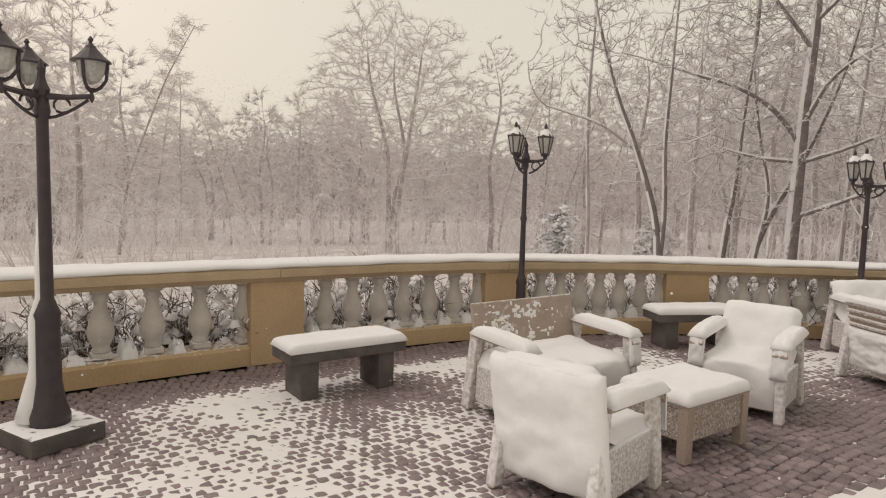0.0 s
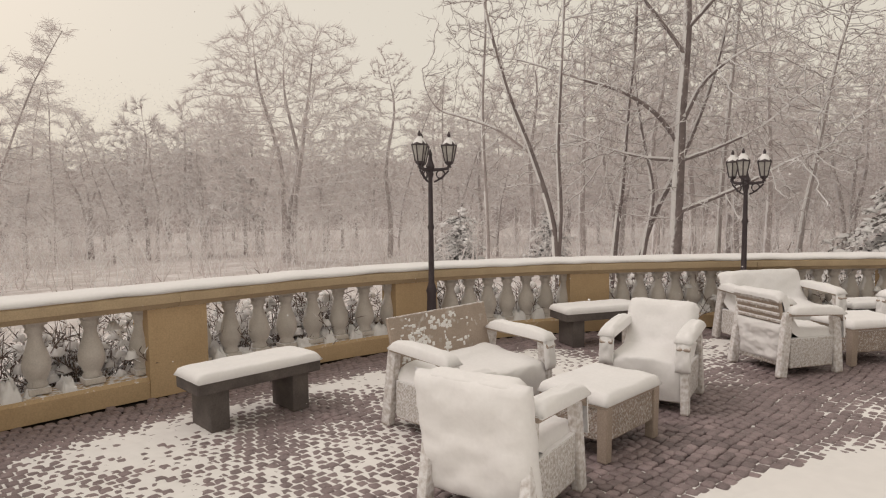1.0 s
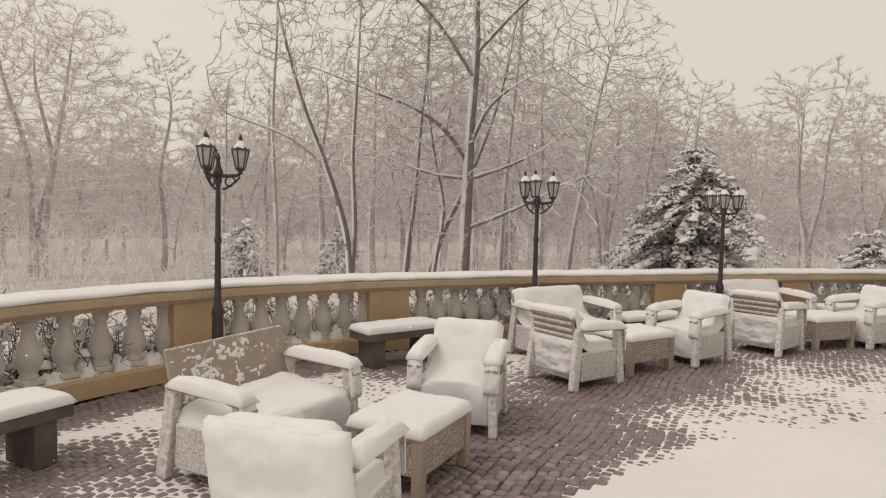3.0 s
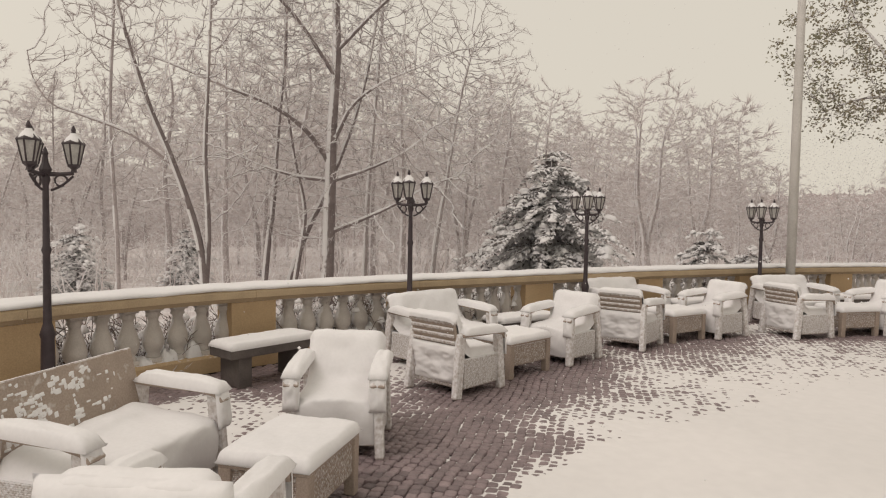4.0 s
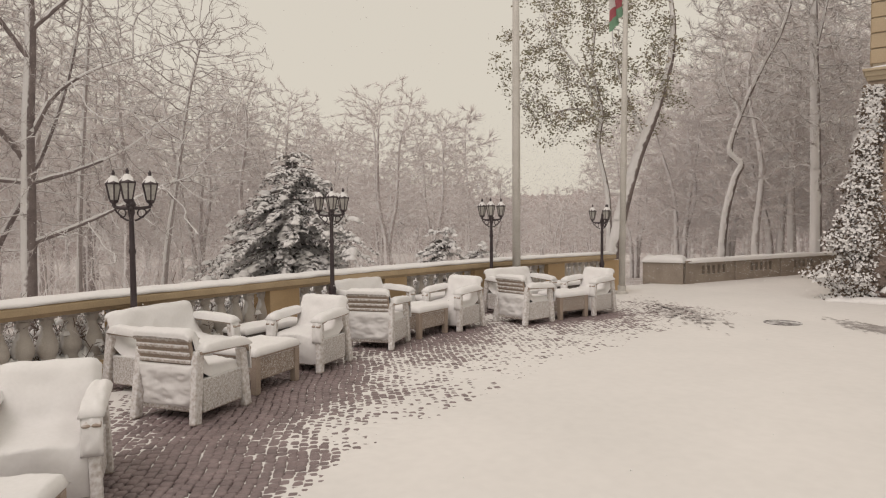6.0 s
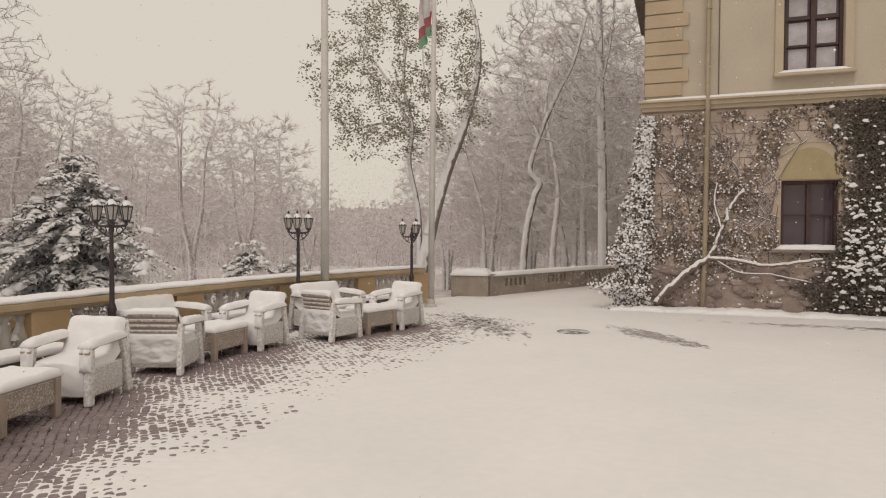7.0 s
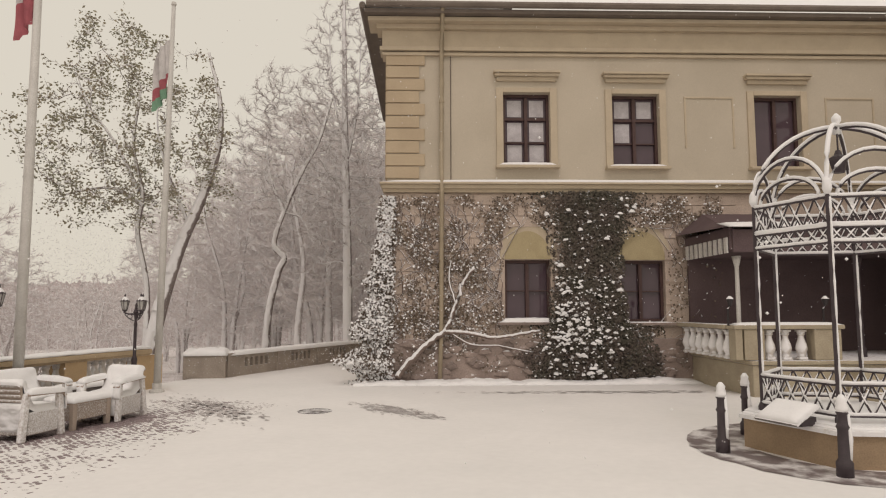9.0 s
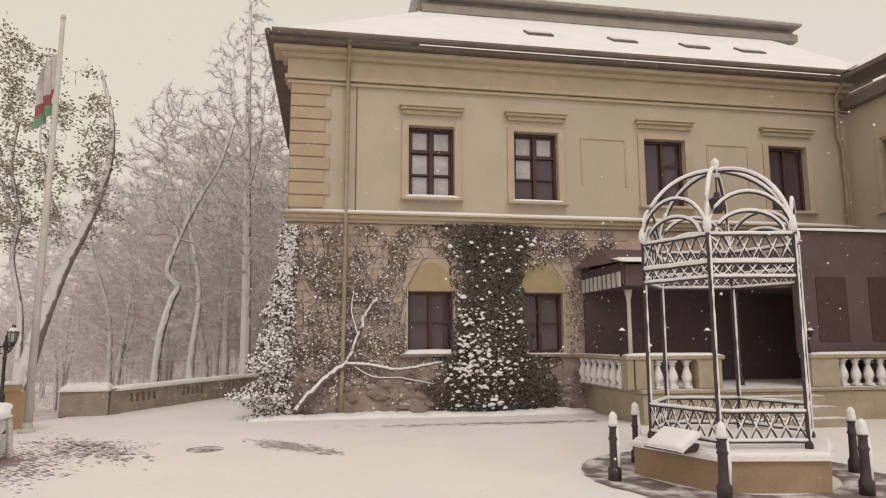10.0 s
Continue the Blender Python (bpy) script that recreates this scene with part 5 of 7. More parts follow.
class Wood:
    """Collects tapering limbs into two meshes: stout wood and fine twigs."""

    def __init__(self):
        self.v, self.f = [[], []], [[], []]

    def limb(self, pts, radii, sides, fine):
        v, f = self.v[fine], self.f[fine]
        start = len(v)
        for i, p in enumerate(pts):
            d = (pts[min(i + 1, len(pts) - 1)] - pts[max(i - 1, 0)])
            d = d.normalized() if d.length > 1e-6 else Vector((0, 0, 1))
            a = d.cross(Vector((0.3, 0.1, 1)) if abs(d.z) < 0.9 else Vector((1, 0.2, 0))).normalized()
            b = d.cross(a)
            for k in range(sides):
                q = 2 * math.pi * k / sides
                v.append(p + radii[i] * (a * math.cos(q) + b * math.sin(q)))
        for i in range(len(pts) - 1):
            for k in range(sides):
                a, b = start + i * sides + k, start + i * sides + (k + 1) % sides
                f.append((a, b, b + sides, a + sides))

    def grow(self, rng, p, d, length, radius, level, top, plan):
        """A limb with its side shoots. plan[level] = (segments, shoots, spread in degrees, length ratio, lift)."""
        segs, shoots, spread, ratio, lift = plan[level][:5]
        pts, radii = [p.copy()], [radius]
        step = length / segs
        tip = 0.22
        wob = 0.06 if level == 0 else 0.17
        for i in range(segs):
            d = (d + Vector((rng.gauss(0, wob), rng.gauss(0, wob), rng.gauss(0, wob * 0.6) + lift))).normalized()
            pts.append(pts[-1] + d * step)
            radii.append(max(radius * (1 - (1 - tip) * (i + 1) / segs), 0.0045))
        self.limb(pts, radii, (8, 6, 4, 3, 3)[level], 0 if level < 2 else 1)
        if level >= top:
            return
        self.shoots(rng, pts, radii, length, level, top, plan)

    def shoots(self, rng, pts, radii, length, level, top, plan, first=0.2):
        segs, count, spread, ratio, lift = plan[level][:5]
        if level == 0:
            first = plan[0][5] if len(plan[0]) > 5 else 0.3
        for k in range(count):
            t = first + (1 - first) * (k + rng.random()) / count
            i = min(int(t * (len(pts) - 1)), len(pts) - 2)
            q = t * (len(pts) - 1) - i
            at = pts[i].lerp(pts[i + 1], q)
            along_d = (pts[i + 1] - pts[i]).normalized()
            side = Vector((rng.gauss(0, 1), rng.gauss(0, 1), rng.gauss(0, 0.35)))
            side = (side - along_d * side.dot(along_d)).normalized()
            ang = radians(spread) * rng.uniform(0.7, 1.25)
            d = along_d * math.cos(ang) + side * math.sin(ang)
            r = radii[i] * (rng.uniform(0.26, 0.46) if level == 0 else rng.uniform(0.36, 0.56))
            ln = length * ratio * rng.uniform(0.65, 1.25) * (1.15 - 0.6 * t if level == 0 else 1 - 0.45 * t)
            self.grow(rng, at, d, ln, max(r, 0.0065), level + 1, top, plan)

    def fuzz(self, rng, count, length, width, low=0.0, lift=0.45):
        """Adds fine end twigs that spring from the small branches."""
        v, f = self.v[1], self.f[1]
        seeds = [p for p in v if p.z > low]
        for _ in range(count):
            p = rng.choice(seeds)
            d = Vector((p.x * 0.12 + rng.gauss(0, 0.6), p.y * 0.12 + rng.gauss(0, 0.6), rng.gauss(lift, 0.45))).normalized()
            side = d.cross(Vector((rng.gauss(0, 1), rng.gauss(0, 1), rng.gauss(0, 1)))).normalized() * width
            ln = length * rng.uniform(0.5, 1.2)
            mid = p + d * ln * 0.55 + Vector((0, 0, 0.05 * ln)) + side
            k = len(v)
            v += [p - side, p + side, mid, p + d * ln]
            f += [(k, k + 1, k + 2), (k, k + 2, k + 3)]

    def finish(self, name, label, m, bark, twig, group=""):
        ob = thing(name, label, "tree", m, group=group)
        mesh_object("trunk", self.v[0], self.f[0], bark, ob, smooth=True)
        mesh_object("crown", self.v[1], self.f[1], twig, ob, "bare twigs rimed with snow")
        return ob


LARCH = [(9, 50, 80, 0.14, 0.0, 0.12), (3, 9, 50, 0.42, -0.02), (2, 3, 45, 0.5, -0.05), (2, 0, 0, 0, 0), (2, 0, 0, 0, 0)]


def prisms(p0, p1, r0, r1, sides):
    """Tapering bars between pairs of points, as one set of vertices and faces."""
    d = p1 - p0
    d /= np.maximum(np.linalg.norm(d, axis=1, keepdims=True), 1e-6)
    helper = np.where(np.abs(d[:, 2:3]) < 0.9, np.array([[0.3, 0.1, 1.0]]), np.array([[1.0, 0.2, 0.0]]))
    a = np.cross(d, helper)
    a /= np.linalg.norm(a, axis=1, keepdims=True)
    b = np.cross(d, a)
    q = 2 * np.pi * np.arange(sides) / sides
    ring = a[:, None, :] * np.cos(q)[None, :, None] + b[:, None, :] * np.sin(q)[None, :, None]
    verts = np.concatenate([p0[:, None, :] + ring * r0[:, None, None], p1[:, None, :] + ring * r1[:, None, None]], 1).reshape(-1, 3)
    base = 2 * sides * np.arange(len(p0))[:, None]
    k = np.arange(sides)
    quad = np.stack([k, (k + 1) % sides, (k + 1) % sides + sides, k + sides], 1)
    faces = (base[:, :, None] + quad[None]).reshape(-1, 4)
    return verts, faces


def egg(rng, centre, half, count, low=-99.0, hollow=0.35):
    """Points strewn through an egg-shaped crown, thinner at its heart, with an uneven outline."""
    out = np.zeros((0, 3))
    while len(out) < count:
        p = rng.normal(0, 1, (count * 2, 3))
        p /= np.linalg.norm(p, axis=1, keepdims=True)
        lumps = 1 + 0.16 * np.sin(5 * p[:, 0] + 3 * p[:, 2] + centre[0]) * np.sin(4 * p[:, 1] - 2 * p[:, 2] + centre[1])
        p *= (hollow + (1 - hollow) * rng.random((len(p), 1)) ** 0.6) * lumps[:, None]
        p[:, :2] *= (1 - 0.18 * p[:, 2:3])
        p = p * np.array(half) + np.array(centre)
        out = np.concatenate([out, p[p[:, 2] > low]])
    return out[:count]


class Crown:
    """A tree that grows from given limbs towards points strewn through its crown."""

    def __init__(self, seed, limbs, girth=1.0):
        self.rng = np.random.default_rng(seed)
        self.pos, self.parent, self.fixed = [], [], []
        for r0, r1, line in limbs:
            pts = spline(line, 6)
            near = -1
            if self.pos:
                near = int(np.linalg.norm(np.array(self.pos) - np.array(pts[0]), axis=1).argmin())
            for i, p in enumerate(pts):
                self.pos.append(np.array(p))
                self.parent.append(near if i == 0 else len(self.pos) - 2)
                self.fixed.append(girth * (r0 + (r1 - r0) * i / (len(pts) - 1)))

    def grow(self, goals, step=0.22, kill=0.42, reach=2.6, lift=0.12, sway=0.13, rounds=70):
        rng = self.rng
        pos = np.array(self.pos)
        near_d = np.full(len(goals), 1e9)
        near_i = np.zeros(len(goals), int)
        fresh = np.arange(len(pos))
        for _ in range(rounds):
            gap = np.linalg.norm(goals[:, None, :] - pos[fresh][None], axis=2)
            best = gap.argmin(1)
            closer = gap[np.arange(len(goals)), best]
            better = closer < near_d
            near_d[better], near_i[better] = closer[better], fresh[best[better]]
            keep = near_d > kill
            goals, near_d, near_i = goals[keep], near_d[keep], near_i[keep]
            pull = near_d < reach
            if not pull.any():
                break
            way = (goals[pull] - pos[near_i[pull]]) / near_d[pull][:, None]
            total = np.zeros((len(pos), 3))
            np.add.at(total, near_i[pull], way)
            who = np.unique(near_i[pull])
            d = total[who] / np.maximum(np.linalg.norm(total[who], axis=1, keepdims=True), 1e-6)
            d = d + np.array([0, 0, lift]) + rng.normal(0, sway, d.shape)
            d /= np.linalg.norm(d, axis=1, keepdims=True)
            fresh = np.arange(len(pos), len(pos) + len(who))
            pos = np.concatenate([pos, pos[who] + step * d])
            self.parent += who.tolist()
            self.fixed += [0.0] * len(who)
        self.pos = pos
        return self

    def finish(self, label, m, bark, twig, tip=0.0055, power=0.44, fuzz=(6000, 0.3, 0.005), stout=0.035, laden=0.0, group="", limit=0.2):
        rng, pos = self.rng, np.array(self.pos)
        parent = np.array(self.parent)
        load = np.zeros(len(pos))
        kids = np.bincount(parent[parent >= 0], minlength=len(pos))
        load[kids == 0] = 1
        for i in range(len(pos) - 1, -1, -1):
            if parent[i] >= 0:
                load[parent[i]] += load[i]
        fixed = np.array(self.fixed)
        radius = np.where(fixed > 0, fixed, np.minimum(tip * np.maximum(load, 1) ** power, limit))
        child = np.nonzero(parent >= 0)[0]
        up = parent[child]
        r0 = np.where((fixed[up] > 0) & (fixed[child] == 0), radius[child] * 1.15, radius[up])
        p0, p1, r1 = pos[up], pos[child], radius[child]
        thick = r0 > stout
        ob = thing("tree", label, "tree", m, group=group)
        v, f = prisms(p0[thick], p1[thick] + 0.15 * (p1[thick] - p0[thick]), r0[thick], r1[thick], 7)
        mesh_object("trunk", v.tolist(), f.tolist(), bark, ob, smooth=True)
        v, f = prisms(p0[~thick], p1[~thick], r0[~thick], r1[~thick], 3)
        faces = f.tolist()
        outer = np.nonzero((load <= 4) & (fixed == 0))[0]
        count, length, width = fuzz
        if count and len(outer):
            pick = rng.choice(outer, count)
            back = pos[pick] - pos[np.maximum(parent[pick], 0)]
            back /= np.maximum(np.linalg.norm(back, axis=1, keepdims=True), 1e-6)
            a = pos[pick] - back * 0.2 * rng.random((count, 1))
            d = back + rng.normal(0, 0.38, (count, 3)) + np.array([0, 0, 0.2])
            d /= np.linalg.norm(d, axis=1, keepdims=True)
            ln = length * rng.uniform(0.4, 1.25, (count, 1))
            side = np.cross(d, rng.normal(0, 1, (count, 3)))
            side *= width / np.maximum(np.linalg.norm(side, axis=1, keepdims=True), 1e-6)
            bend = rng.normal(0, 0.04, (count, 3)) * ln
            k0 = len(v)
            v = np.concatenate([v, np.stack([a - side, a + side, a + d * ln * 0.5 + bend + side * 0.7, a + d * ln, a + d * ln * 0.5 + bend - side * 0.7], 1).reshape(-1, 3)])
            k = k0 + 5 * np.arange(count)
            faces += np.stack([k, k + 1, k + 2, k + 4], 1).tolist() + np.stack([k + 4, k + 2, k + 3], 1).tolist()
        mesh_object("crown", v.tolist(), faces, twig, ob, "bare twigs rimed with snow")
        if laden:
            d = (p1 - p0) / np.maximum(np.linalg.norm(p1 - p0, axis=1, keepdims=True), 1e-6)
            lee = np.array([[0.3, -0.62, 0.72]])
            lee = lee - d * (d * lee).sum(1, keepdims=True)
            strength = np.linalg.norm(lee, axis=1)
            lee /= np.maximum(strength, 1e-3)[:, None]
            on = (strength > 0.35) & (r0 > 0.0065) & (rng.random(len(p0)) < laden)
            ra, rb = 0.66 * r0[on] + 0.005, 0.66 * r1[on] + 0.005
            v, f = prisms(p0[on] + lee[on] * (0.6 * r0[on] + 0.003)[:, None], p1[on] + lee[on] * (0.6 * r1[on] + 0.003)[:, None], ra, rb, 5)
            mesh_object("branch_snow", v.tolist(), f.tolist(), SNOW, ob, "ridges of snow along the limbs", smooth=True)["kind"] = "stuff"
        self.tips = pos[outer]
        return ob


def bare_tree(seed, height, radius, plan, top, label, m, bark, twig, group="", fuzz=(3500, 0.6, 0.006)):
    rng, wood = random.Random(seed), Wood()
    wood.grow(rng, Vector((0, 0, -0.3)), Vector((0, 0, 1)), height, radius, 0, top, plan)
    wood.fuzz(rng, *fuzz)
    return wood.finish("tree", label, m, bark, twig, group)


# the great tree close behind the balustrade, with its long low limbs
tree = Crown(3, [
    (0.17, 0.04, [(-17.23, -1.2, -1.4), (-17.23, -1.16, -0.03), (-17.23, -1.1, 2.5), (-17.23, -1.06, 4.05), (-17.23, -0.96, 5.9), (-17.2, -0.99, 7.8), (-17.1, -0.8, 10.2), (-17.0, -0.9, 12.5)]),
    (0.068, 0.013, [(-17.23, -1.12, 3.1), (-17.0, -1.71, 3.9), (-16.8, -2.51, 4.45), (-16.6, -3.4, 4.76), (-16.3, -4.48, 5.15), (-16.1, -5.16, 5.37)]),
    (0.062, 0.012, [(-17.23, -1.03, 1.4), (-17.1, -0.27, 1.72), (-17.0, 0.56, 2.12), (-16.9, 1.4, 2.6), (-16.8, 2.1, 2.85)]),
    (0.055, 0.012, [(-17.23, -1.02, 2.69), (-17.4, -0.17, 3.0), (-17.5, 0.8, 3.49), (-17.6, 1.63, 4.2)]),
    (0.055, 0.012, [(-17.23, -1.09, 2.68), (-17.3, -1.94, 2.78), (-17.4, -2.73, 3.0), (-17.5, -3.37, 3.25)]),
    (0.062, 0.012, [(-17.23, -1.0, 3.74), (-17.1, -0.57, 4.55), (-17.0, 0.18, 5.15), (-16.9, 1.43, 5.7)]),
    (0.055, 0.011, [(-17.2, -1.0, 5.3), (-17.0, -2.0, 6.7), (-16.8, -3.2, 7.9), (-16.7, -4.0, 9.3)]),
    (0.055, 0.011, [(-17.2, -1.0, 5.9), (-17.3, 0.3, 7.3), (-17.2, 1.6, 8.3), (-17.2, 2.6, 9.7)]),
])
tree.grow(egg(tree.rng, (-17.2, -1.1, 6.3), (3.0, 4.9, 6.6), 5200, low=0.9), step=0.17, kill=0.29, lift=0.05, sway=0.14, rounds=90)
tree.finish("tall bare tree with snow-lined limbs behind the balustrade", None, BARK, TWIG, tip=0.0052, fuzz=(10000, 0.26, 0.0046), laden=0.95)
tree = Crown(5, [
    (0.085, 0.018, [(-14.35, -3.6, -1.2), (-14.33, -3.57, 0.3), (-14.3, -3.71, 1.44), (-14.19, -4.15, 2.85), (-14.07, -4.57, 3.96), (-13.96, -4.93, 5.2), (-13.9, -5.2, 6.5), (-13.8, -5.4, 9.0)]),
    (0.062, 0.015, [(-14.36, -3.56, 0.1), (-14.35, -3.49, 1.45), (-14.34, -3.55, 2.96), (-14.35, -3.49, 4.58), (-14.36, -3.42, 6.4), (-14.3, -3.3, 9.0)]),
    (0.035, 0.01, [(-14.2, -4.1, 2.75), (-14.0, -4.9, 3.35), (-13.8, -5.7, 3.66), (-13.65, -6.2, 3.85), (-13.6, -6.5, 4.3), (-13.6, -6.6, 4.8)]),
])
tree.grow(egg(tree.rng, (-14.1, -4.2, 6.2), (1.8, 2.3, 4.8), 1900, low=1.7), step=0.16, kill=0.28, lift=0.16)
tree.finish("twin-stemmed bare tree plastered with snow on one side", None, BARK, TWIG, tip=0.0055, fuzz=(4500, 0.24, 0.0045), laden=0.8)
for n, (girth, line) in enumerate([
    (0.085, [(-18.08, -2.95, -1.4), (-18.11, -2.74, 1.09), (-18.12, -2.63, 1.97), (-18.12, -2.5, 4.0), (-18.1, -2.3, 6.5), (-18.0, -2.4, 9.0)]),
    (0.1, [(-18.65, -2.6, -1.4), (-18.69, -1.94, 0.94), (-18.72, -1.32, 2.34), (-18.74, -0.7, 3.9), (-18.7, -0.2, 5.6), (-18.6, 0.2, 8.0)]),
    (0.09, [(-21.09, 1.9, -1.4), (-21.07, 2.1, 0.96), (-21.03, 2.38, 2.76), (-20.99, 2.66, 4.72), (-20.96, 2.9, 6.0), (-20.9, 3.2, 7.2)]),
    (0.06, [(-16.5, -6.0, -1.4), (-16.5, -6.0, 1.0), (-16.4, -6.1, 4.0), (-16.4, -6.0, 7.0), (-16.3, -6.2, 9.5)]),
    (0.08, [(-20.5, -0.2, -1.4), (-20.5, -0.1, 2.0), (-20.4, 0.1, 5.0), (-20.4, 0.3, 8.0), (-20.2, 0.2, 10.5)]),
    (0.07, [(-17.3, -2.2, -1.4), (-17.3, -1.9, 0.6), (-17.4, -1.75, 1.9), (-17.5, -2.05, 3.4), (-17.6, -2.3, 5.4), (-17.6, -2.2, 7.6)]),
]):
    tree = Crown(20 + n, [(girth, 0.02, line)])
    x, y, z = line[4]
    half = (2.6, 2.8, 3.4) if n == 2 else (1.5, 1.5, 4.2)
    tree.grow(egg(tree.rng, (x, y, z - 0.3), half, 1300, low=1.4), step=0.18, kill=0.3, lift=0.2)
    tree.finish("thin leaning bare tree behind the balustrade", None, BARK if n in (0, 1, 5) else FROST_HAZE_BARK, TWIG, tip=0.006, fuzz=(3200, 0.26, 0.005), laden=0.7)
tree = Crown(8, [
    (0.14, 0.05, [(-15.26, 18.8, -0.6), (-15.16, 18.88, 1.66), (-14.93, 19.06, 3.08), (-14.77, 19.18, 3.59), (-15.05, 18.97, 4.09), (-14.78, 19.17, 5.3), (-14.31, 19.51, 6.69), (-13.83, 19.84, 7.86), (-13.5, 20.1, 9.4)]),
    (0.045, 0.012, [(-14.8, 19.15, 5.2), (-15.2, 18.9, 6.4), (-15.3, 18.8, 7.8), (-15.2, 18.9, 9.2)]),
    (0.04, 0.01, [(-14.7, 19.2, 5.2), (-14.3, 19.5, 5.0), (-14.05, 19.7, 4.4), (-13.95, 19.8, 4.0)]),
])
tree.grow(egg(tree.rng, (-14.7, 19.2, 7.6), (2.0, 2.5, 3.1), 1900, low=4.4), step=0.18, kill=0.28)
tree.finish("crooked bare tree with an S-bent snowy trunk", None, WHITE_BARK, TWIG, tip=0.0065, fuzz=(11000, 0.3, 0.006), laden=0.7)
tree = Crown(9, [
    (0.22, 0.05, [(-14.45, 23.0, -0.6), (-14.52, 22.96, 4.34), (-14.63, 22.89, 8.78), (-14.7, 22.85, 12.75), (-14.7, 22.8, 15.5)]),
    (0.07, 0.02, [(-14.6, 22.9, 7.5), (-14.2, 23.1, 10), (-14.1, 23.2, 13.0)]),
    (0.06, 0.02, [(-14.6, 22.9, 8.5), (-15.1, 22.6, 10.8), (-15.2, 22.5, 13.5)]),
])
tree.grow(egg(tree.rng, (-14.6, 22.9, 9.3), (1.9, 2.2, 6.8), 2400, low=2.2, hollow=0.15), step=0.2, kill=0.32)
tree.finish("tall straight bare tree white with frost", None, BARK, TWIG, tip=0.0075, fuzz=(16000, 0.34, 0.0075), laden=0.6)

# the leaning tree by the flagpoles keeps its withered leaves
tree = Crown(12, [
    (0.25, 0.035, [(-14.84, 13.18, -0.5), (-14.69, 13.29, 0.52), (-14.48, 13.50, 2.02), (-14.19, 13.79, 3.51), (-13.83, 14.13, 4.83), (-13.53, 14.40, 6.31), (-13.52, 14.43, 7.62), (-13.74, 14.18, 9.0)]),
    (0.09, 0.03, [(-14.74, 13.23, 0.3), (-14.75, 13.23, 2.35), (-14.94, 13.03, 3.84), (-14.89, 13.10, 4.9), (-15.04, 12.88, 6.2), (-14.94, 12.98, 7.8)]),
    (0.05, 0.015, [(-14.84, 13.08, 4.6), (-15.34, 12.58, 5.0), (-15.84, 12.08, 4.9), (-16.24, 11.68, 4.7)]),
    (0.05, 0.015, [(-14.94, 12.98, 5.0), (-15.34, 12.58, 6.2), (-15.84, 12.08, 7.2), (-16.04, 11.88, 8.0)]),
    (0.05, 0.015, [(-14.04, 13.88, 4.2), (-14.44, 13.48, 5.6), (-14.64, 13.28, 7.0), (-14.54, 13.38, 8.4)]),
])
tree.grow(egg(tree.rng, (-15.05, 12.75, 6.7), (2.2, 3.1, 3.2), 700, low=3.6), step=0.2, kill=0.34, lift=0.0, sway=0.34)
leafy = tree.finish("leaning tree that keeps its withered green leaves in the snow", None, WHITE_BARK, BARK, fuzz=(1500, 0.25, 0.005), laden=0.6)
rng = random.Random(4)
verts, faces = [], []
for p in tree.tips:
    if noise.noise(Vector(p) * 1.1) + 0.5 * noise.noise(Vector(p) * 3.1) < -0.16:
        continue
    for _ in range(17):
        c = Vector(p) + Vector((rng.gauss(0, 0.13), rng.gauss(0, 0.13), rng.gauss(-0.03, 0.1)))
        a = Vector((rng.gauss(0, 1), rng.gauss(0, 1), rng.gauss(0, 0.5))).normalized() * rng.uniform(0.03, 0.06)
        b = a.cross(Vector((rng.gauss(0, 1), rng.gauss(0, 1), rng.gauss(0, 1)))).normalized() * rng.uniform(0.018, 0.034)
        k = len(verts)
        verts += [c - a, c + b, c + a, c - b]
        faces.append((k, k + 1, k + 2, k + 3))
mesh_object("leaves", verts, faces, LEAF, leafy, "small withered green and brown leaves")


def polar(az, dist, z=-2.0, turn=0.0, size=1.0):
    a = radians(az)
    return pose(-0.3 - math.sin(a) * dist, -0.2 + math.cos(a) * dist, z, 0, 0, turn) @ Matrix.Scale(size, 4)


def planted(ob, m):
    """A copy at m, with m's size."""
    c = copy_thing(ob, m)
    c.scale = m.to_scale()
    return c


def park_tree(seed, height, half, stems, goals, label, m, group, low=2.0, tip=0.008, fuzz=(9000, 0.5, 0.008), step=0.34, bark=None):
    """A free-standing tree: stems that fork low, an egg-shaped crown of fine twigs. It is grown at the origin and set at m."""
    r = random.Random(seed)
    sway = 0.5 if stems == 1 else 1.0
    limbs = []
    for k in range(stems):
        a = 2 * math.pi * k / stems + seed
        out = 0.0 if stems == 1 else 0.34 * half
        c, s = math.cos(a), math.sin(a)
        limbs.append((0.024 * height ** 0.9, 0.03, [(0.25 * (stems > 1) * c, 0.25 * (stems > 1) * s, -0.4), (0.12 * out * c + sway * r.gauss(0, 0.12), 0.12 * out * s + sway * r.gauss(0, 0.12), height * 0.2),
                                                    (0.42 * out * c + sway * r.gauss(0, 0.2), 0.42 * out * s + sway * r.gauss(0, 0.2), height * 0.42), (0.85 * out * c + sway * r.gauss(0, 0.3), 0.85 * out * s + sway * r.gauss(0, 0.3), height * 0.68),
                                                    (out * c, out * s, height * 0.86)]))
    grown = Crown(seed, limbs, girth=0.8)
    mid = (height + low) / 2
    grown.grow(egg(grown.rng, (0, 0, mid), (half, half, (height - low) / 2), goals, low=low * 0.8), step=step, kill=step * 1.7, reach=4.5, lift=0.25, sway=0.12)
    return grown.finish(label, m, bark or FROST_HAZE_BARK, FROST_HAZE_TWIG, tip=tip, fuzz=fuzz, stout=0.05, group=group, limit=0.12)


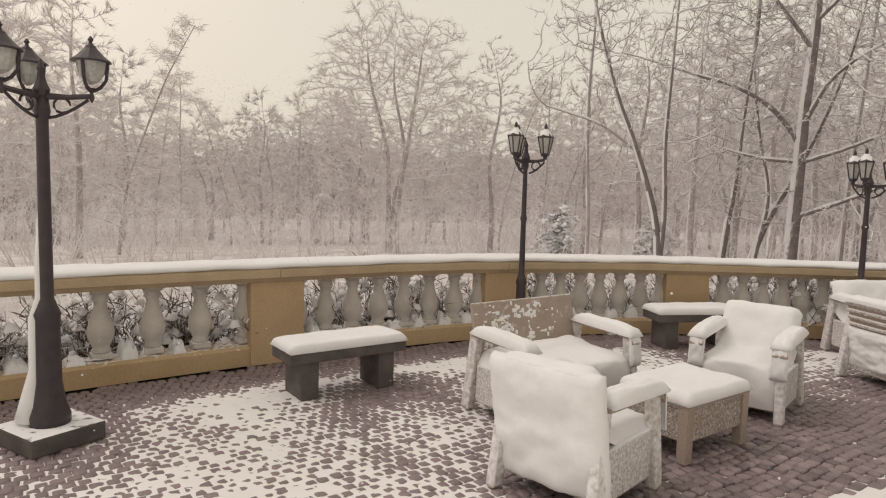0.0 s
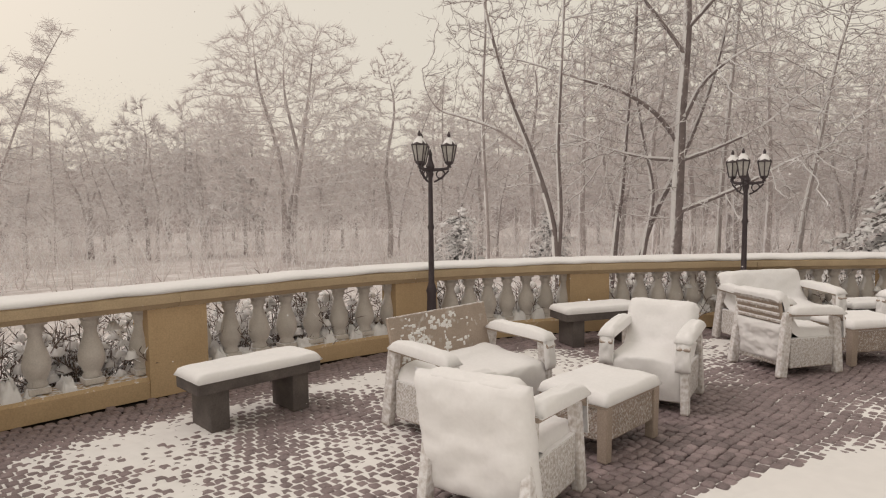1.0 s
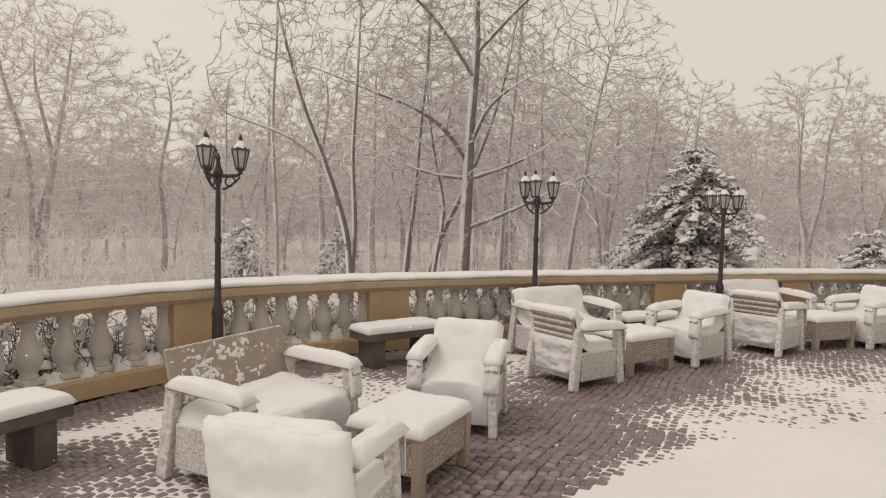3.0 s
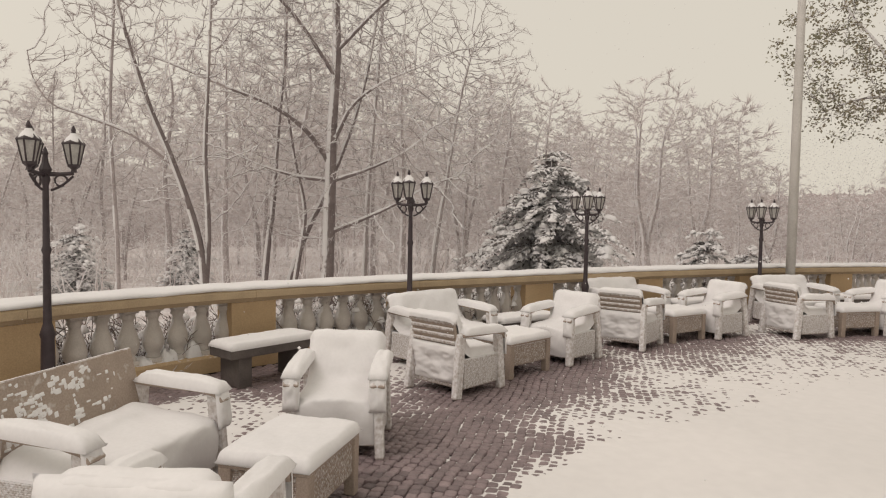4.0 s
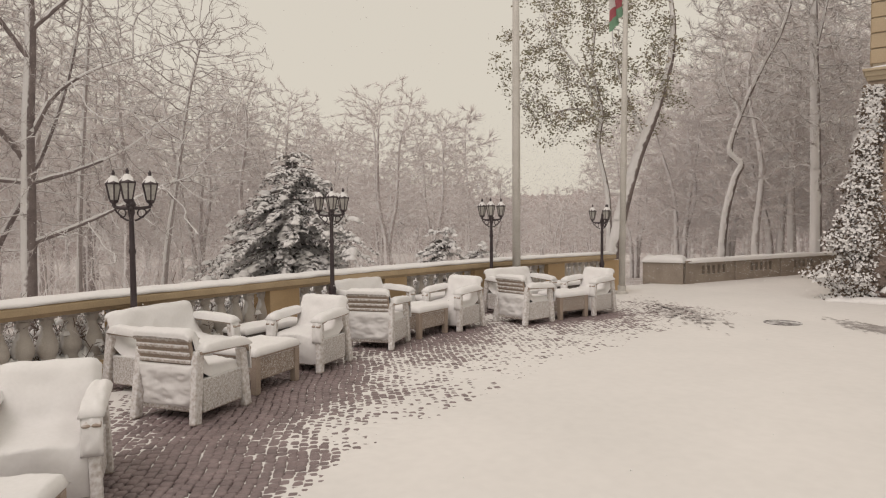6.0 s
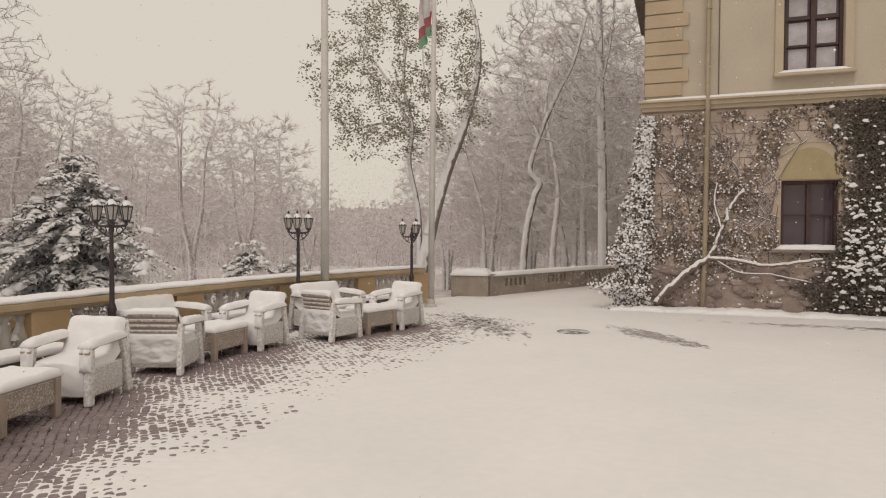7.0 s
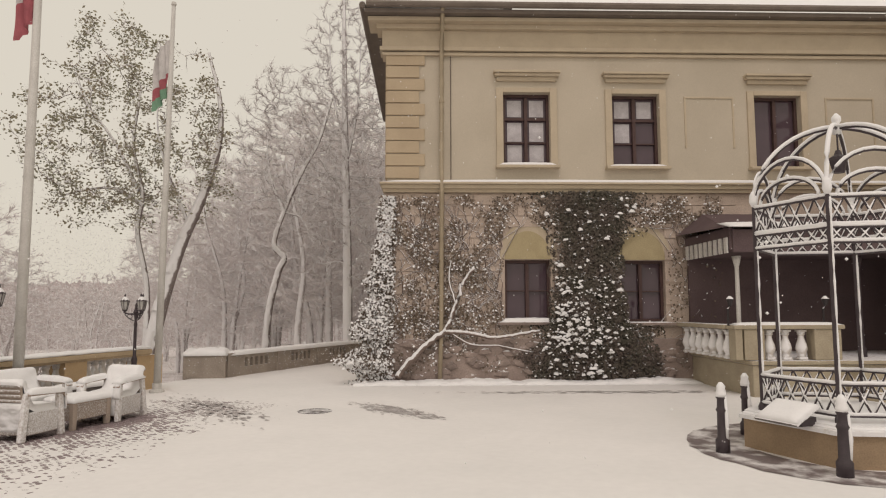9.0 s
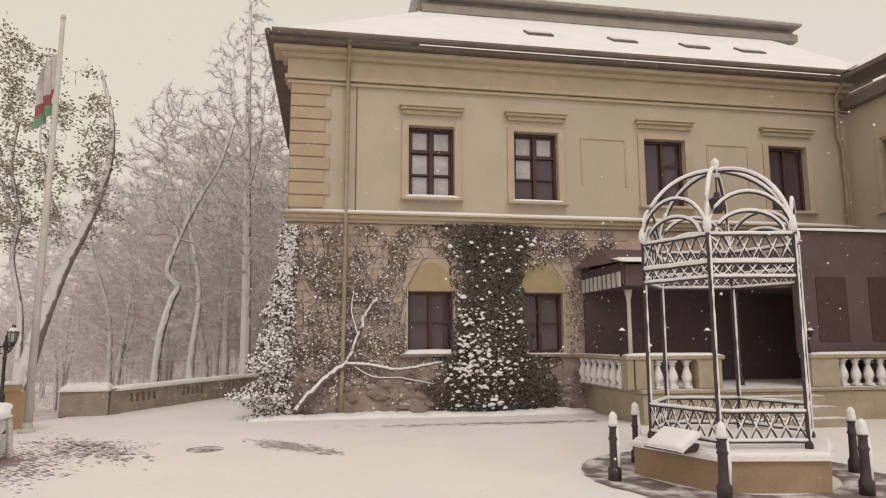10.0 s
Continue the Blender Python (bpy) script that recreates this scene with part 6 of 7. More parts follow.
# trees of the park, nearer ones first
beech = park_tree(31, 14.0, 5.3, 3, 4600, "broad bare park tree with a fine rimed crown, paled for haze", polar(126.8, 36.5), "park trees", low=2.0, tip=0.0105, fuzz=(26000, 0.6, 0.0105), step=0.3)
round_tree = park_tree(37, 11.6, 3.9, 3, 1800, "round-crowned frosted park tree, paled for haze", polar(65.5, 37), "park trees", low=3.0, tip=0.0105, fuzz=(14000, 0.42, 0.011), step=0.34)
ash = park_tree(35, 13.2, 2.3, 1, 1000, "slim rimed bare park tree, paled for haze", polar(118, 40), "park trees", low=3.0, tip=0.0095, fuzz=(8000, 0.42, 0.0105), step=0.34)
larch = bare_tree(33, 13.5, 0.1, LARCH, 2, "slender frosted larch in the park, paled for haze", polar(144.3, 46, size=0.9), FROST_HAZE_BARK, FROST_HAZE_TWIG, "park trees", fuzz=(2800, 0.5, 0.008, 0, -0.1))
far_ash = park_tree(41, 12.5, 2.7, 1, 360, "slim frosted tree at the edge of the woods, paled for haze", polar(131, 66), "woodland trees", low=2.0, tip=0.02, fuzz=(3600, 0.75, 0.022), step=0.6)
far_broad = park_tree(43, 11.5, 4.2, 3, 560, "frosted tree at the edge of the woods, paled for haze", polar(136, 70), "woodland trees", low=2.0, tip=0.02, fuzz=(5600, 0.75, 0.022), step=0.6)

for ob, az, dist, size in [(beech, 163.5, 24, 0.95), (ash, 152, 34, 1.0), (larch, 149, 38, 0.95), (larch, 146, 52, 0.95), (larch, 140.2, 50, 0.85), (ash, 137, 52, 0.8), (larch, 138.6, 56, 0.9), (ash, 133.5, 54, 0.85),
                           (larch, 117.2, 46, 0.9), (larch, 113.3, 42, 0.85), (larch, 112.1, 44, 0.9), (ash, 115, 54, 0.9), (larch, 108.5, 40, 0.85), (ash, 110, 44, 0.95), (ash, 105.5, 34, 0.95),
                           (ash, 101, 32, 1.0), (beech, 98, 42, 0.95), (ash, 95, 29, 1.0), (ash, 92, 33, 1.05), (beech, 89, 40, 0.95), (ash, 86.5, 30, 0.95),
                           (beech, 81, 42, 0.9), (round_tree, 74.6, 40, 1.05), (ash, 77.5, 38, 0.95), (ash, 72, 52, 0.95), (round_tree, 69.5, 50, 1.0), (round_tree, 61.5, 43, 0.95), (round_tree, 56.3, 46, 0.72), (ash, 58.5, 50, 0.75),
                           (beech, 44.5, 46, 0.8), (beech, 41, 38, 0.85), (beech, 37.5, 42, 1.0), (ash, 35.5, 31, 1.05), (beech, 34, 36, 1.05), (beech, 30, 40, 1.1), (ash, 32.8, 34, 1.15), (ash, 28.5, 31, 1.15), (beech, 26, 44, 1.15), (ash, 24, 36, 1.15),
                           (round_tree, 48, 70, 0.72), (round_tree, 52, 76, 0.75)]:
    planted(ob, polar(az, dist, ground_level(dist), random.uniform(0, 360), size * random.uniform(0.96, 1.04)))
rng = random.Random(77)
az = 14.0
while az < 172:
    low = 0.66 if 44 < az < 58 else 0.9 if 115 < az < 148 else 1.08
    dist = rng.uniform(56, 92)
    planted(rng.choice((far_ash, far_broad, far_ash)), polar(az, dist, ground_level(dist), rng.uniform(0, 360), low * rng.uniform(0.95, 1.3)))
    az += rng.uniform(1.1, 1.7)

# snow-laden fir and small evergreens


def conifer(seed, height, width, tiers, label, m, droop=0.42):
    """Drooping boughs of needle sprays round a stem, each bough carrying clots of snow."""
    rng = random.Random(seed)
    ob = thing("fir_tree", label, "tree", m)
    part("trunk", tube(bmesh.new(), [(0, 0, -0.5), (0.02, 0, height * 0.5), (0, 0.03, height * 0.98)], [0.03 * height ** 0.8, 0.02 * height ** 0.8, 0.01], 8), BARK, ob)
    verts, faces, loads = [], [], bmesh.new()
    for i in range(tiers):
        f = i / tiers
        tier_z = height * (0.02 + 0.96 * f)
        reach = width / 2 * (1 - f ** 2.6) ** 0.8 * rng.uniform(0.85, 1.08) + 0.12
        for k in range(max(8, int(18 * (1 - f)) + 7)):
            a = rng.uniform(0, 2 * math.pi)
            c, s = math.cos(a), math.sin(a)
            z = tier_z + height / tiers * rng.uniform(-1.2, 1.2)
            fall = droop * rng.uniform(0.4, 1.3)
            ln = reach * rng.uniform(0.5, 1.08) * (1 + 0.45 * noise.noise(Vector((c * 1.7, s * 1.7, z * 1.1))))
            n = max(3, int(ln / 0.1))
            at = lambda t: Vector((c * ln * t, s * ln * t, z - fall * ln * t * t + 0.35 * t * (1 - t)))
            for q in range(n):
                t = (q + 0.5) / n
                base = at(t)
                for side in (-1, 1, 0, rng.choice((-1, 1))):
                    l2 = (0.14 + 0.3 * (1 - t)) * rng.uniform(0.4, 1.1) * min(1.0, 0.5 + ln * 0.4)
                    d = Vector((c * 0.55 - s * side, s * 0.55 + c * side, -0.75 + rng.random() * 0.75)).normalized() * l2
                    w = Vector((-d.y, d.x, 0)).normalized() * 0.05 + Vector((0, 0, rng.uniform(-0.02, 0.03)))
                    k0 = len(verts)
                    lift = Vector((0, 0, 0.03))
                    verts += [base - w * 0.7, base + d * 0.5 - w + lift, base + d, base + d * 0.5 + w + lift, base + w * 0.7]
                    faces += [(k0, k0 + 1, k0 + 3, k0 + 4), (k0 + 1, k0 + 2, k0 + 3)]
            for q in range(3):
                t = rng.uniform(0.5, 1.0)
                size = rng.uniform(0.09, 0.26) * min(1.0, 0.45 + 0.3 * ln)
                snow_pad(loads, size * rng.uniform(1.0, 1.9), size, size * rng.uniform(0.3, 0.5), at(t) + Vector((rng.gauss(0, 0.06), rng.gauss(0, 0.06), 0.03)), (rng.gauss(0, 14), 20 * fall + rng.gauss(0, 12), math.degrees(a)), seed=k + i, n=4, round_=2, rough=0.9)
    mesh_object("needles", verts, faces, NEEDLE, ob, "drooping dark needles loaded with snow")
    part("snow_load", loads, SNOW, ob, "clots of snow on the boughs", smooth=True)["kind"] = "stuff"
    return ob


conifer(2, 5.2, 6.2, 22, "dark fir whose drooping boughs carry thick snow", pose(-19, 5.2, -1.4))
small = conifer(4, 2.9, 2.7, 9, "small evergreen bush heaped with snow", pose(-18.6, 9.9, -1.4))
planted(small, pose(-20.5, 12.5, -1.5, 0, 0, 80) @ Matrix.Scale(0.85, 4))
planted(small, polar(89, 17.5, -1.2, 30, 0.45))
planted(small, polar(112, 30, -2.0, 130, 1.1))
planted(small, polar(104, 34, -2.0, 200, 1.0))
planted(small, polar(77, 16.5, -1.3, 200, 0.6))

# frosted undergrowth below the trees, its colour paled for haze
bush_wood = Wood()
rng = random.Random(51)
for k in range(8):
    a, sp = rng.uniform(0, 6.3), rng.uniform(0.15, 0.8)
    bush_wood.grow(rng, Vector((rng.gauss(0, 0.3), rng.gauss(0, 0.3), -0.1)), Vector((math.cos(a) * sp, math.sin(a) * sp, 1)).normalized(), rng.uniform(1.4, 2.6), 0.02, 2, 4, [0, 0, (3, 7, 40, 0.4, 0.0), (2, 4, 45, 0.55, -0.03), (2, 0, 0, 0, 0)])
bush = thing("bush", "rimed bare undergrowth bush, paled for haze", "bush", polar(128, 31, -1.8), group="undergrowth of the park")
mesh_object("branchwork", bush_wood.v[1], bush_wood.f[1], RIME_HAZE, bush)["kind"] = "stuff"
az = 22.0
while az < 158:
    for dist in (rng.uniform(22, 30), rng.uniform(34, 44), rng.uniform(46, 56), rng.uniform(50, 60)):
        if not 44 < az < 52 and not (az < 44 and dist < 30):
            planted(bush, polar(az + rng.uniform(-1.6, 1.6), dist, ground_level(dist), rng.uniform(0, 360), rng.uniform(0.7, 1.2) * (0.6 + dist / 45)))
    az += rng.uniform(2.8, 4.6)

count = 26000
scatter = np.random.default_rng(9)
az_u = scatter.uniform(radians(16), radians(170), count)
rail_az, rail_dist = np.arctan2(-(CURVE_X + 0.3), CURVE_Y + 0.2), np.hypot(CURVE_X + 0.3, CURVE_Y + 0.2)
order = np.argsort(rail_az)
dist_u = np.interp(az_u, rail_az[order], rail_dist[order]) + 1.2 + 52 * scatter.random(count) ** 1.1
foot = np.stack([-0.3 - np.sin(az_u) * dist_u, -0.2 + np.cos(az_u) * dist_u], 1)
clump = 0.5 + 0.5 * np.sin(foot[:, 0] * 0.9 + 2 * np.sin(foot[:, 1] * 0.5)) * np.sin(foot[:, 1] * 0.8 + 2 * np.sin(foot[:, 0] * 0.35))
keep = (scatter.random(count) < 0.25 + 0.75 * clump) & ~((az_u < radians(50)) & (dist_u < 28))
foot, clump, dist_u = foot[keep], clump[keep], dist_u[keep]
tall = (0.2 + 0.9 * clump ** 2) * scatter.uniform(0.4, 1.2, len(foot)) * (0.3 + dist_u / 60)
base_z = np.interp(np.hypot(foot[:, 0] + 1, foot[:, 1] - 2), [14, 24, 40], [-0.8, -1.5, -2.15])
low = np.stack([foot[:, 0], foot[:, 1], base_z + scatter.uniform(0, 0.5, len(foot)) * tall], 1)
tip = low + np.stack([scatter.normal(0, 0.4, len(foot)) * tall, scatter.normal(0, 0.4, len(foot)) * tall, tall], 1)
tip[:, :2] += (tip[:, 2:3] - low[:, 2:3]) * 0.25 * scatter.normal(0, 1, (len(foot), 2))
wide = scatter.normal(0, 1, (len(foot), 3)) * (0.001 + 0.0003 * dist_u)[:, None]
sprig = np.stack([low - wide, low + wide, tip], 1).reshape(-1, 3)
tagged(mesh_object("undergrowth", sprig.tolist(), [(3 * q, 3 * q + 1, 3 * q + 2) for q in range(len(foot))], RIME_HAZE), "frosted dry grass and saplings under the trees, paled for haze", "undergrowth", kind="stuff")

for spot in ((127, 24, 1.5), (125.5, 26, 1.3), (150, 27, 1.1), (146, 30, 1.4), (139, 28, 1.2), (134, 33, 1.4), (116, 26, 1.1)):
    planted(bush, polar(spot[0], spot[1], -1.9, 70 * spot[1], spot[2]))

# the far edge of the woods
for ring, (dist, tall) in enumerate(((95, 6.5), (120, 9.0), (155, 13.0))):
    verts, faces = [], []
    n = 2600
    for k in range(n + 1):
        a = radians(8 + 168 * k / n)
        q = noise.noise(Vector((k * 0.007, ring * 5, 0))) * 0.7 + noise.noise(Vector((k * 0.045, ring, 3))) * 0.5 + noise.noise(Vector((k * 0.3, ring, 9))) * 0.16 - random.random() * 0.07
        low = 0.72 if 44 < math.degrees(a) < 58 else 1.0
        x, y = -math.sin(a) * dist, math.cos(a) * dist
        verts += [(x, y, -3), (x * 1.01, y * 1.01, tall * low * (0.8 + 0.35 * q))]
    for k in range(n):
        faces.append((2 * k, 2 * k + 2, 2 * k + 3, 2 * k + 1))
    tagged(mesh_object("backdrop", verts, faces, DISTANCE), "distant frosted woods with haze put into their pale colour", "woods", kind="structure")

# ---- frosted shrubs just outside the balustrade ----


def shrub(seed, m):
    rng = random.Random(seed)
    ob = thing("shrub", "bare rose shrub with lumps of snow on its stalks", "shrub", m, group="shrubs behind the balustrade")
    wood, blobs = Wood(), bmesh.new()
    for k in range(20):
        a, sp = rng.uniform(0, 6.3), rng.uniform(0.05, 0.3)
        d = Vector((math.cos(a) * sp, math.sin(a) * sp, 1)).normalized()
        wood.grow(rng, Vector((rng.gauss(0, 0.05), rng.gauss(0, 0.05), 0)), d, rng.uniform(1.0, 1.5), 0.008, 2, 4, [0, 0, (3, 5, 35, 0.4, 0.0), (2, 3, 40, 0.5, 0), (1, 0, 0, 0, 0)])
    wood.fuzz(rng, 450, 0.17, 0.004, low=0.6)
    mesh_object("stalk", wood.v[1], wood.f[1], SHRUB, ob)["kind"] = "stuff"
    for k in range(70):
        p = rng.choice(wood.v[1])
        if p.z > 0.7:
            snow_pad(blobs, rng.uniform(0.06, 0.16), rng.uniform(0.05, 0.13), rng.uniform(0.03, 0.08), p, (0, 0, rng.uniform(0, 180)), seed=k, n=4, round_=2, rough=0.5)
    part("snow_load", blobs, SNOW, ob, smooth=True)["kind"] = "stuff"
    return ob


shrubs = [shrub(1, pose(*along(4.4, 0.75)[:2], -0.72)), shrub(2, pose(*along(6.3, 0.8)[:2], -0.72)), shrub(3, pose(*along(7.2, 0.7)[:2], -0.72))]
s = 5.0
while s < 26.8:
    ob = random.choice(shrubs)
    planted(ob, pose(*along(s, random.uniform(0.62, 0.85))[:2], -0.72, 0, 0, random.uniform(0, 360)) @ Matrix.Scale(random.uniform(0.8, 1.02), 4))
    s += random.uniform(0.24, 0.4)

# ---- creeper on the house ----
creeper = thing("climbing_creeper", "bare and evergreen creeper climbing the manor wall, flecked with snow", "creeper", HOUSE)
rng = random.Random(6)


def leaf_quads(count, place, size, flat=0.6):
    verts, faces = [], []
    while len(faces) < count:
        p = place()
        if p is None:
            continue
        up = Vector((rng.gauss(0, 0.5), -1, rng.gauss(0.35, 0.5))).normalized()
        a = up.cross(Vector((rng.gauss(0, 1), 0.2, rng.gauss(0, 1)))).normalized() * rng.uniform(0.6, 1.2) * size
        b = up.cross(a).normalized() * size * rng.uniform(0.5, 0.9)
        k = len(verts)
        verts += [p - a, p + b, p + a, p - b]
        faces.append((k, k + 1, k + 2, k + 3))
    return verts, faces


def clear_of_windows(x, z):
    return not any(a - 0.05 < x < b + 0.05 and c - 0.1 < z < d + 0.78 for a, b, c, d in LOWER)


def thin_place():
    x, z = rng.uniform(-1.4, 7.2), rng.uniform(0.25, 4.62)
    dense = 0.85 if x < 1.0 else 0.55 if x < 1.7 else 0.2 + 0.6 * (z > 3.9)
    n = noise.noise(Vector((x * 1.6, 0, z * 1.6)))
    if rng.random() > dense * (0.6 + 2.0 * n) or not clear_of_windows(x, z):
        return None
    return Vector((x, -0.13 - abs(rng.gauss(0, 0.05)), z))


def bush_place():
    z = rng.uniform(0.1, 4.72) if rng.random() < 0.7 else rng.uniform(0.1, 2.4)
    half = float(np.interp(z, [0, 0.6, 1.5, 2.4, 3.2, 4.2, 4.7], [1.75, 1.75, 1.2, 0.85, 0.8, 1.1, 1.45]))
    side = max(-1.25, min(1.25, rng.gauss(0, 0.55)))
    half *= 1 + 0.4 * noise.noise(Vector((z * 2.3, 7 if side > 0 else 2, 0)))
    x = 3.85 + half * side + 0.25 * noise.noise(Vector((z * 2, 1, 0)))
    deep = float(np.interp(z, [0, 1, 2, 3, 4.7], [0.35, 0.6, 0.5, 0.28, 0.22]))
    if any(a + 0.12 < x < b - 0.1 and c - 0.05 < z < d + 0.6 for a, b, c, d in LOWER):
        return None
    q = 1 - ((x - 3.85) / (half + 0.05)) ** 2
    return Vector((x, -0.1 - deep * max(q, 0) ** 0.5 * rng.uniform(0.55, 1.0), z))


def corner_place():
    z = rng.uniform(0.0, 4.6) ** 1.0
    r = float(np.interp(z, [0, 1.2, 2.4, 3.6, 4.7], [1.0, 0.75, 0.42, 0.18, 0.05])) * (1 + 0.6 * noise.noise(Vector((z * 2.6, 4, 1))))
    return Vector((-1.35 - r * rng.random() + 0.35 * rng.random(), -0.1 - r * 0.6 * rng.random(), z))


verts, faces = leaf_quads(6200, thin_place, 0.036)
mesh_object("withered_leaves", verts, faces, IVY_RED, creeper, "withered brown leaves flecked with snow")["kind"] = "stuff"
verts, faces = leaf_quads(19000, bush_place, 0.038)
mesh_object("evergreen_leaves", verts, faces, IVY, creeper, "dense dark evergreen leaves")["kind"] = "stuff"
verts, faces = leaf_quads(8000, corner_place, 0.036)
mesh_object("corner_growth", verts, faces, IVY_SNOWY, creeper, "snow-clotted growth at the house corner")["kind"] = "stuff"
verts, faces = leaf_quads(800, thin_place, 0.034)
more_v, more_f = leaf_quads(1500, corner_place, 0.044)
faces += [tuple(len(verts) + q for q in f) for f in more_f]
verts = [v + Vector((0, -0.035, 0.01)) for v in verts + more_v]
mesh_object("leaf_snow", verts, faces, SNOW, creeper, "flecks of snow on the creeper's leaves")["kind"] = "stuff"
blobs = bmesh.new()
for k in range(620):
    if k < 500:
        x, z = rng.gauss(3.35, 0.5), rng.gauss(1.35, 0.65)
        if k > 430:
            x, z = rng.uniform(2.6, 5.2), rng.uniform(2.4, 4.7)
        if not 0.15 < z < 4.7 or any(a - 0.05 < x < b + 0.05 and c - 0.15 < z < d + 0.7 for a, b, c, d in LOWER):
            continue
        deep = float(np.interp(z, [0, 1, 2, 3, 4.7], [0.35, 0.6, 0.5, 0.28, 0.22]))
        p = Vector((x, -0.14 - deep * rng.uniform(0.75, 1.0) * max(1 - ((x - 3.85) / 1.7) ** 2, 0.1) ** 0.5, z))
    else:
        p = corner_place()
    size = 0.022 + 0.075 * rng.random() ** 2
    snow_pad(blobs, size * rng.uniform(0.8, 2.2), size * rng.uniform(0.6, 1.1), size * 0.45, p, (rng.uniform(15, 45), rng.uniform(-30, 30), rng.uniform(-30, 30)), seed=k, n=5, round_=2, rough=1.1)
part("snow_clumps", blobs, SNOW, creeper, "clumps of snow caught in the leaves", smooth=True)
for n, (r0, line) in enumerate([(0.08, [(-0.95, -0.45, 0.2), (-0.6, -0.42, 0.6), (-0.1, -0.36, 1.05), (0.2, -0.32, 1.3), (0.42, -0.28, 1.8), (0.62, -0.22, 2.4), (0.9, -0.2, 2.8)]),
                                (0.05, [(0.15, -0.34, 1.25), (0.7, -0.32, 1.22), (1.4, -0.3, 1.1), (2.1, -0.3, 1.2), (2.5, -0.34, 1.25)]),
                                (0.026, [(0.2, -0.34, 1.3), (0.8, -0.3, 0.95), (1.5, -0.3, 0.9), (2.3, -0.34, 0.75)]),
                                (0.03, [(0.45, -0.26, 1.9), (0.3, -0.22, 2.5), (0.35, -0.2, 3.0)])]):
    pts = [p + 0.5 * r0 * noise.noise_vector(p * 4) + 0.4 * r0 * noise.noise_vector(p * 11) for p in spline(line, 7)]
    vine = part("stem", tube(bmesh.new(), pts, [r0 * (1 - 0.6 * i / len(pts)) for i in range(len(pts))], 7), SHRUB, creeper, "stout woody creeper stem", smooth=True)
    part("stem_snow", tube(bmesh.new(), [p + Vector((0, -0.01, r0 * 0.6)) for p in pts], [r0 * 0.75 * (1 - 0.6 * i / len(pts)) for i in range(len(pts))], 6), SNOW, vine, smooth=True)
wood = Wood()
for k in range(330):
    x, z = (rng.uniform(-1.3, 1.9) if k < 230 else rng.uniform(1.5, 7.0)), rng.uniform(0.1, 3.9)
    pts = [Vector((x, -0.12, z))]
    for _ in range(9):
        pts.append(pts[-1] + Vector((rng.gauss(0, 0.12), rng.gauss(0, 0.01), rng.gauss(0.11, 0.09))))
    pts = [p for p in pts if p.z < 4.65 and clear_of_windows(p.x, p.z)]
    if len(pts) > 2:
        wood.limb(pts, [0.012 - 0.008 * i / len(pts) for i in range(len(pts))], 4, 1)
mesh_object("tendril", wood.v[1], wood.f[1], SHRUB, creeper, "thin bare tendrils")["kind"] = "stuff"
snow_bank = bmesh.new()
for x in np.arange(-1.6, 6.0, 0.5):
    snow_pad(snow_bank, 0.9, 0.7, rng.uniform(0.06, 0.14), (x, -0.5, 0.02), (0, 0, rng.uniform(-10, 10)), seed=x, n=8, round_=3, rough=0.4)
part("foot_snow", snow_bank, SNOW, creeper, "drift of snow along the wall's foot", smooth=True)["kind"] = "stuff"

# ---- falling snow and distance haze ----
rng = random.Random(15)
verts, faces = [], []
for k in range(2600):
    a, dist = rng.uniform(-0.4, 2.9), 2.5 + 14 * rng.random() ** 0.7
    c = Vector((-0.3 - math.sin(a) * dist, -0.2 + math.cos(a) * dist, rng.uniform(0.1, 7.5)))
    r = rng.uniform(0.004, 0.009)
    k0 = len(verts)
    verts += [c + Vector(q) * r for q in ((1, 0, 0), (-1, 0, 0), (0, 1, 0), (0, -1, 0), (0, 0, 1), (0, 0, -1))]
    faces += [(k0 + a, k0 + b, k0 + d) for a in (0, 1) for b in (2, 3) for d in (4, 5)]
# Far flakes grow with distance: a veil of white specks added as haze.
far = np.random.default_rng(3)
count = 300000
az_f, dist_f = far.uniform(0.12, 2.95, count), far.uniform(16, 52, count)
centre = np.stack([-0.3 - np.sin(az_f) * dist_f, -0.2 + np.cos(az_f) * dist_f, 1.8 + dist_f * far.triangular(-0.1, -0.05, 0.17, count)], 1)
local = (centre - np.array(HOUSE.translation)) @ np.array(HOUSE.to_3x3())
centre = centre[~((local[:, 0] > -2.2) & (local[:, 1] > -3.4))]
flake = far.normal(0, 1, (len(centre), 3, 3))
flake /= np.linalg.norm(flake, axis=2, keepdims=True)
dist_f = np.linalg.norm(centre[:, :2], axis=1)[:, None, None]
flake_v = (centre[:, None, :] + flake * dist_f * 0.00092).reshape(-1, 3)
k0 = len(verts)
verts = [tuple(v) for v in verts] + flake_v.tolist()
faces += [(k0 + 3 * q, k0 + 3 * q + 1, k0 + 3 * q + 2) for q in range(len(centre))]
tagged(mesh_object("falling_snow_haze", verts, faces, SNOW), "scattered snowflakes in the air, the far ones oversized as a haze veil", "snow", kind="stuff")

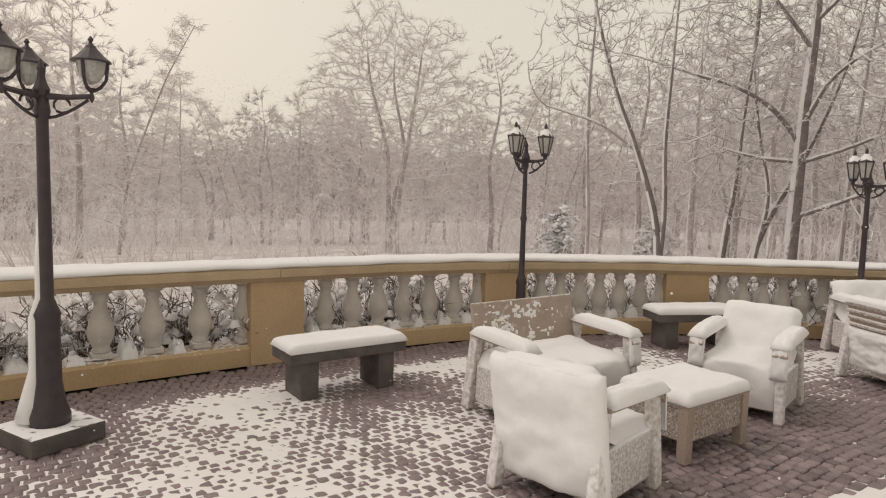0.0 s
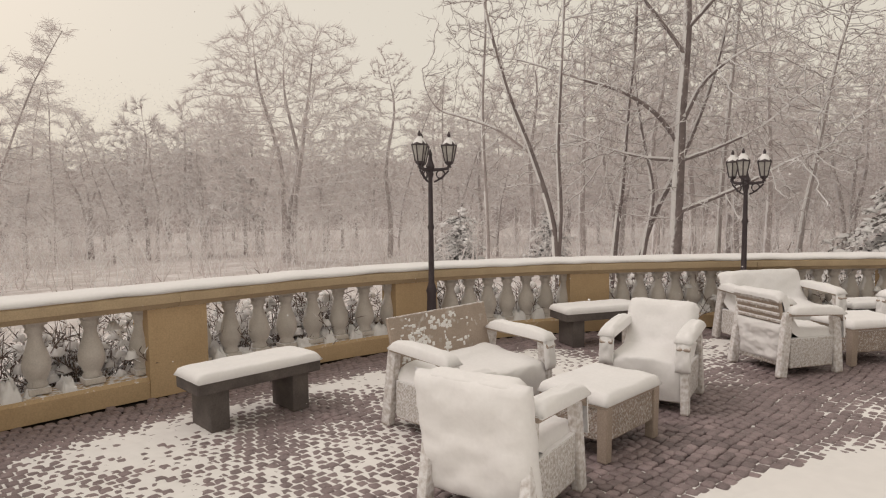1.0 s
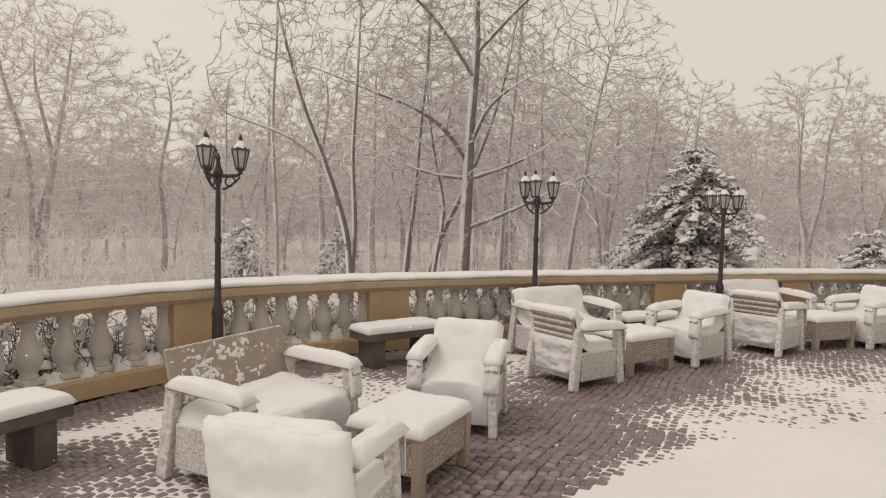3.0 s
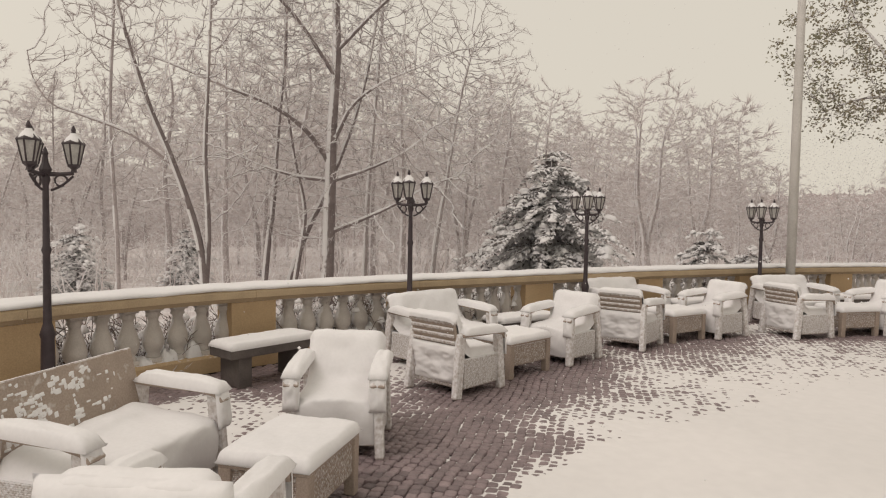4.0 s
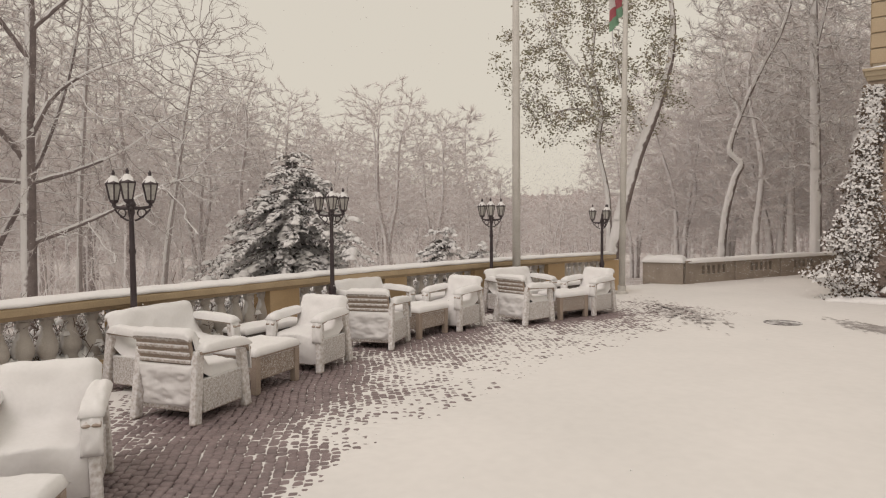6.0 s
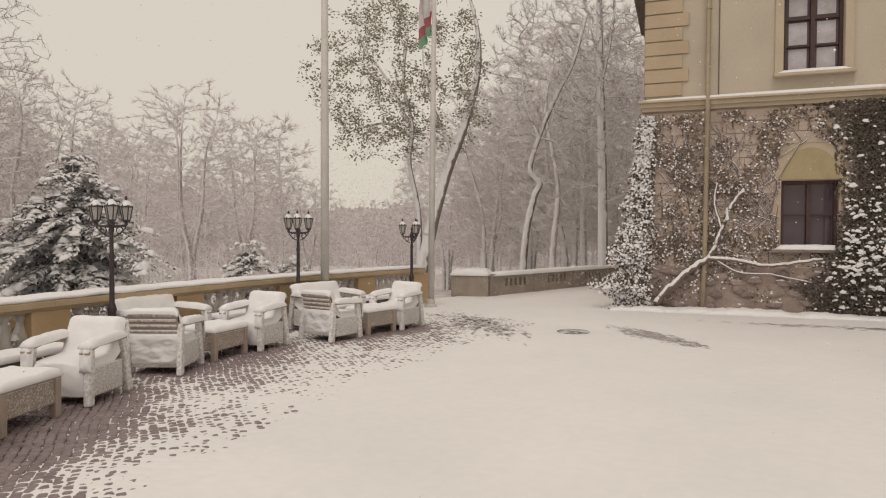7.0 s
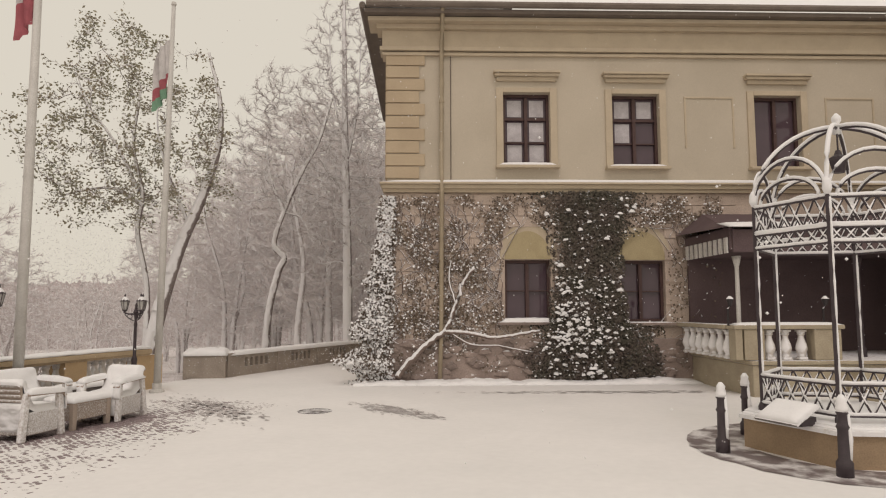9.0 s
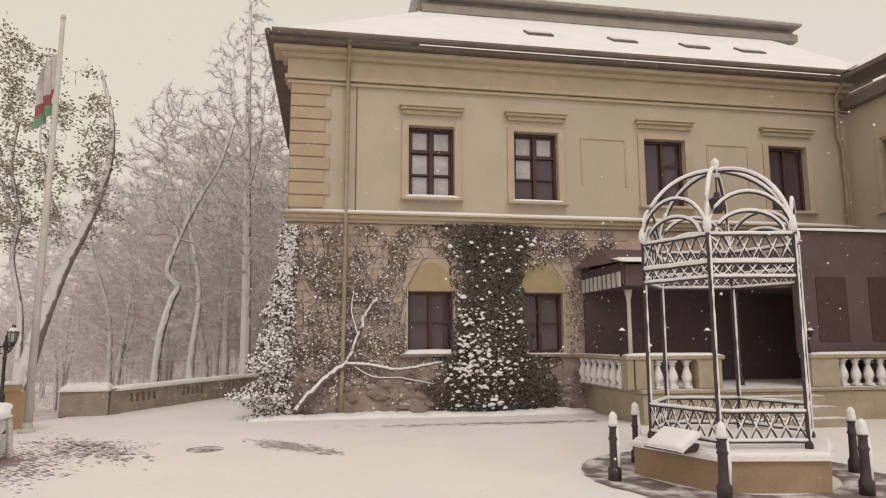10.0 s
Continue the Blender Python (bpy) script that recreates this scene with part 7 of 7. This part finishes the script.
# ---- setts of the terrace ----
sett_meshes = []
for k in range(8):
    bm = bmesh.new()
    rings = []
    corner_cut = random.uniform(0.22, 0.4)
    shape = []
    for a in range(8):
        q = math.pi / 8 + a * math.pi / 4
        r = 0.0425 * random.uniform(0.93, 1.05)
        shape.append((r * math.copysign(abs(math.cos(q)) ** corner_cut, math.cos(q)), r * math.copysign(abs(math.sin(q)) ** corner_cut, math.sin(q)) * random.uniform(0.9, 1.05)))
    for scale, z in ((1.0, -0.06), (1.0, -0.011), (0.9, -0.003), (0.6, 0.003), (0.25, 0.0055)):
        rings.append([bm.verts.new((x * scale, y * scale, z + random.uniform(-0.0015, 0.0015))) for x, y in shape])
    for r0, r1 in zip(rings, rings[1:]):
        for a in range(8):
            bm.faces.new((r0[a], r0[(a + 1) % 8], r1[(a + 1) % 8], r1[a]))
    bm.faces.new(rings[-1])
    bmesh.ops.recalc_face_normals(bm, faces=bm.faces)
    me = bpy.data.meshes.new("sett")
    bm.to_mesh(me)
    bm.free()
    me.materials.append(SETT)
    me.polygons.foreach_set("use_smooth", [True] * len(me.polygons))
    sett_meshes.append(me)
paving = thing("paving", "small wet granite setts laid in rows, half under snow", "paving", kind="structure")
PITCH, ROW = 0.09, 0.083
grid = Matrix.Rotation(radians(157), 2)
rail_xy = np.stack([CURVE_X, CURVE_Y], 1)[::4]
arc_low = ARC[::4]
singles, rest_v, rest_f = 0, [], []
base_shapes = [([v.co.copy() for v in me.vertices], [tuple(p.vertices) for p in me.polygons]) for me in sett_meshes]
rng = random.Random(8)
spots = []
for j in range(-205, 205):
    for i in range(-195, 195):
        q = grid @ Vector((i * PITCH + (0.5 * PITCH if j % 2 else 0) + rng.gauss(0, 0.005), j * ROW + rng.gauss(0, 0.005) + 0.02 * math.sin(i * 0.35)))
        x, y = q.x - 5.5, q.y + 1.0
        d2 = (rail_xy[:, 0] - x) ** 2 + (rail_xy[:, 1] - y) ** 2
        n = int(d2.argmin())
        w = math.sqrt(d2[n])
        if w > 4.45 or not 3.5 < arc_low[n] < 26.75:
            continue
        tx, ty = rail_xy[min(n + 1, len(rail_xy) - 1)] - rail_xy[max(n - 1, 0)]
        if (x - rail_xy[n][0]) * ty - (y - rail_xy[n][1]) * tx < 0.03 * math.hypot(tx, ty):
            continue
        if x > 0.5 or snow_level(x, y, w) > 0.024:
            continue
        spots.append((x, y, math.hypot(x + 3.7, y - 0.0)))
spots.sort(key=lambda q: q[2])
for n, (x, y, _) in enumerate(spots):
    kind, z, turn = rng.randrange(8), rng.gauss(0, 0.003), 157 + rng.choice((0, 90, 180, 270)) + rng.gauss(0, 3.5)
    if n < 300:
        ob = new("sett", sett_meshes[kind])
        ob.parent = paving
        ob.matrix_world = pose(x, y, z, rng.gauss(0, 3), rng.gauss(0, 3), turn)
    else:
        m = pose(x, y, z, rng.gauss(0, 3), rng.gauss(0, 3), turn)
        k0 = len(rest_v)
        rest_v += [m @ v for v in base_shapes[kind][0]]
        rest_f += [tuple(k0 + a for a in f) for f in base_shapes[kind][1]]
tagged(mesh_object("setts", rest_v, rest_f, SETT, paving, smooth=True), kind="stuff")
